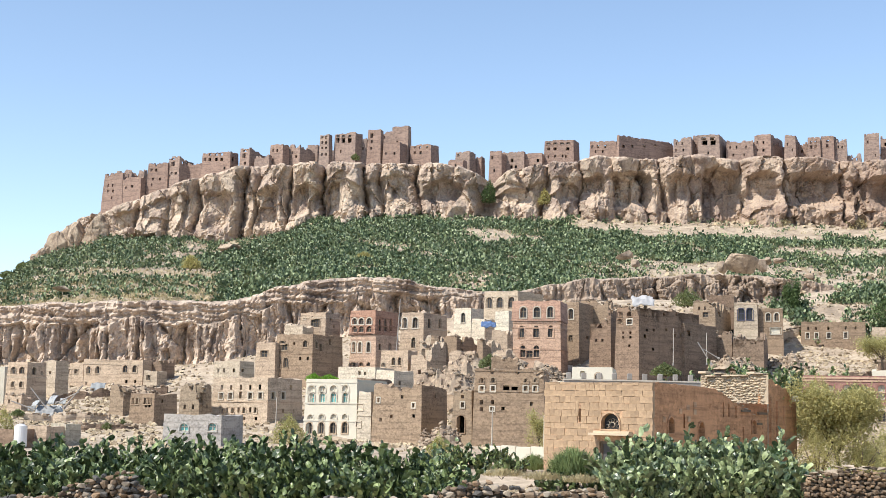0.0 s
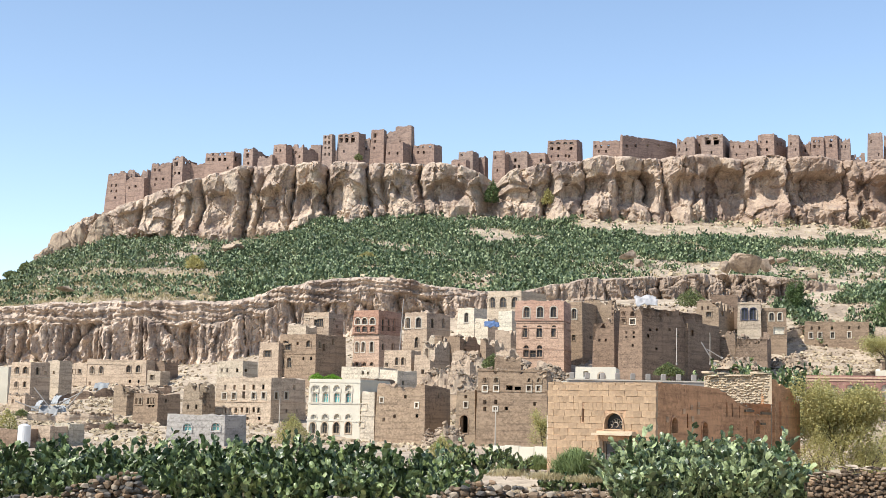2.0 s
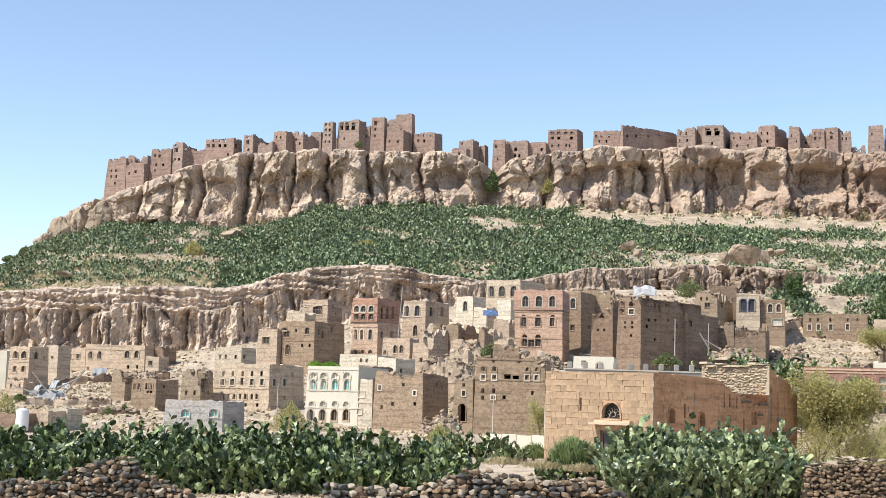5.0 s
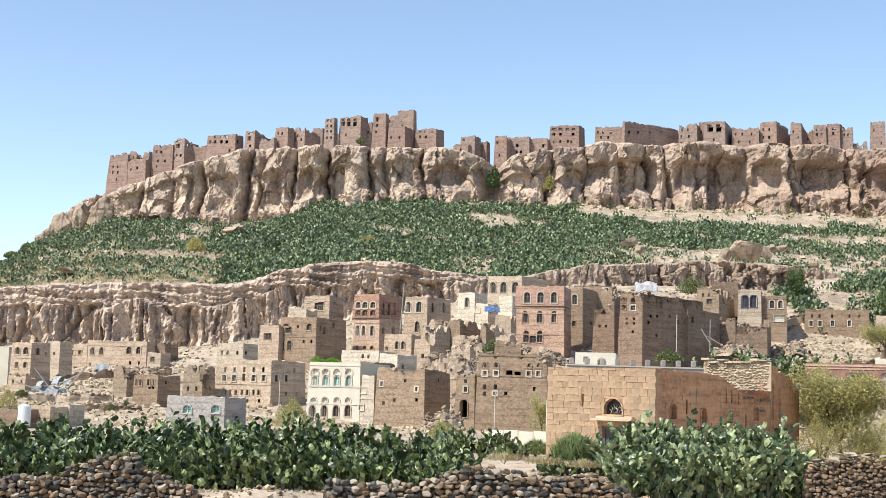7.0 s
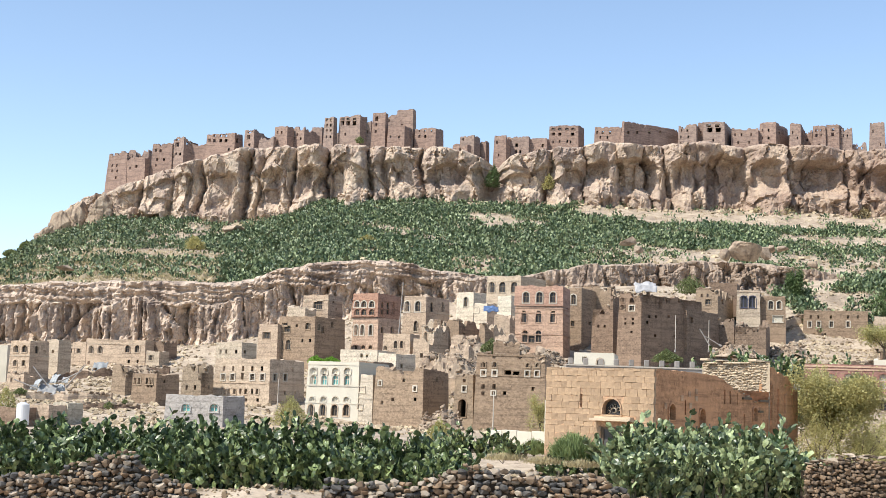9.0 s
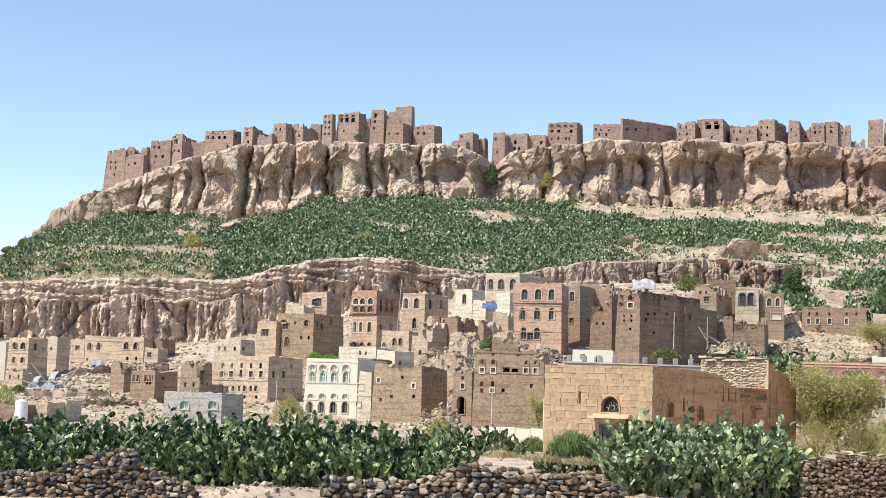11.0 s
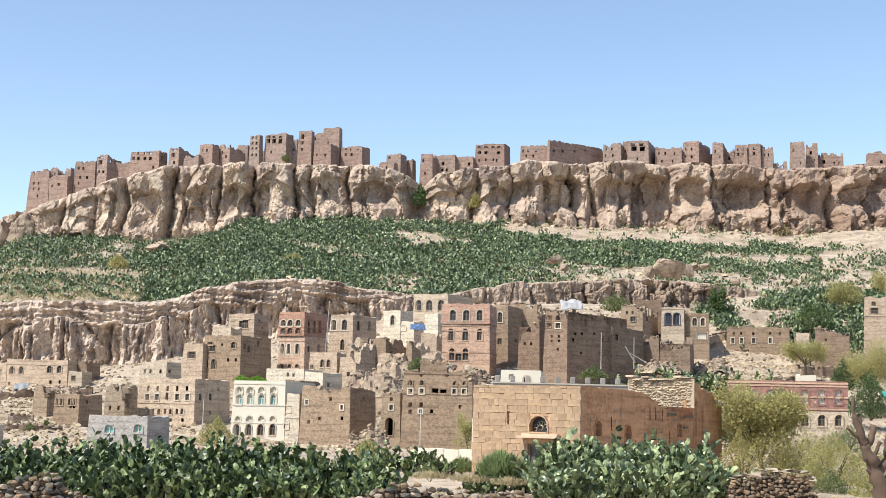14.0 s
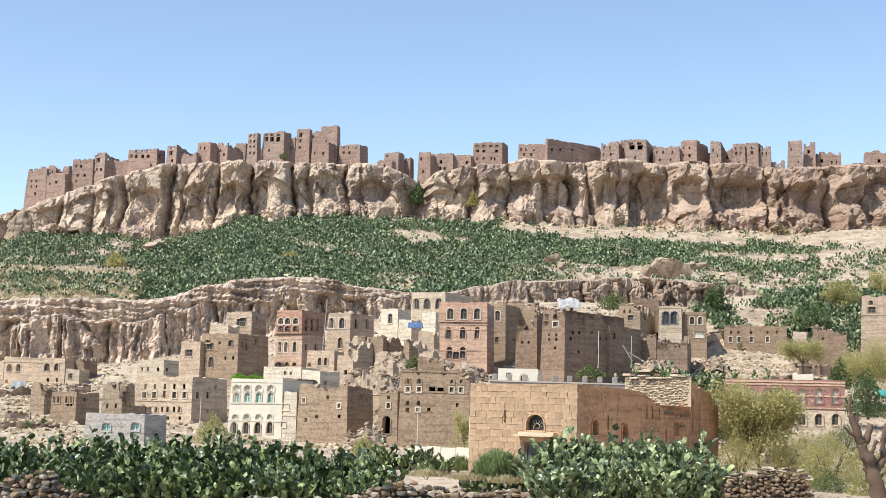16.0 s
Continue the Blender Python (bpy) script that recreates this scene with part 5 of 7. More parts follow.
# the old ashlar building by the field
M_ASHLAR = masonry("orange_ashlar", (0.43, 0.275, 0.175), (0.51, 0.335, 0.215), (0.36, 0.235, 0.15), 0.33, 0.5, 0.15)
M_BLOCK = plain("ashlar_block", (0.50, 0.345, 0.215), 0.9, 0.45, 5, 1.0, 0.0, 0.26)
M_SIDE = masonry("red_brown_render", (0.47, 0.255, 0.135), (0.54, 0.30, 0.165), (0.42, 0.225, 0.115), 0.36, 0.7, 0.6, 0.35)
M_RUBBLE = plain("pale_rubble", (0.64, 0.51, 0.36), 0.95, 0.25, 3, 0.6, 0.0, 0.4)
M_DOOR = plain("weathered_door", (0.10, 0.095, 0.09), 0.7, 0.3, 4, 0.3)
# dark colour standing for the shade between dry-wall stones
M_GAP_SHADE = plain("gap_shade", (0.12, 0.09, 0.06), 0.95, 0.3, 3, 0.6)


def block_mesh(seed):
    """A roughly dressed stone, one metre each way about its middle."""
    r = random.Random(seed)
    bm = bmesh.new()
    bmesh.ops.create_cube(bm, size=1.0)
    bmesh.ops.bevel(bm, geom=list(bm.edges), offset=0.035, segments=1, affect="EDGES")
    for v in bm.verts:
        v.co += Vector((r.uniform(-1, 1), r.uniform(-1, 1), r.uniform(-1, 1))) * 0.06
    me = bpy.data.meshes.new("block")
    bm.to_mesh(me)
    bm.free()
    return me


def old_building():
    ob = thing("stone_building", pose(9.89, 64.0, -1.0, 0, 0, -38), "old orange ashlar stone building, partly ruined, behind prickly pears", "building")
    w, d, h = 5.92, 16.0, 4.36
    rnd = random.Random(5)
    lunette, door, slit = (-2.72, -1.72, 2.18, 2.93), (-2.80, -1.60, 0.0, 1.62), (-3.98, -3.84, 2.5, 3.12)
    holes = [(w + a, w + b, c, e) for a, b, c, e in (lunette, door, slit)]
    fall_u = [0, 4, 6.3, 7.4, 8.4, 9.6, 10.6, 11.6, 12.45, 12.58, 13.1, 13.3, 13.6, 15.0, 15.9]
    fall_z = [0.0, -0.03, -0.12, -0.42, -0.77, -1.03, -1.36, -1.30, -1.20, 0.60, 0.55, 0.2, 0.34, -0.07, -0.4]

    def crest(p):
        return float(np.interp(p.y, fall_u, fall_z)) + (0.05 + 0.12 * ease(6, 8, p.y)) * noise.noise((p.x * 2.5, p.y * 2.5, 0))

    bm = bmesh.new()
    wall_panel(bm, (-w, 0), (0, 0), -1.0, h - 0.03, 0.5, 0.004, holes, lambda p: 0.0)
    part("front_wall", bm, M_ASHLAR, ob, "coursed orange ashlar front wall")
    bm = bmesh.new()
    sides = [(1.42, 2.0, 2.05, 2.8), (2.98, 3.12, 2.3, 2.98), (4.45, 5.05, 1.6, 2.62), (7.1, 7.25, 2.9, 3.6), (7.7, 7.85, 2.9, 3.55), (8.5, 8.65, 2.85, 3.45),
             (7.5, 7.9, 1.9, 2.5), (9.3, 9.5, 1.6, 2.4), (10.3, 10.85, 2.05, 2.78), (14.3, 14.5, 2.0, 2.6)]
    wall_panel(bm, (0, 0.0), (0, d), -1.0, h, 0.5, 0.004, sides, crest, 0.2)
    wall_panel(bm, (0, d), (-w, d), -1.0, h - 0.6, 0.5, 0.004, (), lambda p: 0.1 * noise.noise((p.x, p.y, 3)))
    wall_panel(bm, (-w, d), (-w, 0), -1.0, h - 0.1, 0.5, 0.004, (), lambda p: -0.4 * max(0, p.y - 9) / 6)
    part("side_wall", bm, M_SIDE, ob, "smooth red-brown rendered side wall, broken along its top")
    bm = bmesh.new()
    box(bm, -w + 0.5, -0.5, 0.5, 6.2, h - 0.5, h - 0.25)
    part("roof", bm, M_EARTH, ob)
    # cross wall seen over the break, with its stones
    bm = bmesh.new()
    wall_panel(bm, (-3.9, 12.27), (0.05, 12.27), -0.5, h + 0.80, 0.45, 0.0, (), lambda p: 0.07 * noise.noise((p.x * 2, 0, 7)))
    part("cross_wall", bm, M_RUBBLE, ob, "pale rubble cross wall")
    small = [stone_mesh(60 + i, M_RUBBLE) for i in range(5)]
    for i in range(18):
        x = -3.85
        while x < -0.2:
            ww = rnd.uniform(0.10, 0.34)
            child("rubble_stone", rnd.choice(small), ob, Matrix.Translation((x + ww / 2, 12.29, 2.90 + i * 0.128 + rnd.uniform(-0.04, 0.04)))
                  @ pose(0, 0, 0, rnd.uniform(-15, 15), rnd.uniform(-15, 15), rnd.uniform(-20, 20)) @ Matrix.Diagonal((ww * 1.15, 0.2, rnd.uniform(0.11, 0.2), 1)))
            x += ww
    for i in range(8):
        a = -4.0 + i * 0.48
        z = h + 0.78 + rnd.uniform(-0.10, 0.08)
        bm = bmesh.new()
        box(bm, a, a + 0.47, 12.05 + rnd.uniform(-0.08, 0.1), 12.8, z, z + rnd.uniform(0.06, 0.13))
        bmesh.ops.bevel(bm, geom=list(bm.edges), offset=0.02, segments=1, affect="EDGES")
        part("coping_slab", bm, M_RUBBLE, ob)
    for u, v, ln in ((9.1, 3.25, 0.9), (11.0, 3.15, 1.0), (10.9, 2.6, 0.5)):
        bm = bmesh.new()
        box(bm, -0.3, 0.12, u, u + ln, v - 0.1, v + 0.02)
        part("beam", bm, M_WOOD, ob, "dark weathered timber beam")
    for u in (12.55, 13.35, 14.25):
        bm = bmesh.new()
        box(bm, -0.05, 0.10, u, u + 0.12, 0.2, h - 0.35 - (u - 12.5) * 0.25)
        part("pilaster", bm, M_SIDE, ob)
    # broken slabs lying along the break
    for i in range(9):
        u = 8.3 + i * 0.47
        child("slab", small[i % 5], ob, Matrix.Translation((-0.25, u, h + float(np.interp(u, fall_u, fall_z)) + 0.05)) @ pose(0, 0, 0, 0, rnd.uniform(-12, 12), rnd.uniform(0, 90))
              @ Matrix.Diagonal((0.7, 0.5, 0.16, 1)))
    # pale patches where render was mended
    for u, v in ((0.95, 2.55), (3.3, 3.15), (4.0, 2.95), (2.55, 2.95), (4.0, 3.3), (3.4, 2.6)):
        bm = bmesh.new()
        box(bm, -0.02, 0.028, u, u + 0.24, v, v + 0.26)
        part("patch_stone", bm, M_ASHLAR, ob)
    for u, v, ww, hh in ((1.71, 2.05, 0.56, 0.74), (4.75, 1.6, 0.58, 1.0), (10.57, 2.05, 0.5, 0.72)):
        win = child("window", surround_mesh(ww, hh, 0.05, True, 0.25, M_SIDE), ob, pose(-0.004 * v, u, v, 0, 0, 90))
        bm = bmesh.new()
        box(bm, -ww / 2, ww / 2, 0.3, 0.34, 0, hh)
        part("shutter", bm, M_DOOR, win)
    # lunette with tracery, door, hood
    rim = surround_mesh(0.98, 0.74, 0.07, True, 0.25, M_ASHLAR)
    lun = child("window", rim, ob, pose(-2.22, 0.0, 2.19))
    bm = bmesh.new()
    for k in range(7):
        a = math.pi * (k + 0.5) / 7
        mtx = pose(0.3 * math.cos(a), 0, 0.05 + 0.36 * math.sin(a), 90, 0, 0)
        bmesh.ops.create_cone(bm, segments=8, radius1=0.1, radius2=0.08, depth=0.05, matrix=mtx)
    bmesh.ops.create_cone(bm, segments=10, radius1=0.13, radius2=0.1, depth=0.06, matrix=pose(0, 0, 0.2, 90, 0, 0))
    part("tracery", bm, M_PLASTER, lun, "carved white gypsum tracery", m=pose(0, 0.2, 0))
    bm = bmesh.new()
    box(bm, -0.47, 0.47, 0.26, 0.29, 0, 0.72)
    part("pane", bm, M_GLASS, lun)
    bm = bmesh.new()
    box(bm, -3.12, -0.95, -0.55, 0.1, 1.90, 2.0)
    box(bm, -2.98, -1.05, -0.32, 0.1, 2.002, 2.10)
    part("hood", bm, M_RUBBLE, ob, "projecting stone slab hood over the door")
    bm = bmesh.new()
    for x in (-2.8, -1.72):
        box(bm, x, x + 0.12, 0.05, 0.2, 0, 1.62)
    box(bm, -2.68, -1.72, 0.06, 0.2, 1.5, 1.62)
    frame_ob = part("door", bm, M_WOOD, ob, "dark weathered wooden door")
    for x in (-2.66, -2.18):
        bm = bmesh.new()
        box(bm, x, x + 0.44, 0.10, 0.16, 0, 1.5)
        box(bm, x + 0.08, x + 0.36, 0.08, 0.098, 0.9, 1.4)
        part("door_leaf", bm, M_DOOR, frame_ob)
    # ashlar blocks of the front
    shapes = [block_mesh(i) for i in range(8)]
    for me in shapes:
        me.materials.append(M_BLOCK)
    z = 0.0
    while z < h - 0.05:
        hh = min(rnd.uniform(0.22, 0.36), h - z)
        x = -w
        while x < -0.06:
            ww = min(rnd.choice((rnd.uniform(0.22, 0.38), rnd.uniform(0.35, 0.62))), -x)
            if -x - ww < 0.2:
                ww = -x
            clear = True
            for a, b, c, e in (lunette, door, slit, (-3.12, -0.95, 1.85, 2.1)):
                if x < b and x + ww > a and z < e and z + hh > c:
                    left, right = a - x, x + ww - b
                    if left > 0.15:
                        ww = left
                    elif right > 0.15 and c - 0.1 < z:
                        x, ww = b, right
                    else:
                        clear = False
            if clear:
                child("ashlar_stone", rnd.choice(shapes), ob, Matrix.Translation((x + ww / 2, 0.098 - rnd.uniform(0.0, 0.022), z + hh / 2)) @ pose(0, 0, 0, rnd.uniform(-2, 2), rnd.uniform(-0.8, 0.8), rnd.uniform(-2, 2)) @ Matrix.Diagonal((ww - 0.005, 0.2, hh - 0.005, 1)))
            x += ww
        z += hh


old_building()


# dry-stone field walls
def dry_wall(label, xs, tops, y, floor, seed, size=0.205, set_of=STONES, layers=1):
    ob = thing("dry_stone_wall", pose(xs[0], y, floor), label, "wall")
    rnd = random.Random(seed)
    # added backing sheet, coloured dark so the gaps between stones look shaded
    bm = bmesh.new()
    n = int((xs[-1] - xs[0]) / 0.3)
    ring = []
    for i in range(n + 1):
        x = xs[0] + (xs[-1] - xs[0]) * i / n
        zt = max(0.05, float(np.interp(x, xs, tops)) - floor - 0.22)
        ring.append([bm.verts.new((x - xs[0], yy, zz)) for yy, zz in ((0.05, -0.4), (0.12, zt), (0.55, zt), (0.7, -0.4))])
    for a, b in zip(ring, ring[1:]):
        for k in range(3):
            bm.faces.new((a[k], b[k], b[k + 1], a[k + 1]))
    part("core", bm, M_GAP_SHADE, ob)
    for layer in range(layers):
        z = 0.08
        while z < max(tops) - floor + 0.1:
            x = xs[0] + rnd.uniform(0, 0.2)
            while x < xs[-1]:
                s = size * rnd.uniform(0.6, 1.45)
                top = float(np.interp(x, xs, tops)) - floor
                if z < top - 0.02 - (0.1 if layer else 0):
                    child("stone", rnd.choice(set_of), ob, Matrix.Translation((x - xs[0], layer * 0.38 + rnd.uniform(-0.07, 0.07), min(z + rnd.uniform(-0.05, 0.05), top)))
                          @ pose(0, 0, 0, rnd.uniform(-20, 20), rnd.uniform(-20, 20), rnd.uniform(0, 360)) @ Matrix.Diagonal((s * 1.25, s * 1.1, s * rnd.uniform(0.75, 1.1), 1)))
                x += s * 1.02
            z += size * 0.72
    return ob


dry_wall("heaped dry-stone wall of brown and grey field stones", [-16.5, -14.5, -12.6, -12.1, -11.0, -10.2, -9.8, -8.9, -7.9], [-1.2, -1.25, -1.25, -0.85, -0.55, -0.35, -0.85, -1.2, -1.6],
         47.0, -2.5, 3)
dry_wall("dry-stone wall of ochre and grey field stones", [-3.7, -2.4, -1.3, -0.5, -0.2, 0.4, 1.1, 1.8, 2.8, 4.1, 5.0, 5.7, 6.4],
         [-1.15, -1.1, -1.1, -1.2, -0.9, -0.6, -0.45, -0.5, -0.65, -0.7, -0.6, -0.8, -1.3], 46.0, -2.4, 4, 0.225)
SLAB_X, SLAB_Z = [13.4, 14.4, 14.8, 16.0, 16.4, 16.75], [-0.31, -0.14, 0.05, 0.05, -0.02, -0.87]
terrace = dry_wall("brown dry-stone terrace wall with pale slabs on top", SLAB_X, SLAB_Z, 51.0, -2.3, 6, 0.175, STONES[1::4] + STONES[0::4])
rs = random.Random(77)
for k in range(16):
    x = 0.2 + k * 0.19 + rs.uniform(-0.06, 0.06)
    zt = float(np.interp(13.4 + x, SLAB_X, SLAB_Z)) + 2.3
    child("slab", FALLEN[1 + 3 * (k % 5)], terrace, Matrix.Translation((x, 0.15 + rs.uniform(-0.1, 0.15), zt + rs.uniform(-0.02, 0.07))) @ pose(0, 0, 0, rs.uniform(-12, 12), rs.uniform(-14, 14), rs.uniform(0, 360))
          @ Matrix.Diagonal((rs.uniform(0.35, 0.65), rs.uniform(0.3, 0.5), rs.uniform(0.07, 0.13), 1)))


# walls, posts and small things among the houses
def crenellated_wall():
    ob = thing("garden_wall", pose(8.0, 88, 2.6, 0, 0, -1), "grey rendered garden wall topped with white posts", "wall")
    bm = bmesh.new()
    box(bm, 0, 8.6, 0, 0.3, -3.2, 1.45)
    part("wall", bm, M_GREYWALL, ob)
    bm = bmesh.new()
    box(bm, -0.02, 8.62, -0.05, 0.35, 1.452, 1.54)
    part("coping", bm, M_POST, ob)
    for i in range(9):
        bm = bmesh.new()
        x = 0.15 + i * 0.96
        box(bm, x, x + 0.30, 0.0, 0.3, 1.542, 1.94)
        bmesh.ops.bevel(bm, geom=list(bm.edges), offset=0.03, segments=1, affect="EDGES")
        part("post", bm, M_GREYWALL, ob)
    return ob


M_GREYWALL = plain("grey_render", (0.34, 0.31, 0.28), 0.9, 0.2, 1, 0.3)
M_POST = plain("faded_white_post", (0.52, 0.47, 0.40), 0.9, 0.15, 2, 0.3)
crenellated_wall()


def stairs():
    ob = thing("stairway", pose(6.9, 88.6, 1.2), "white painted concrete steps beside a garden wall", "stairs")
    for i in range(5):
        bm = bmesh.new()
        box(bm, 0.0 + i * 0.22, 1.4, 0, 1.4, (i - 3) * 0.6, 0.6 + i * 0.55)
        part("step", bm, M_WHITE, ob)


stairs()


def lamp_pole(x, y, z, h, lean=0, r=0.05, label="slim white metal pole", name="pole"):
    ob = thing(name, pose(x, y, z, 0, lean, 0), label, "pole")
    bm = bmesh.new()
    bmesh.ops.create_cone(bm, segments=8, radius1=r, radius2=r * 0.8, depth=h, matrix=Matrix.Translation((0, 0, h / 2)))
    part("shaft", bm, M_GREYWALL if name == "timber" else M_POST, ob, smooth=True)
    bm = bmesh.new()
    bmesh.ops.create_cone(bm, segments=8, radius1=r * 2.2, radius2=r * 1.6, depth=0.3, matrix=Matrix.Translation((0, 0, 0.05)))
    part("foot", bm, M_GREYWALL, ob)


def draped_sheet(name, label, x, y, z, w, d, color, seed, turn=0):
    ob = thing(name, pose(x, y, z, 0, 0, turn), label, "sheet")
    m = plain(name + "_cloth", color, 0.6, 0.25, 2, 0.2)
    n = 14
    verts = []
    for j in range(n):
        for i in range(n):
            u, v = i / (n - 1), j / (n - 1)
            s = noise.noise((u * 4 + seed, v * 4, seed)) * 0.42 * w / 2.6 + noise.noise((u * 11, v * 11, seed)) * 0.16
            verts.append(((u - 0.5) * w + s * 0.3, (v - 0.5) * d, 0.25 * min(1, d) + s * min(1, d * 1.5) - min(1.1, d) * (1 - v) ** 2))
    me = mesh_from(name, verts, grid_faces(n, n), m)
    bm = bmesh.new()
    bm.from_mesh(me)
    bmesh.ops.solidify(bm, geom=list(bm.faces), thickness=0.03)
    part("cloth", bm, m, ob, smooth=True)


def boulder(x, y, z, sx, sy, sz, seed, label="weathered pale sandstone boulder on the slope", cuts_n=9):
    r = random.Random(seed)
    bm = bmesh.new()
    bmesh.ops.create_icosphere(bm, subdivisions=5, radius=0.5)
    cuts = [(Vector((r.gauss(0, 1), r.gauss(-0.5, 1), r.gauss(0.2, 1))).normalized(), r.uniform(0.20, 0.36)) for i in range(cuts_n)]
    for v in bm.verts:
        c = v.co.copy()
        k = noise.fractal((c.x * 2 + seed, c.y * 2, c.z * 2), 0.9, 2.0, 4)
        d, p = noise.voronoi((c.x * 2.6 + seed, c.y * 2.6, c.z * 2.6))
        cell = noise.cell_vector((p[0].x * 7, p[0].y * 7, p[0].z * 7)).x
        c *= 1.05 + 0.24 * k + 0.24 * cell + 0.2 * min(0.2, d[1] - d[0])
        for q, far in cuts:
            over = c.dot(q) - far
            if over > 0:
                c -= q * over * 0.8
        v.co = Vector((c.x * sx, c.y * sy, c.z * sz))
    ob = part("boulder", bm, BOULDER)
    ob.location = (x, y, z)
    tagged(ob, label, "boulder", "boulders on the slope")


def rubble_heap(x, y, z, rx, ry, h, seed, stones=125):
    ob = thing("rubble_heap", pose(x, y, z), "heap of fallen building stone between the houses", "rubble", "rubble heaps of the village")
    r = random.Random(seed)
    n, verts = 34, []

    def height(u, v):
        lump = noise.fractal((u * rx * 0.55 + seed, v * ry * 0.55, seed), 0.8, 2.1, 4)
        dome = max(0.0, 1 - (abs(u) ** 2.4 + abs(v) ** 2.4) + 0.5 * lump)
        k = h * 0.62 * dome ** 0.9
        tread = math.floor(k / 0.45) * 0.45
        return tread * 0.7 + k * 0.3 + 0.35 * lump * min(1, dome * 3) - 0.3 * ease(0.75, 1.0, max(abs(u), abs(v)))

    for j in range(n):
        for i in range(n):
            u, v = 2 * i / (n - 1) - 1, 2 * j / (n - 1) - 1
            verts.append((u * rx, v * ry, height(u, v) - 0.25))
    child("mound", mesh_from("mound", verts, grid_faces(n, n), BOULDER, False), ob)
    for i in range(stones):
        u, v = r.uniform(-0.95, 0.95), r.uniform(-0.95, 0.6)
        s = r.uniform(0.13, 0.24 + 0.4 * r.random() ** 3)
        child("stone", FALLEN[r.randrange(15)], ob, Matrix.Translation((u * rx, v * ry, height(u, v) - 0.15)) @ pose(0, 0, 0, r.uniform(-30, 30), r.uniform(-30, 30), r.uniform(0, 360))
              @ Matrix.Diagonal((s * 1.3, s, s * 0.8, 1)))


def tank(x, y, z, r, h):
    ob = thing("water_tank", pose(x, y, z), "round white plastic water tank standing by a hut", "tank")
    bm = bmesh.new()
    bmesh.ops.create_cone(bm, segments=20, radius1=r, radius2=r * 0.97, depth=h, cap_ends=True, matrix=Matrix.Translation((0, 0, h / 2)))
    part("body", bm, M_TANK, ob, smooth=False)
    bm = bmesh.new()
    bmesh.ops.create_cone(bm, segments=20, radius1=r * 0.97, radius2=r * 0.3, depth=0.18, cap_ends=True, matrix=Matrix.Translation((0, 0, h + 0.09)))
    part("lid", bm, M_TANK, ob)


M_TANK = plain("white_plastic", (0.78, 0.78, 0.78), 0.4, 0.08, 2, 0.05)
lamp_pole(25.38, 150.00, 7.67, 3.9)
lamp_pole(30.91, 160.00, 8.21, 3.6)
lamp_pole(31.04, 158.00, 8.14, 2.9, -32, 0.09, "leaning grey timber pole", "timber")
lamp_pole(31.86, 158.00, 8.81, 2.0, -60, 0.07, "fallen pale timber on the terrace", "timber")
lamp_pole(-4.93, 165.00, 8.77, 6.6, 3, 0.07, "tall pale timber pole leaning on a house", "timber")
lamp_pole(-41.52, 150.00, 1.28, 3.2, -40, 0.08, "grey timber lying on a scrap heap", "timber")
lamp_pole(-39.85, 150.00, 1.70, 3, 38, 0.08, "grey timber lying on a scrap heap", "timber")
lamp_pole(-42.73, 150.00, 1.24, 3, -70, 0.08, "grey timber lying on a scrap heap", "timber")
lamp_pole(-40.67, 150.00, 2.16, 2.6, 62, 0.08, "grey timber lying on a scrap heap", "timber")
lamp_pole(4.39, 110.00, -0.63, 3.0, 0, 0.05)
lamp_pole(-14.64, 128.00, 0.39, 2.6, 0, 0.05)
draped_sheet("tarpaulin", "crumpled blue tarpaulin slung between walls", 6.41, 178.00, 13.57, 1.9, 0.7, (0.08, 0.15, 0.31), 3.0)
draped_sheet("sheet", "crumpled white sheet spread on a ruined roof", 23.64, 161.00, 15.67, 2.6, 2.2, (0.42, 0.41, 0.41), 5.0)
draped_sheet("sheet", "small white sheet hanging on a broken wall", 19.55, 76.20, 3.05, 0.35, 0.3, (0.72, 0.70, 0.68), 8.0)
draped_sheet("tarpaulin", "scrap of teal tarpaulin caught on a branch", 22.05, 58.2, 3.25, 0.26, 0.24, (0.05, 0.34, 0.30), 4.0)
draped_sheet("sheet", "pale blue sheet on a terrace wall", -43.15, 178.00, 4.66, 1.8, 1.2, (0.32, 0.34, 0.35), 9.0)
draped_sheet("sheet", "pale sheet over a heap of scrap", -41.84, 150.00, 1.58, 2.0, 1.5, (0.34, 0.34, 0.34), 6.0)
for i, (x, z, w, d, tone) in enumerate(((-42.9, 2.2, 0.9, 0.6, 0.5), (-41.2, 2.7, 0.8, 0.9, 0.42), (-40.2, 2.5, 0.7, 0.6, 0.55), (-43.6, 1.6, 0.8, 0.5, 0.3), (-40.9, 1.7, 1.0, 0.7, 0.5))):
    draped_sheet("sheet", "crumpled pale scrap sheet lying on a rubbish heap", x, 150.0 + 0.3 * i, z, w, d, (tone * 0.96, tone, tone * 1.02), 20.0 + i, 20 * i - 40)
tank(-30.76, 104.00, -1.27, 0.48, 1.5)
rubble_heap(1.43, 152.00, 4.90, 3.71, 2.97, 3.71, 1)
rubble_heap(3.92, 160.00, 6.90, 2.60, 2.08, 2.86, 2)
rubble_heap(0.39, 117.00, -0.3, 1.9, 1.5, 1.9, 3)
rubble_heap(2.8, 140.00, 4.3, 2.6, 2.0, 2.6, 14, 110)
rubble_heap(6.51, 126.00, 5.89, 1.74, 1.39, 1.23, 4)
rubble_heap(11.11, 132.00, 5.60, 1.61, 1.29, 1.50, 5)
rubble_heap(44.08, 176.00, 9.00, 2.58, 2.06, 1.86, 6)
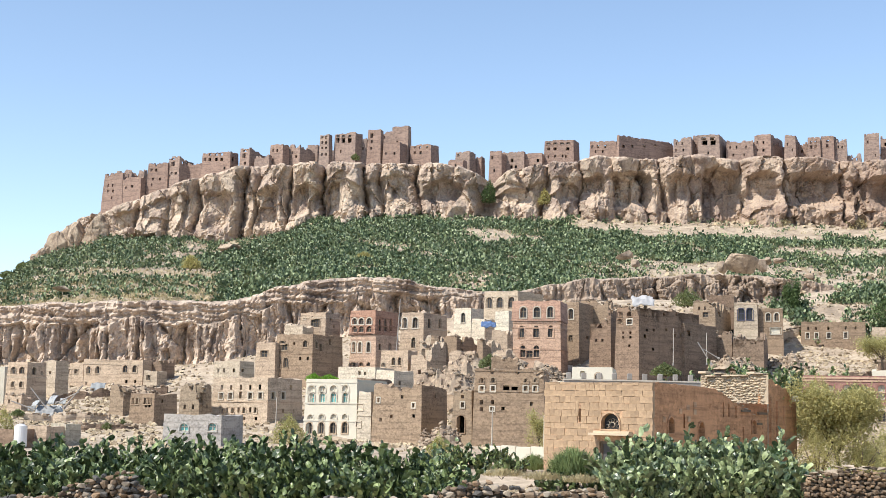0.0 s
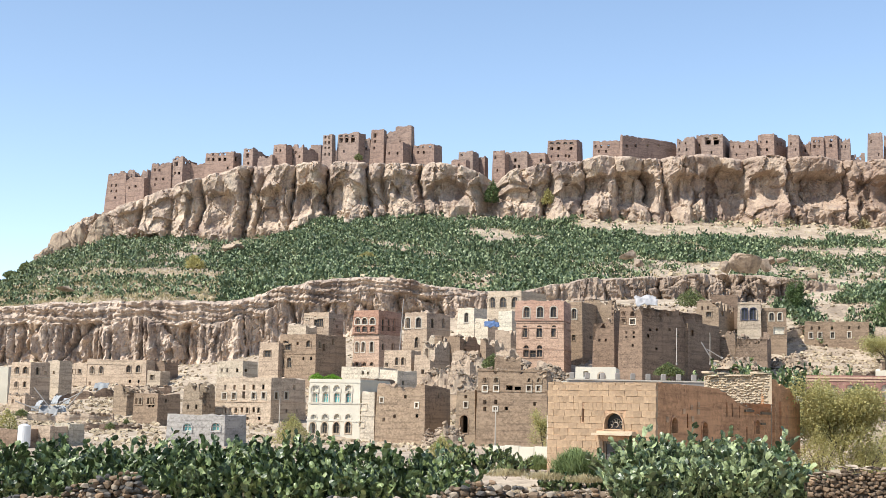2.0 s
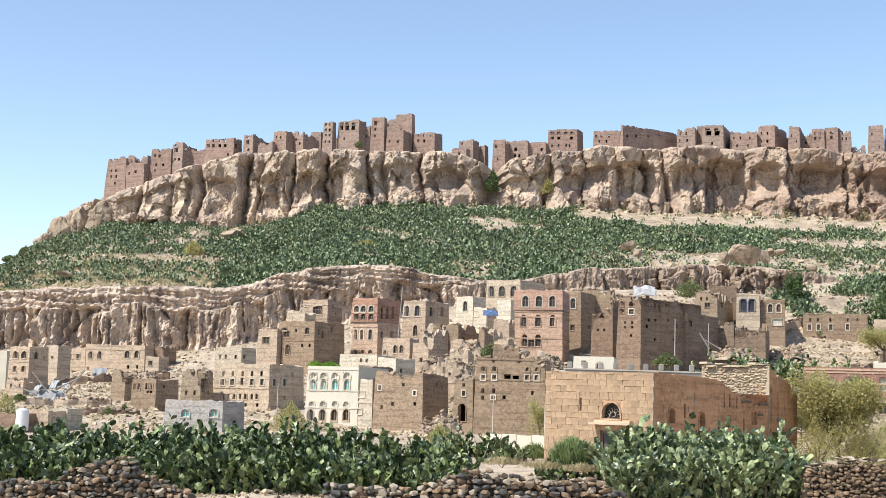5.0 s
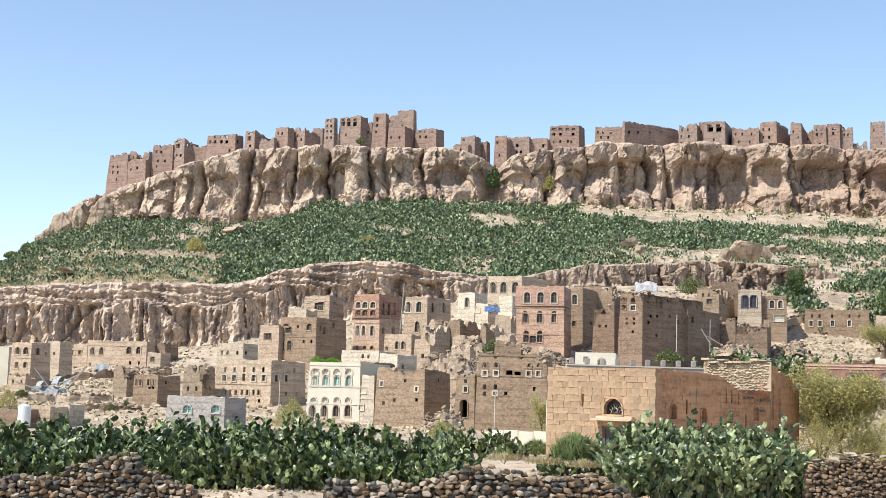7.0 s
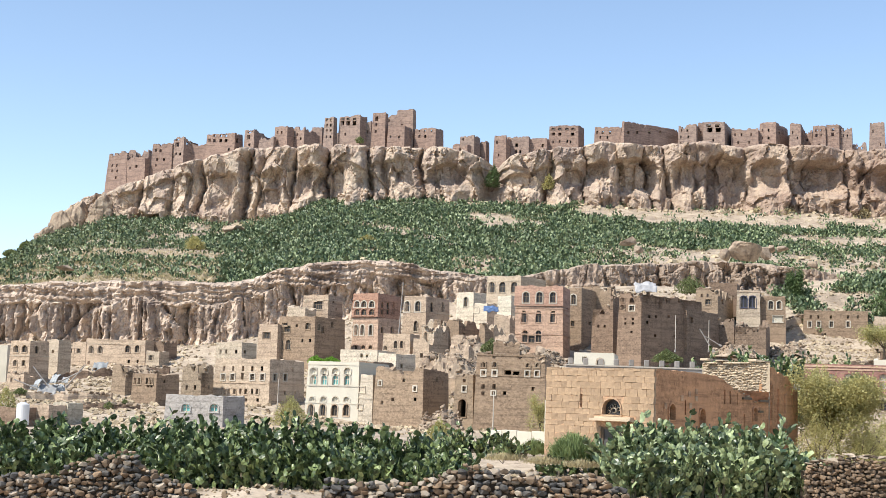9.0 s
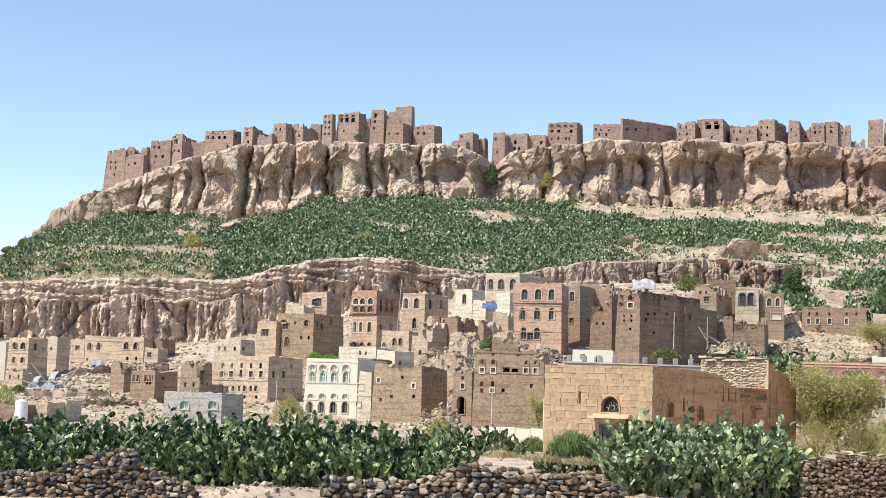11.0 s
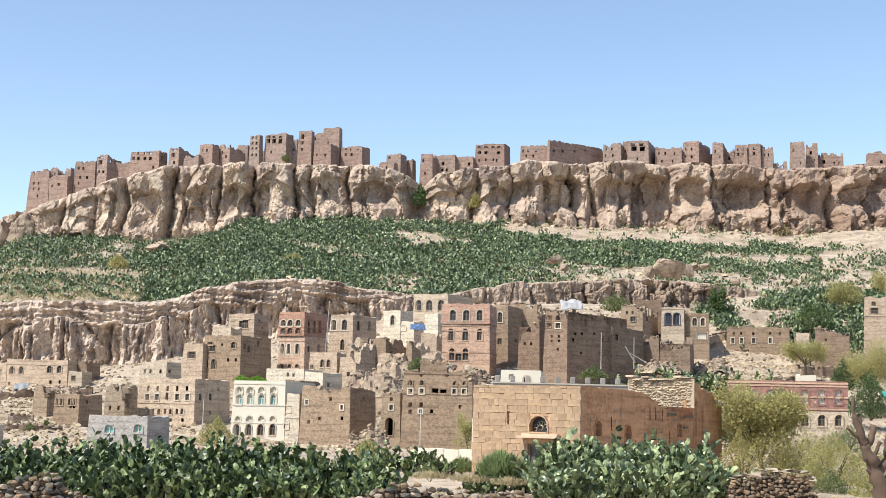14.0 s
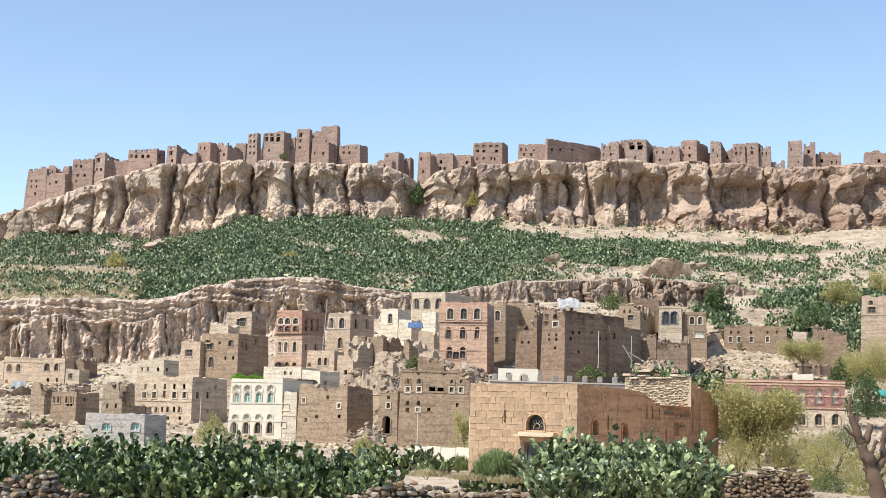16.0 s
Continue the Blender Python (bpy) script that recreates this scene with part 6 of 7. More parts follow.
rubble_heap(-1.47, 163.00, 6.02, 1.99, 1.59, 2.25, 7)
rubble_heap(4.30, 126.00, 2.66, 1.13, 0.90, 1.54, 8)
rubble_heap(34.96, 165.00, 8.32, 2.95, 2.36, 1.61, 9)
rubble_heap(-36.13, 168.00, 3.97, 2.73, 2.19, 0.96, 11)
boulder(48.0, 217.00, 26.75, 4.3, 4.0, 3.5, 8, cuts_n=4)
boulder(44.2, 217.00, 25.7, 2.13, 1.91, 2.04, 2)
boulder(50.88, 219.00, 26.59, 2.31, 2.08, 2.46, 3)
boulder(33.50, 250.00, 31.24, 2.64, 2.38, 2.10, 4)
boulder(34.66, 245.00, 29.50, 2.19, 1.97, 1.60, 5)
boulder(-63.89, 235.00, 21.76, 3.44, 3.10, 0.99, 6)
boulder(55.31, 225.00, 28.03, 2.74, 2.47, 0.95, 7)
boulder(60.66, 226.00, 25.53, 2.39, 2.15, 1.27, 10)
boulder(-49.12, 320.00, 39.43, 6.50, 5.85, 2.09, 11)
boulder(10.35, 140.00, 6.64, 2.05, 1.84, 1.44, 12)
boulder(8.47, 142.00, 6.94, 1.73, 1.56, 1.33, 13)
boulder(52.04, 219.00, 27.26, 1.60, 1.44, 1.43, 17)
boulder(-100.83, 354.00, 40.54, 4.32, 3.89, 4.75, 41, "blocky weathered crag at the end of the cliff", 2)
boulder(-97.75, 354.00, 42.10, 5.76, 5.18, 7.28, 42, "blocky weathered crag at the end of the cliff", 2)
boulder(-93.10, 354.00, 44.31, 4.89, 4.40, 8.55, 43, "blocky weathered crag at the end of the cliff", 2)
boulder(-88.85, 354.00, 45.92, 6.62, 5.96, 9.18, 44, "blocky weathered crag at the end of the cliff", 2)
boulder(-103.07, 354.00, 39.29, 2.88, 2.59, 2.53, 45, "blocky weathered crag at the end of the cliff", 2)
boulder(-95.49, 354.00, 43.06, 3.74, 3.37, 7.91, 46, "blocky weathered crag at the end of the cliff", 2)


def low_wall():
    ob = thing("low_wall", pose(3.34, 93.00, -0.67, 0, 0, -38.7), "low whitewashed channel wall along the field", "wall")
    for i in range(4):
        bm = bmesh.new()
        box(bm, i * 1.199, (i + 1) * 1.199 - 0.02, 0, 0.3, -0.5, 0.42 + 0.05 * (i % 2))
        bmesh.ops.bevel(bm, geom=list(bm.edges), offset=0.03, segments=1, affect="EDGES")
        part("wall_segment", bm, M_WHITE, ob)


low_wall()


def terrace_wall(label, x0, y0, x1, y1, h, seed):
    ob = thing("terrace_wall", pose(0, 0, 0), label, "wall", "terrace walls of the village")
    r = random.Random(seed)
    n = max(4, int(math.hypot(x1 - x0, y1 - y0) / 0.45))
    bm = bmesh.new()
    rings = []
    for i in range(n + 1):
        k = i / n
        x, y = x0 + (x1 - x0) * k, y0 + (y1 - y0) * k + 0.6 * noise.noise((k * 5, seed, 0))
        z = ground_z(x, y)
        top = z + h * (0.75 + 0.5 * noise.noise((k * n * 0.35, seed, 2))) + r.uniform(-0.08, 0.08)
        j = r.uniform(-0.08, 0.08)
        rings.append([bm.verts.new(p) for p in ((x, y - 0.15 + j, z - 1.2), (x, y + j, z + h * 0.3), (x, y + 0.12 + j, top), (x, y + 0.7, top), (x, y + 0.9, z - 1.2))])
    for a, b in zip(rings, rings[1:]):
        for q in range(4):
            bm.faces.new((a[q], b[q], b[q + 1], a[q + 1]))
    for ring in (rings[0], rings[-1]):
        bm.faces.new(ring)
    bmesh.ops.recalc_face_normals(bm, faces=bm.faces)
    part("wall", bm, M_BROWN if seed % 2 else M_TAN, ob)
    for i in range(n):
        k = r.random()
        x, y = x0 + (x1 - x0) * k, y0 + (y1 - y0) * k
        s = r.uniform(0.25, 0.55)
        child("coping_stone", FALLEN[r.randrange(15)], ob, Matrix.Translation((x, y + 0.3, ground_z(x, y) + h * 0.85)) @ pose(0, 0, 0, r.uniform(-20, 20), 0, r.uniform(0, 360)) @ Matrix.Diagonal((s * 1.3, s, s * 0.8, 1)))



terrace_wall("rough stone terrace wall on the village slope", -46.3, 168.0, -33.2, 172.0, 1.2, 1)
terrace_wall("rough stone terrace wall on the village slope", -41.7, 140.0, -33.4, 143.0, 0.9, 2)
terrace_wall("rough stone terrace wall on the village slope", -33.5, 126.0, -27.3, 128.0, 0.7, 3)
terrace_wall("rough stone terrace wall on the village slope", -2.2, 150.0, 4.6, 156.0, 1.6, 4)
terrace_wall("rough stone terrace wall on the village slope", 5.7, 136.0, 12.7, 140.0, 1.2, 5)
terrace_wall("rough stone terrace wall on the village slope", 40.9, 176.0, 46.8, 178.0, 1.3, 6)
terrace_wall("rough stone terrace wall on the village slope", 40.4, 160.0, 52.1, 164.0, 1.5, 7)
terrace_wall("rough stone terrace wall on the village slope", 31.2, 150.0, 39.6, 152.0, 1.3, 8)
terrace_wall("rough stone terrace wall on the village slope", 39.2, 148.0, 51.3, 150.0, 1.2, 9)
terrace_wall("rough stone terrace wall on the village slope", -13.2, 150.0, -4.5, 146.0, 1.2, 10)
terrace_wall("rough stone terrace wall on the village slope", 54.0, 170.0, 65.9, 176.0, 1.6, 11)
terrace_wall("rough stone terrace wall on the village slope", 47.7, 192.0, 55.1, 196.0, 1.5, 12)
terrace_wall("rough stone terrace wall on the village slope", 0.2, 165.0, 8.5, 170.0, 1.4, 13)


# plants
PAD = leafy("cactus_pad", (0.022, 0.046, 0.014), (0.26, 0.325, 0.135), 0.42, 0.6, 0.0, 1.7)
# brighter copy of the pad: sun on the clump's front put into the colour
PAD_SUNLIT = leafy("sunlit_cactus_pad", (0.028, 0.056, 0.018), (0.44, 0.51, 0.27), 0.42, 0.7, 0.0, 1.6)
# far pads coloured lighter, distance haze included in the colour
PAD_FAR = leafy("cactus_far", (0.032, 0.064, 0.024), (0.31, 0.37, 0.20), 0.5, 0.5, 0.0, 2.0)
FINE = leafy("fine_leaf", (0.19, 0.25, 0.105), (0.33, 0.40, 0.19), 0.7, 0.2, 0.3)
STEM = plain("cactus_stem", (0.20, 0.17, 0.11), 0.9, 0.3, 4, 0.5)
OLIVE = leafy("olive_leaf", (0.36, 0.33, 0.14), (0.60, 0.54, 0.27), 0.7, 0.2, 0.45)
YELLOW = leafy("yellow_leaf", (0.35, 0.335, 0.14), (0.54, 0.495, 0.25), 0.7, 0.2, 0.4)
GREEN = leafy("fresh_leaf", (0.05, 0.085, 0.03), (0.13, 0.185, 0.07), 0.6, 0.3)
SAGE = leafy("sage_leaf", (0.13, 0.16, 0.07), (0.26, 0.29, 0.14), 0.7, 0.2, 0.35)
VINE = leafy("vine_leaf", (0.13, 0.28, 0.03), (0.24, 0.42, 0.06), 0.6, 0.3, 0.35)
DRY = leafy("dry_grass", (0.36, 0.30, 0.18), (0.50, 0.43, 0.28), 0.9, 0.1)
BARK = plain("grey_bark", (0.16, 0.12, 0.085), 0.95, 0.35, 3, 0.7)
DEADWOOD = plain("dead_wood", (0.16, 0.105, 0.072), 0.95, 0.45, 5, 1.0)

RIM = [(0.0, 0.0), (0.20, 0.14), (0.40, 0.46), (0.42, 0.80), (0.18, 1.0), (-0.12, 0.98), (-0.36, 0.78), (-0.42, 0.50), (-0.24, 0.18)]
PAD_V = np.array([(x * 0.74, 0.26 * (z - 0.45) ** 2 + 0.10 * math.sin(x * 6), z) for x, z in RIM] + [(0, -0.05, 0.55), (0, 0.015, 0.55)])
PAD_F = [(i, (i + 1) % 9, 9) for i in range(9)] + [((i + 1) % 9, i, 10) for i in range(9)]
FAR_V = np.array([(0, 0, 0), (0.36, 0.03, 0.45), (0.18, 0.0, 0.95), (-0.18, 0.0, 0.95), (-0.36, 0.03, 0.45), (0, -0.06, 0.5)])
FAR_F = [(0, 1, 5), (1, 2, 5), (2, 3, 5), (3, 4, 5), (4, 0, 5)]
LEAF_V = np.array([(0, 0, 0), (0.28, 0.05, 0.5), (0, 0, 1.0), (-0.28, 0.05, 0.5)])
LEAF_F = [(0, 1, 2), (0, 2, 3)]
BLADE_V = np.array([(-0.06, 0, 0), (0.06, 0, 0), (0.03, 0.05, 0.6), (0, 0.16, 1.0)])
BLADE_F = [(0, 1, 2), (0, 2, 3)]


def turns(yaw, tilt, roll):
    """Rotation matrices: roll about y, tilt about x, yaw about z; arrays of degrees."""
    y, t, r = np.radians(yaw), np.radians(tilt), np.radians(roll)
    cy, sy, ct, st, cr, sr = np.cos(y), np.sin(y), np.cos(t), np.sin(t), np.cos(r), np.sin(r)
    o, l = np.zeros_like(y), np.ones_like(y)
    rz = np.stack([np.stack([cy, -sy, o], -1), np.stack([sy, cy, o], -1), np.stack([o, o, l], -1)], -2)
    rx = np.stack([np.stack([l, o, o], -1), np.stack([o, ct, -st], -1), np.stack([o, st, ct], -1)], -2)
    ry = np.stack([np.stack([cr, o, sr], -1), np.stack([o, l, o], -1), np.stack([-sr, o, cr], -1)], -2)
    return rz @ rx @ ry


def many(name, tv, tf, rot, size, at, material, smooth=True):
    """One mesh of many copies of a small shape."""
    v = np.einsum("nij,kj->nki", rot, tv) * size[:, None, None] + at[:, None, :]
    n, k = len(at), len(tv)
    f = (np.array(tf)[None] + (np.arange(n) * k)[:, None, None]).reshape(-1)
    me = bpy.data.meshes.new(name)
    me.vertices.add(n * k)
    me.vertices.foreach_set("co", v.reshape(-1).astype(np.float32))
    me.loops.add(len(f))
    me.loops.foreach_set("vertex_index", f.astype(np.int32))
    me.polygons.add(len(f) // 3)
    me.polygons.foreach_set("loop_start", np.arange(0, len(f), 3, dtype=np.int32))
    me.polygons.foreach_set("use_smooth", np.full(len(f) // 3, smooth))
    me.update(calc_edges=True)
    me.materials.append(material)
    return me


PAD_SUNLIT_ME = many("pad", PAD_V, PAD_F, np.eye(3)[None], np.ones(1), np.zeros((1, 3)), PAD_SUNLIT, False)
PAD_ME = many("pad", PAD_V, PAD_F, np.eye(3)[None], np.ones(1), np.zeros((1, 3)), PAD, False)


def limb(bm, points, radii, sides=6):
    """A tapered bent tube through the points."""
    rings = []
    for i, (p, r) in enumerate(zip(points, radii)):
        d = (points[min(i + 1, len(points) - 1)] - points[max(i - 1, 0)]).normalized()
        a = d.orthogonal().normalized()
        b = d.cross(a)
        rings.append([bm.verts.new(p + (a * math.cos(k * 2 * math.pi / sides) + b * math.sin(k * 2 * math.pi / sides)) * r) for k in range(sides)])
    for r0, r1 in zip(rings, rings[1:]):
        best = min(range(sides), key=lambda s: sum((r0[k].co - r1[(k + s) % sides].co).length for k in range(sides)))
        for k in range(sides):
            bm.faces.new((r0[k], r0[(k + 1) % sides], r1[(k + 1 + best) % sides], r1[(k + best) % sides]))
    bm.faces.new(rings[-1])


def prickly_pear(x, y, z, height, radius, chains, seed, single=46, label="dense dark green prickly pear with broad flat pads", pad=0.31, pale=False):
    ob = thing("prickly_pear", pose(x, y, z), label, "cactus", "prickly pears of the field")
    r = random.Random(seed)
    pads = []
    stems = bmesh.new()
    for c in range(chains):
        a, q = r.uniform(0, 2 * math.pi), math.sqrt(r.random())
        p = Vector((math.cos(a) * q * radius * 0.75, math.sin(a) * q * radius * 0.6, -0.05))
        reach = height * (1 - 0.55 * q * q) * r.uniform(0.72, 1.02)
        d = Vector((math.cos(a) * q * 0.45, math.sin(a) * q * 0.45, 1)).normalized()
        if c % 7 == 0:
            limb(stems, [p + Vector((0, 0, -0.2)), p + d * 0.3, p + d * min(0.9, reach * 0.5)], [0.09, 0.08, 0.05])
        yaw = r.uniform(0, 360)
        while p.z < reach - pad * 0.6 and len(pads) < 2000:
            s = pad * r.uniform(0.65, 1.3)
            d = (d + Vector((r.gauss(0, 0.42), r.gauss(0, 0.42), 0.22))).normalized()
            yaw += r.gauss(0, 50)
            rest = Vector((0, 0, 1)).rotation_difference(d).to_matrix() @ Euler((0, 0, math.radians(yaw))).to_matrix()
            pads.append((rest, s, p.copy()))
            for k in range(r.choice((1, 1, 2, 2))):
                side = (d + Vector((r.gauss(0, 0.8), r.gauss(0, 0.8), -0.05))).normalized()
                m2 = Vector((0, 0, 1)).rotation_difference(side).to_matrix() @ Euler((0, 0, r.uniform(0, 6.3))).to_matrix()
                pads.append((m2, s * r.uniform(0.6, 1.0), p + d * s * r.uniform(0.55, 0.95)))
            p = p + d * s * 0.92
    tagged(part("stem", stems, STEM, ob, smooth=True), kind="stuff")
    pads.sort(key=lambda k: k[2].y - 0.5 * k[2].z)
    for m, s, p in pads[:single]:
        child("pad", PAD_SUNLIT_ME if pale else PAD_ME, ob, Matrix.Translation(p) @ m.to_4x4() @ Matrix.Scale(s, 4))
    rest = pads[single:]
    if rest:
        me = many("pads", PAD_V, PAD_F, np.array([m for m, s, p in rest]), np.array([s for m, s, p in rest]), np.array([p for m, s, p in rest]), PAD_SUNLIT if pale else PAD, False)
        tagged(child("foliage", me, ob), kind="stuff")
    return ob


# the hedge along the field wall
TOP_AT = [-17, -15.5, -14.5, -13.4, -12.3, -11.4, -10.3, -9.0, -7.7, -6.6, -5.1, -3.8, -2.5, -1.2, -0.1, 0.6, 1.5, 2.0]
TOP_OF = [0.4, 0.5, 0.8, 0.75, 0.3, 0.6, 0.9, 0.6, 1.1, 0.8, 1.0, 0.9, 0.7, 0.45, 0.4, -0.2, 0.15, -0.3]
rh = random.Random(21)
hx, k = -17.6, 0
while hx < 1.9:
    back = 54.2 + rh.uniform(-0.3, 0.5)
    top = float(np.interp(hx, TOP_AT, TOP_OF))
    z = ground_z(hx, back)
    prickly_pear(hx, back, z, top - z, 1.15, 60, 100 + k)
    front = 51.6 + rh.uniform(-0.5, 0.4)
    z = ground_z(hx + 0.5, front)
    prickly_pear(hx + 0.5, front, z, (top - z) * rh.uniform(0.55, 0.75), 1.1, 46, 200 + k, 60)
    hx += 1.22
    k += 1
CL_AT, CL_OF = [7.1, 7.7, 8.7, 9.8, 11.2, 12.1, 13.3, 14.0, 14.9, 15.6], [-0.3, 0.9, 1.3, 1.3, 1.35, 1.6, 1.2, 0.7, 0.0, -1.0]
for i in range(8):
    x = 7.9 + i * 0.98
    top = float(np.interp(x, CL_AT, CL_OF))
    z = ground_z(x, 57.2)
    prickly_pear(x, 57.4, z, top - z, 1.05, 64, 300 + i, 50, "tall prickly pear before the building, pads coloured pale as if sunlit", 0.36, True)
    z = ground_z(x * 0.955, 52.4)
    prickly_pear((x + 0.2) * 0.955, 52.5, z, (top - z) * 0.70, 1.05, 58, 340 + i, 60, "tall prickly pear before the building, pads coloured pale as if sunlit", 0.36, True)
for i, (x, y, hh) in enumerate(((1.3, 75, 1.5), (2.3, 75, 1.4), (3.2, 74, 1.5), (3.9, 70, 0.9), (0.4, 72, 1.3), (4.9, 60, 0.9), (5.6, 60.5, 1.0), (7.0, 60.5, 1.0))):
    prickly_pear(x, y, ground_z(x, y), hh, 0.7, 22, 400 + i, 30, "low prickly pear on the open field")

for i, (x, hh) in enumerate(((29.6, 1.5), (31.2, 2.2), (32.6, 1.7), (33.9, 2.4), (35.2, 1.9), (36.4, 2.3), (37.8, 1.8), (25.2, 2.4))):
    prickly_pear(x, 138.0, ground_z(x, 138.0) - 0.1, max(hh, 6.6 + hh * 0.7 - ground_z(x, 138.0)), 1.3, 34, 440 + i, 12, "dark green prickly pear on the terrace behind the building", 0.5)


# cactus scrub on the slopes
def scrub(name, label, n, inside, x0, x1, y0, y1, seed, pads=12, size=0.5, tall=1.0, material=PAD_FAR, tv=FAR_V, tf=FAR_F):
    rng = np.random.default_rng(seed)
    at, big = [], []
    while len(at) < n:
        x, y = rng.uniform(x0, x1), rng.uniform(y0, y1)
        if rng.random() < inside(x, y):
            at.append((x, y, ground_z(x, y)))
            big.append(rng.uniform(0.7, 1.3))
    at, big = np.repeat(np.array(at), pads, 0), np.repeat(np.array(big), pads)
    m = len(at)
    a, q = rng.uniform(0, 2 * np.pi, m), np.sqrt(rng.random(m))
    at = at + np.stack([np.cos(a) * q * 0.9 * big, np.sin(a) * q * 0.9 * big, (1 - 0.6 * q * q) * rng.random(m) * tall * big], -1)
    rot = turns(rng.uniform(0, 360, m), rng.normal(0, 32, m), rng.normal(0, 32, m))
    ob = new(name, many(name, tv, tf, rot, size * big * rng.uniform(0.7, 1.2, m), at, material, False))
    return tagged(ob, label, "cactus" if "cactus" in name else "grass", kind="stuff")


def slope_s(x, y):
    return (y - low_y(x) - 7) / (up_y(x) - low_y(x) - 7)


def green_share(x, y):
    s = slope_s(x, y)
    b = x / y
    if s < 0.0 or s > 1.0:
        return 0.0
    k = 0.9 if rough_at(x, y, 0.06, 20) > -0.30 else 0.08
    n = rough_at(x, y, 0.045, 30) * 0.12
    if b > 0.10:
        k *= 0.03 if s > 0.74 + n else (1.0 if s > 0.30 + n else 0.30)
        if 0.15 < b < 0.21 and s < 0.24 + n:
            k *= 0.1
        if b > 0.24 and s < 0.62 + n * 2:
            k *= 0.45
        if b > 0.33:
            k *= 0.4
    elif b > 0.02 and s > 0.93 + n:
        k *= 0.05
    elif b < -0.16:
        k *= 0.20 if s < 0.52 + n * 2.5 else 0.50
        if b < -0.19 and s < 0.12:
            k *= 0.1
    if -0.09 < b < 0.02 and s < 0.10 + n:
        k *= 0.15
    if -0.16 < b < -0.12 and s > 0.86 + n:
        k *= 0.15
    return k


scrub("cactus_scrub", "dense dark green prickly pear scrub covering the slope", 15000, green_share, -128, 132, 212, 372, 7, 12, 0.55, 1.0)
scrub("dry_grass", "tufts of dry yellow grass between the cacti", 5200, lambda x, y: 0.0 if not 0 < slope_s(x, y) < 0.9 else (1.0 if x / y < -0.15 and slope_s(x, y) < 0.5 else 0.12),
      -128, 132, 212, 365, 8, 10, 0.7, 0.3, DRY, BLADE_V, BLADE_F)
PATCHES = [(66, 196, 6), (73, 197, 9), (80, 203, 10), (86, 198, 7), (52, 198, 2.6), (51, 203, 3.0), (53, 192, 2.2), (38.5, 138, 6.5), (33, 140, 4), (28, 140, 3), (46, 150, 5), (72, 212, 8), (64, 208, 5), (30, 132, 3)]


def patch_share(x, y):
    return max(max(0.0, 1.1 - math.hypot((x - px) / 1.4, y - py) / pr) for px, py, pr in PATCHES)


scrub("cactus_scrub", "patches of prickly pear between the terraces", 2300, patch_share, 20, 105, 125, 228, 9, 14, 0.5, 1.4)


# loose stones and rubble
def rubble(name, label, n, inside, x0, x1, y0, y1, seed, lo, hi, material):
    rng = np.random.default_rng(seed)
    at = []
    while len(at) < n:
        x, y = rng.uniform(x0, x1), rng.uniform(y0, y1)
        if rng.random() < inside(x, y):
            at.append((x, y, ground_z(x, y) + 0.02))
    at = np.array(at)
    tv = np.array([(-0.5, -0.4, -0.3), (0.45, -0.5, -0.3), (0.5, 0.4, -0.3), (-0.4, 0.5, -0.3), (-0.35, -0.3, 0.28), (0.3, -0.38, 0.36), (0.36, 0.3, 0.22), (-0.3, 0.36, 0.33)])
    tf = [(0, 1, 5), (0, 5, 4), (1, 2, 6), (1, 6, 5), (2, 3, 7), (2, 7, 6), (3, 0, 4), (3, 4, 7), (4, 5, 6), (4, 6, 7)]
    m = len(at)
    ob = new(name, many(name, tv, tf, turns(rng.uniform(0, 360, m), rng.normal(0, 22, m), rng.normal(0, 22, m)), lo + (hi - lo) * rng.random(m) ** 3, at, material, False))
    tagged(ob, label, "rubble", kind="stuff")


def heap_share(x, y):
    b = x / y
    k = 0.22
    if -0.03 < b < 0.03 and 128 < y < 185:
        k = 1.0
    if b < -0.2 and 112 < y < 170:
        k = 0.5
    if 0.21 < b < 0.34 and 140 < y < 200:
        k = 0.55
    if 0.04 < b < 0.1 and 120 < y < 150:
        k = 0.5
    return k * (0.3 + max(0, rough_at(x, y, 0.12, 40) + 0.5))


STONY = leafy("broken_stone", (0.17, 0.125, 0.09), (0.56, 0.46, 0.345), 0.95, 0.1)
rubble("rubble", "broken building stone strewn over the village slope", 34000, heap_share, -66, 80, 106, 208, 11, 0.08, 0.6, STONY)
rubble("gravel", "gravel and small stones on the bare field", 5000, lambda x, y: 1.0, -17, 22, 44, 62, 12, 0.05, 0.28, STONY)
rubble("scree", "loose rocks lying below the cliffs", 4000, lambda x, y: 1.0 if abs(slope_s(x, y) - 0.97) < 0.06 else (0.35 if 0 < slope_s(x, y) < 0.3 else 0.04), -115, 130, 214, 350, 13, 0.2, 1.6, STONY)


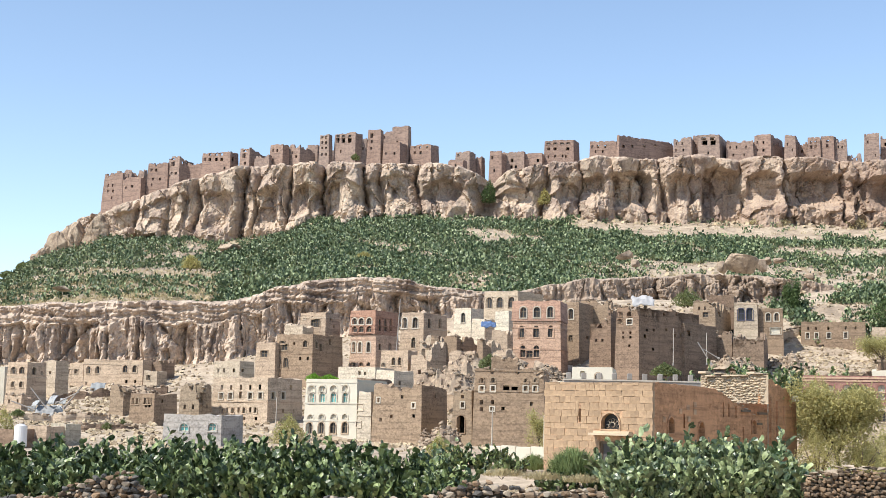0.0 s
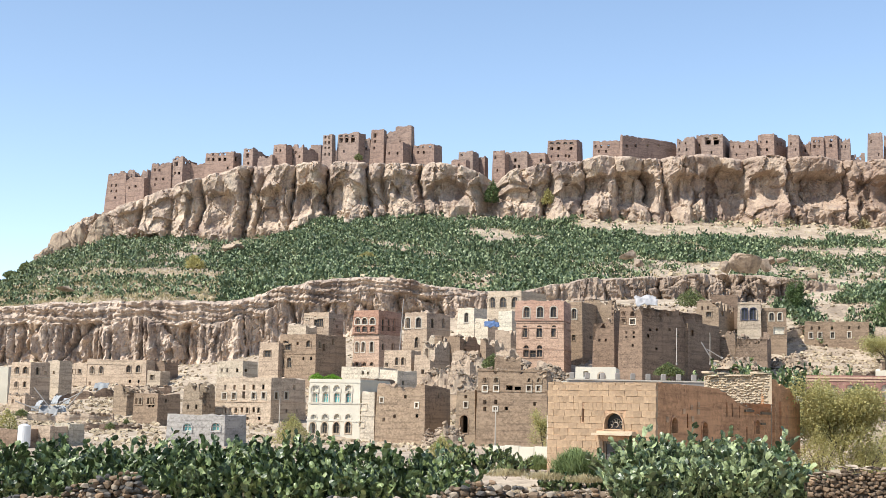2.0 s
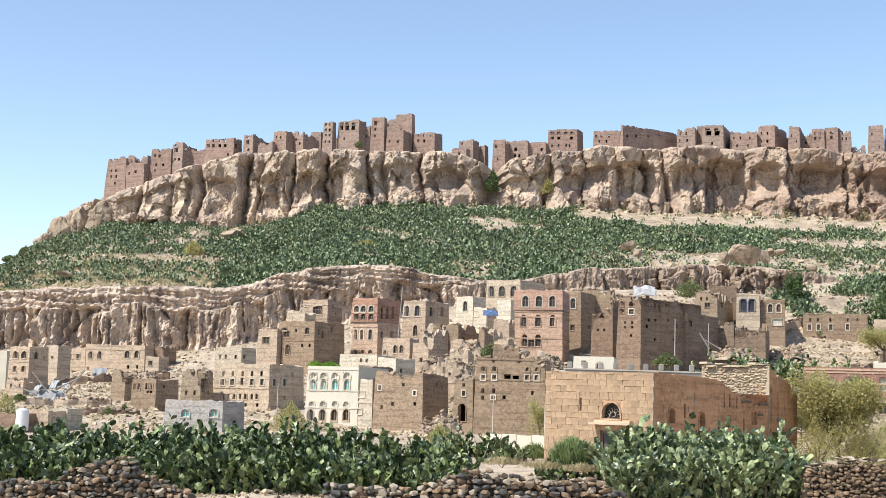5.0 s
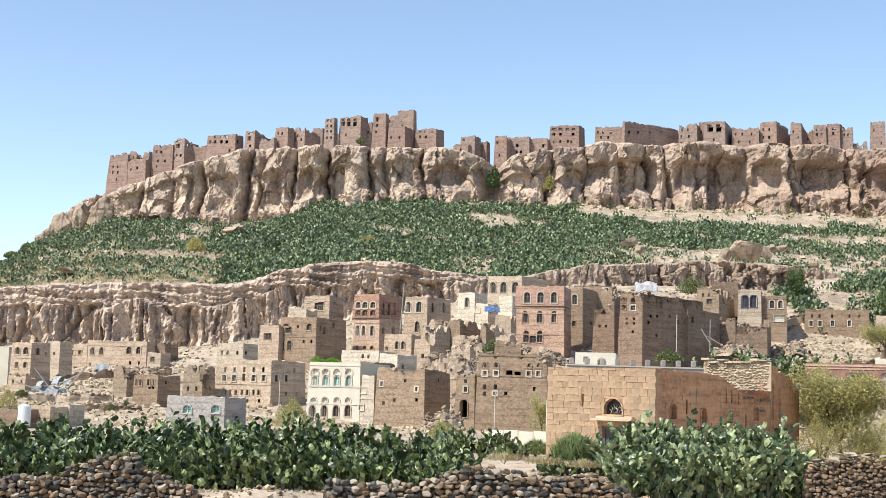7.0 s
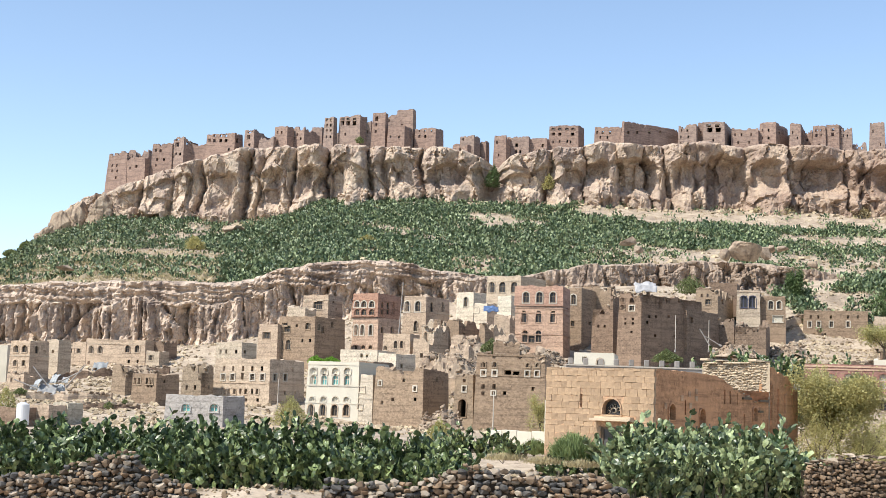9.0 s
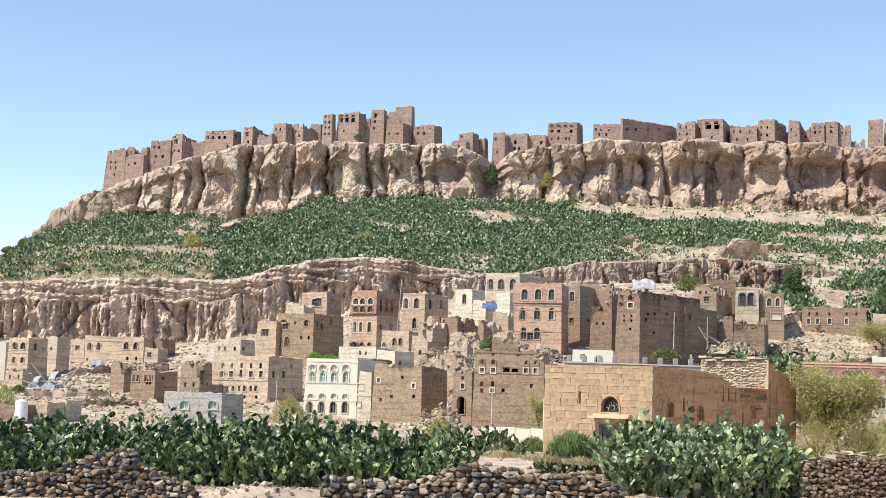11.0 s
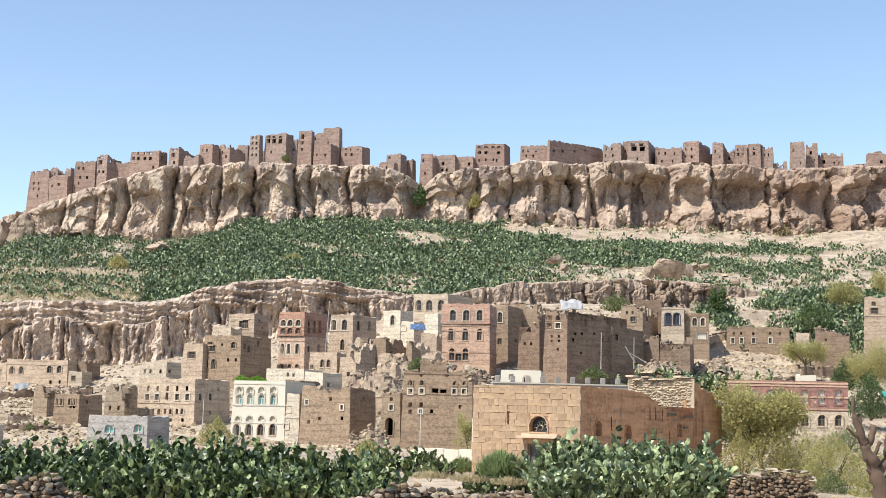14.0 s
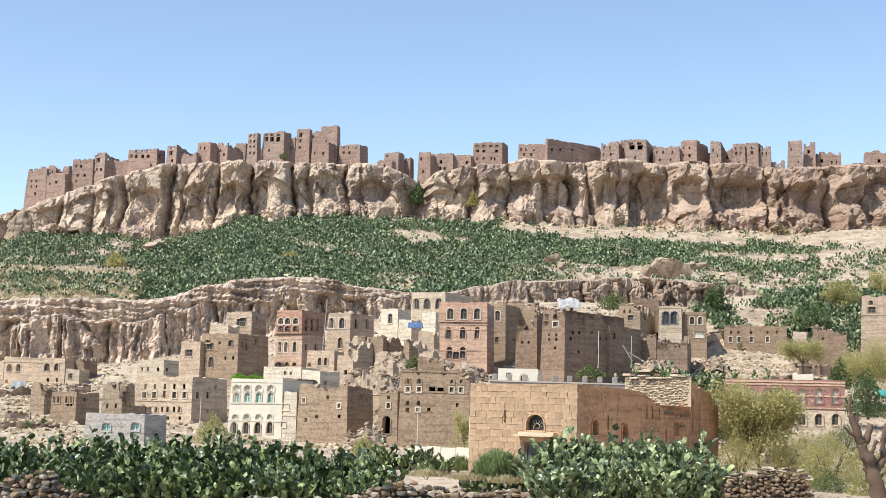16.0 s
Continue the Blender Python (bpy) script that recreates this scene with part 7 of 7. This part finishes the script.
# trees and bushes
def tree(x, y, z, height, spread, crown_low, leaf, seed, label, leaves=5000, leaf_size=0.12, name="tree", trunk=0.16, wood=None):
    ob = thing(name, pose(x, y, z), label, name)
    r = random.Random(seed)
    rng = np.random.default_rng(seed)
    bm = bmesh.new()
    ends = []
    fork = Vector((r.uniform(-0.2, 0.2), r.uniform(-0.2, 0.2), height * 0.28))
    limb(bm, [Vector((0, 0, -0.3)), fork * 0.5 + Vector((r.uniform(-0.1, 0.1), 0, 0)), fork], [trunk, trunk * 0.8, trunk * 0.65])
    for i in range(7):
        a = i * 2.4 + r.uniform(-0.4, 0.4)
        tip = Vector((math.cos(a) * spread * r.uniform(0.4, 0.85), math.sin(a) * spread * r.uniform(0.4, 0.85), height * r.uniform(0.55, 0.92)))
        mid = fork.lerp(tip, 0.5) + Vector((r.uniform(-0.2, 0.2), r.uniform(-0.2, 0.2), r.uniform(0, 0.3)))
        limb(bm, [fork, mid, tip], [trunk * 0.5, trunk * 0.3, trunk * 0.1], 5)
        ends += [tip, mid.lerp(tip, 0.5)]
        for q in range(3):
            t2 = mid.lerp(tip, r.random()) + Vector((r.uniform(-1, 1), r.uniform(-1, 1), r.uniform(-0.2, 0.7))) * spread * 0.35
            limb(bm, [mid.lerp(tip, 0.3), t2], [trunk * 0.18, trunk * 0.05], 4)
            ends.append(t2)
    for q in range(10):
        a = r.uniform(0, 6.28)
        ends.append(Vector((math.cos(a) * spread * r.uniform(0.3, 1), math.sin(a) * spread * r.uniform(0.3, 1), height * r.uniform(crown_low, 0.75))))
    part("trunk", bm, wood or BARK, ob, smooth=True)
    e = np.array([tuple(v) for v in ends])
    c = e[rng.integers(0, len(e), leaves)]
    off = rng.normal(0, 1, (leaves, 3)) * np.array([spread * 0.17, spread * 0.17, height * 0.075])
    at = c + off
    keep = at[:, 2] > height * crown_low * 0.6
    at = at[keep]
    m = len(at)
    rot = turns(rng.uniform(0, 360, m), rng.normal(20, 50, m), rng.normal(0, 50, m))
    me = many("crown", LEAF_V, LEAF_F, rot, leaf_size * rng.uniform(0.6, 1.4, m), at, leaf, False)
    tagged(child("crown", me, ob), kind="stuff")
    return ob


def bush(x, y, z, height, spread, leaf, seed, label, leaves=1600, leaf_size=0.16, fine=False):
    ob = thing("bush", pose(x, y, z), label, "bush")
    r = random.Random(seed)
    rng = np.random.default_rng(seed)
    bm = bmesh.new()
    for i in range(7):
        a = r.uniform(0, 6.28)
        tip = Vector((math.cos(a) * spread * 0.6, math.sin(a) * spread * 0.6, height * r.uniform(0.5, 0.85)))
        limb(bm, [Vector((0, 0, -0.15)), tip * 0.5 + Vector((0, 0, 0.08 * height)), tip], [0.03 * height, 0.02 * height, 0.006 * height], 4)
    part("branchwork", bm, BARK, ob, smooth=True)
    a, q, v = rng.uniform(0, 2 * np.pi, leaves), np.sqrt(rng.random(leaves)), rng.random(leaves)
    wob = np.array([1 + 0.35 * noise.noise((math.cos(t) * 1.3 + seed, math.sin(t) * 1.3, w * 2)) for t, w in zip(a, v)])
    rad = spread * wob * q * np.sqrt(np.clip(1 - (v - 0.35) ** 2 / 0.45, 0.05, 1))
    at = np.stack([np.cos(a) * rad, np.sin(a) * rad, v * height * (1.05 - 0.35 * q * q) * wob], -1)
    if fine:
        rot = turns(np.degrees(a) - 90 + rng.normal(0, 25, leaves), -18 * q + rng.normal(0, 10, leaves), rng.normal(0, 15, leaves))
        me = many("leaves", BLADE_V, BLADE_F, rot, leaf_size * rng.uniform(0.6, 1.4, leaves), at * np.array([1, 1, 0.6]), leaf, False)
    else:
        rot = turns(rng.uniform(0, 360, leaves), rng.normal(15, 45, leaves), rng.normal(0, 45, leaves))
        me = many("leaves", LEAF_V, LEAF_F, rot, leaf_size * rng.uniform(0.6, 1.4, leaves), at, leaf, False)
    tagged(child("leaves", me, ob), kind="stuff")


bush(20.11, 74.00, -1.54, 2.74, 1.32, OLIVE, 51, "dense olive shrub beside a ruined building", 7300, 0.081)
bush(22.71, 75.00, -1.53, 2.64, 1.34, OLIVE, 52, "dense olive shrub below a tree", 7000, 0.081)
tree(21.91, 76.00, -1.38, 5.02, 2.41, 0.08, OLIVE, 1, "olive-brown feathery tree beside a ruined building", 34000, 0.135, trunk=0.16)
bush(23.65, 70.00, -1.77, 2.97, 1.65, YELLOW, 2, "yellow-green feathery shrub on the field", 11400, 0.087)
bush(25.55, 80.00, -1.32, 2.59, 1.63, YELLOW, 22, "yellow-green feathery shrub under a tree", 8550, 0.087)
bush(26.42, 72.00, -1.82, 2.62, 1.76, YELLOW, 23, "yellow-green feathery shrub on the field", 9500, 0.087)
tree(52.78, 165.00, 8.19, 4.35, 2.82, 0.35, YELLOW, 3, "yellowish spreading tree on a terrace", 9500, 0.174, trunk=0.16)
tree(71.24, 205.00, 18.58, 5.12, 3.00, 0.2, YELLOW, 4, "rounded olive-yellow tree below the slope", 8550, 0.217, trunk=0.2)
tree(55.16, 150.00, 3.30, 8.95, 3.35, 0.15, OLIVE, 5, "dark olive tree among the houses", 17100, 0.161, trunk=0.25)
bush(52.05, 150.00, 5.98, 3.08, 1.34, GREEN, 6, "dark green bush by the terrace wall", 3420, 0.186)
bush(51.48, 140.00, 2.90, 4.59, 2.28, GREEN, 16, "dark green bush beneath a tree", 5700, 0.186)
bush(63.64, 195.00, 15.62, 3.80, 2.85, GREEN, 7, "bright green bush among cacti", 4180, 0.248)
tree(81.98, 215.00, 19.63, 8.09, 2.62, 0.3, OLIVE, 8, "dark olive tree at the slope foot", 6650, 0.217, trunk=0.2)
bush(28.39, 95.00, 3.09, 1.16, 1.16, SAGE, 9, "grey-green shrub before a pink house", 4750, 0.099)
bush(24.47, 90.00, 1.49, 2.93, 1.68, OLIVE, 19, "dry olive shrub before a pink house", 9500, 0.099)
tree(7.65, 104.00, -1.35, 3.54, 0.95, 0.2, YELLOW, 10, "slender grey-green shrub against a stone house", 4940, 0.099, trunk=0.06)
bush(-12.20, 116.00, -1.23, 2.60, 1.60, YELLOW, 11, "dry yellow-green shrub before a house", 4940, 0.124)
bush(0.13, 98.00, -2.00, 2.15, 1.35, YELLOW, 12, "dry yellow-green shrub on the field", 4940, 0.112)
bush(1.56, 90.00, -1.66, 0.90, 0.88, YELLOW, 20, "dry yellow-green shrub on the field", 2660, 0.112)
bush(6.05, 61.00, -0.81, 1.19, 0.99, FINE, 13, "fine-leaved green bush before the old building", 2600, 0.45, fine=True)
bush(5.02, 72.00, -1.02, 0.86, 0.76, FINE, 21, "fine-leaved green bush on the field", 1400, 0.3, fine=True)
bush(4.69, 128.00, 5.89, 1.30, 0.88, SAGE, 14, "round green bush on a rubble heap", 2280, 0.155)
bush(22.53, 138.00, 6.04, 1.15, 1.5, SAGE, 15, "green shrub behind the garden wall", 3040, 0.174)
bush(-11.60, 132.00, 4.62, 0.64, 0.86, VINE, 24, "bright green vine on a flat roof", 2200, 0.11)
bush(-10.21, 132.00, 4.66, 0.59, 0.86, VINE, 65, "bright green vine on a flat roof", 2200, 0.11)
bush(34.48, 192.00, 17.41, 2.20, 2.03, SAGE, 25, "grey-green shrub above a stone house", 2850, 0.217)
tree(51.62, 202.00, 15.46, 6.61, 1.3, 0.05, GREEN, 26, "tall dark green shrub by the terraces", 7600, 0.217, trunk=0.2)
bush(11.70, 338.00, 53.96, 5.06, 1.92, GREEN, 27, "dark shrub in a cleft of the cliff", 1520, 0.434)
bush(25.17, 336.00, 53.55, 3.35, 1.37, OLIVE, 28, "dark shrub on the cliff foot", 1140, 0.372)
bush(-105.43, 350.00, 35.87, 2.01, 1.71, SAGE, 29, "dark shrub on the ridge line", 1330, 0.434)
bush(-107.47, 345.00, 33.56, 1.41, 1.96, SAGE, 30, "dark shrub on the ridge line", 1330, 0.434)
bush(-32.69, 106.00, -1.08, 2.33, 1.12, YELLOW, 31, "pale yellow-green shrub by a hut", 2850, 0.124)
bush(-41.83, 140.00, 0.75, 0.56, 0.68, SAGE, 32, "small grey bush on the slope", 950, 0.155)
bush(-29.36, 125.00, -0.19, 0.55, 0.41, SAGE, 33, "small grey-green tuft on bare ground", 570, 0.112)
bush(-28.59, 128.00, 0.23, 0.46, 0.31, SAGE, 34, "small grey-green tuft on bare ground", 570, 0.112)
bush(-21.80, 345.00, 65.10, 1.44, 1.12, SAGE, 35, "small shrub at the foot of a tower", 570, 0.372)
bush(99.36, 330.00, 47.12, 4.10, 3.22, DRY, 36, "pale dry tree below the cliff", 1710, 0.496)
bush(76.10, 332.00, 48.64, 1.93, 2.16, DRY, 37, "pale dry shrub below the cliff", 950, 0.434)
bush(81.75, 330.00, 46.92, 3.55, 2.68, DRY, 38, "pale dry shrub below the cliff", 950, 0.434)
bush(-14.39, 262.00, 30.76, 1.29, 1.70, OLIVE, 39, "dry shrub among the cacti", 950, 0.372)
bush(-48.40, 270.00, 29.16, 2.44, 2.20, OLIVE, 40, "olive shrub among the cacti", 1330, 0.372)
bush(2.86, 60.00, -0.87, 0.29, 1.07, DRY, 41, "tuft of dry pale grass behind the wall", 900, 0.2, fine=True)
bush(4.41, 58.00, -0.89, 0.30, 0.94, DRY, 42, "tuft of dry pale grass behind the wall", 800, 0.2, fine=True)
bush(5.83, 56.00, -0.89, 0.27, 0.77, DRY, 43, "tuft of dry pale grass behind the wall", 700, 0.2, fine=True)
bush(21.62, 64.00, -2.13, 1.73, 1.14, SAGE, 61, "low green shrub on the field edge", 4500, 0.09)
bush(22.85, 63.00, -2.03, 1.52, 1.02, YELLOW, 62, "low yellow-green shrub on the field edge", 4500, 0.09)
bush(21.48, 66.00, -1.60, 1.60, 0.97, YELLOW, 63, "yellow-green shrub behind a wall", 4500, 0.09)
bush(34.37, 98.00, 0.08, 1.79, 1.59, SAGE, 64, "grey-green shrub before a pink house", 3500, 0.1)


def dead_tree():
    ob = thing("dead_tree", pose(0, 0, 0), "lopped dead tree with broken brown branch stubs", "tree")
    rnd = random.Random(4)

    def bough(points, r0, r1, sides=9):
        """A gnarled limb: bends and swellings between the points."""
        pts, radii = [], []
        n = 4 * (len(points) - 1)
        for k in range(n + 1):
            q = k / 4
            a = min(int(q), len(points) - 2)
            p = Vector(points[a]).lerp(Vector(points[a + 1]), q - a)
            r = r0 + (r1 - r0) * k / n
            pts.append(p + Vector((rnd.gauss(0, 0.14), rnd.gauss(0, 0.14), rnd.gauss(0, 0.08))) * r)
            radii.append(r * rnd.uniform(0.82, 1.2))
        bm = bmesh.new()
        limb(bm, pts, radii, sides)
        return bm

    part("trunk", bough([(21.95, 58.0, -1.95), (21.62, 58.0, -0.58), (21.32, 58.0, 0.35), (20.99, 57.95, 1.05)], 0.36, 0.22), DEADWOOD, ob, smooth=True)
    for pts, r0, r1 in (([(21.0, 57.95, 1.0), (20.75, 57.9, 1.72), (20.52, 57.9, 2.25)], 0.20, 0.12),
                        ([(20.56, 57.9, 2.15), (20.50, 57.9, 2.6), (20.56, 57.95, 3.05)], 0.09, 0.06),
                        ([(20.9, 57.95, 1.25), (20.5, 57.8, 1.45), (20.17, 57.7, 1.76)], 0.08, 0.05),
                        ([(21.1, 58.0, 0.9), (21.35, 58.1, 1.35), (21.52, 58.2, 1.85)], 0.15, 0.11),
                        ([(21.35, 58.0, 0.3), (21.50, 57.9, 0.8), (21.62, 57.85, 1.2)], 0.10, 0.08),
                        ([(21.5, 58.0, -0.2), (21.8, 58.1, 0.1), (22.15, 58.2, 0.55)], 0.20, 0.15),
                        ([(22.0, 58.15, 0.35), (22.05, 58.2, 1.2), (22.2, 58.2, 1.9)], 0.13, 0.09),
                        ([(20.75, 57.9, 1.72), (20.85, 58.0, 2.0), (20.80, 58.1, 2.3)], 0.09, 0.07),
                        ([(21.4, 58.0, 0.1), (21.1, 57.8, 0.25), (20.95, 57.7, 0.5)], 0.06, 0.04),
                        ([(21.45, 58.0, -0.2), (21.2, 57.9, -0.15), (21.0, 57.8, 0.02)], 0.05, 0.03),
                        ([(21.55, 58.1, -0.4), (21.9, 58.0, -0.3), (22.1, 58.0, -0.05)], 0.06, 0.04)):
        part("branch", bough(pts, r0, r1, 7), DEADWOOD, ob, smooth=True)


dead_tree()
lamp_pole(23.27, 62.00, -1.58, 1.0, 0, 0.28, "short white painted stone post", "post")
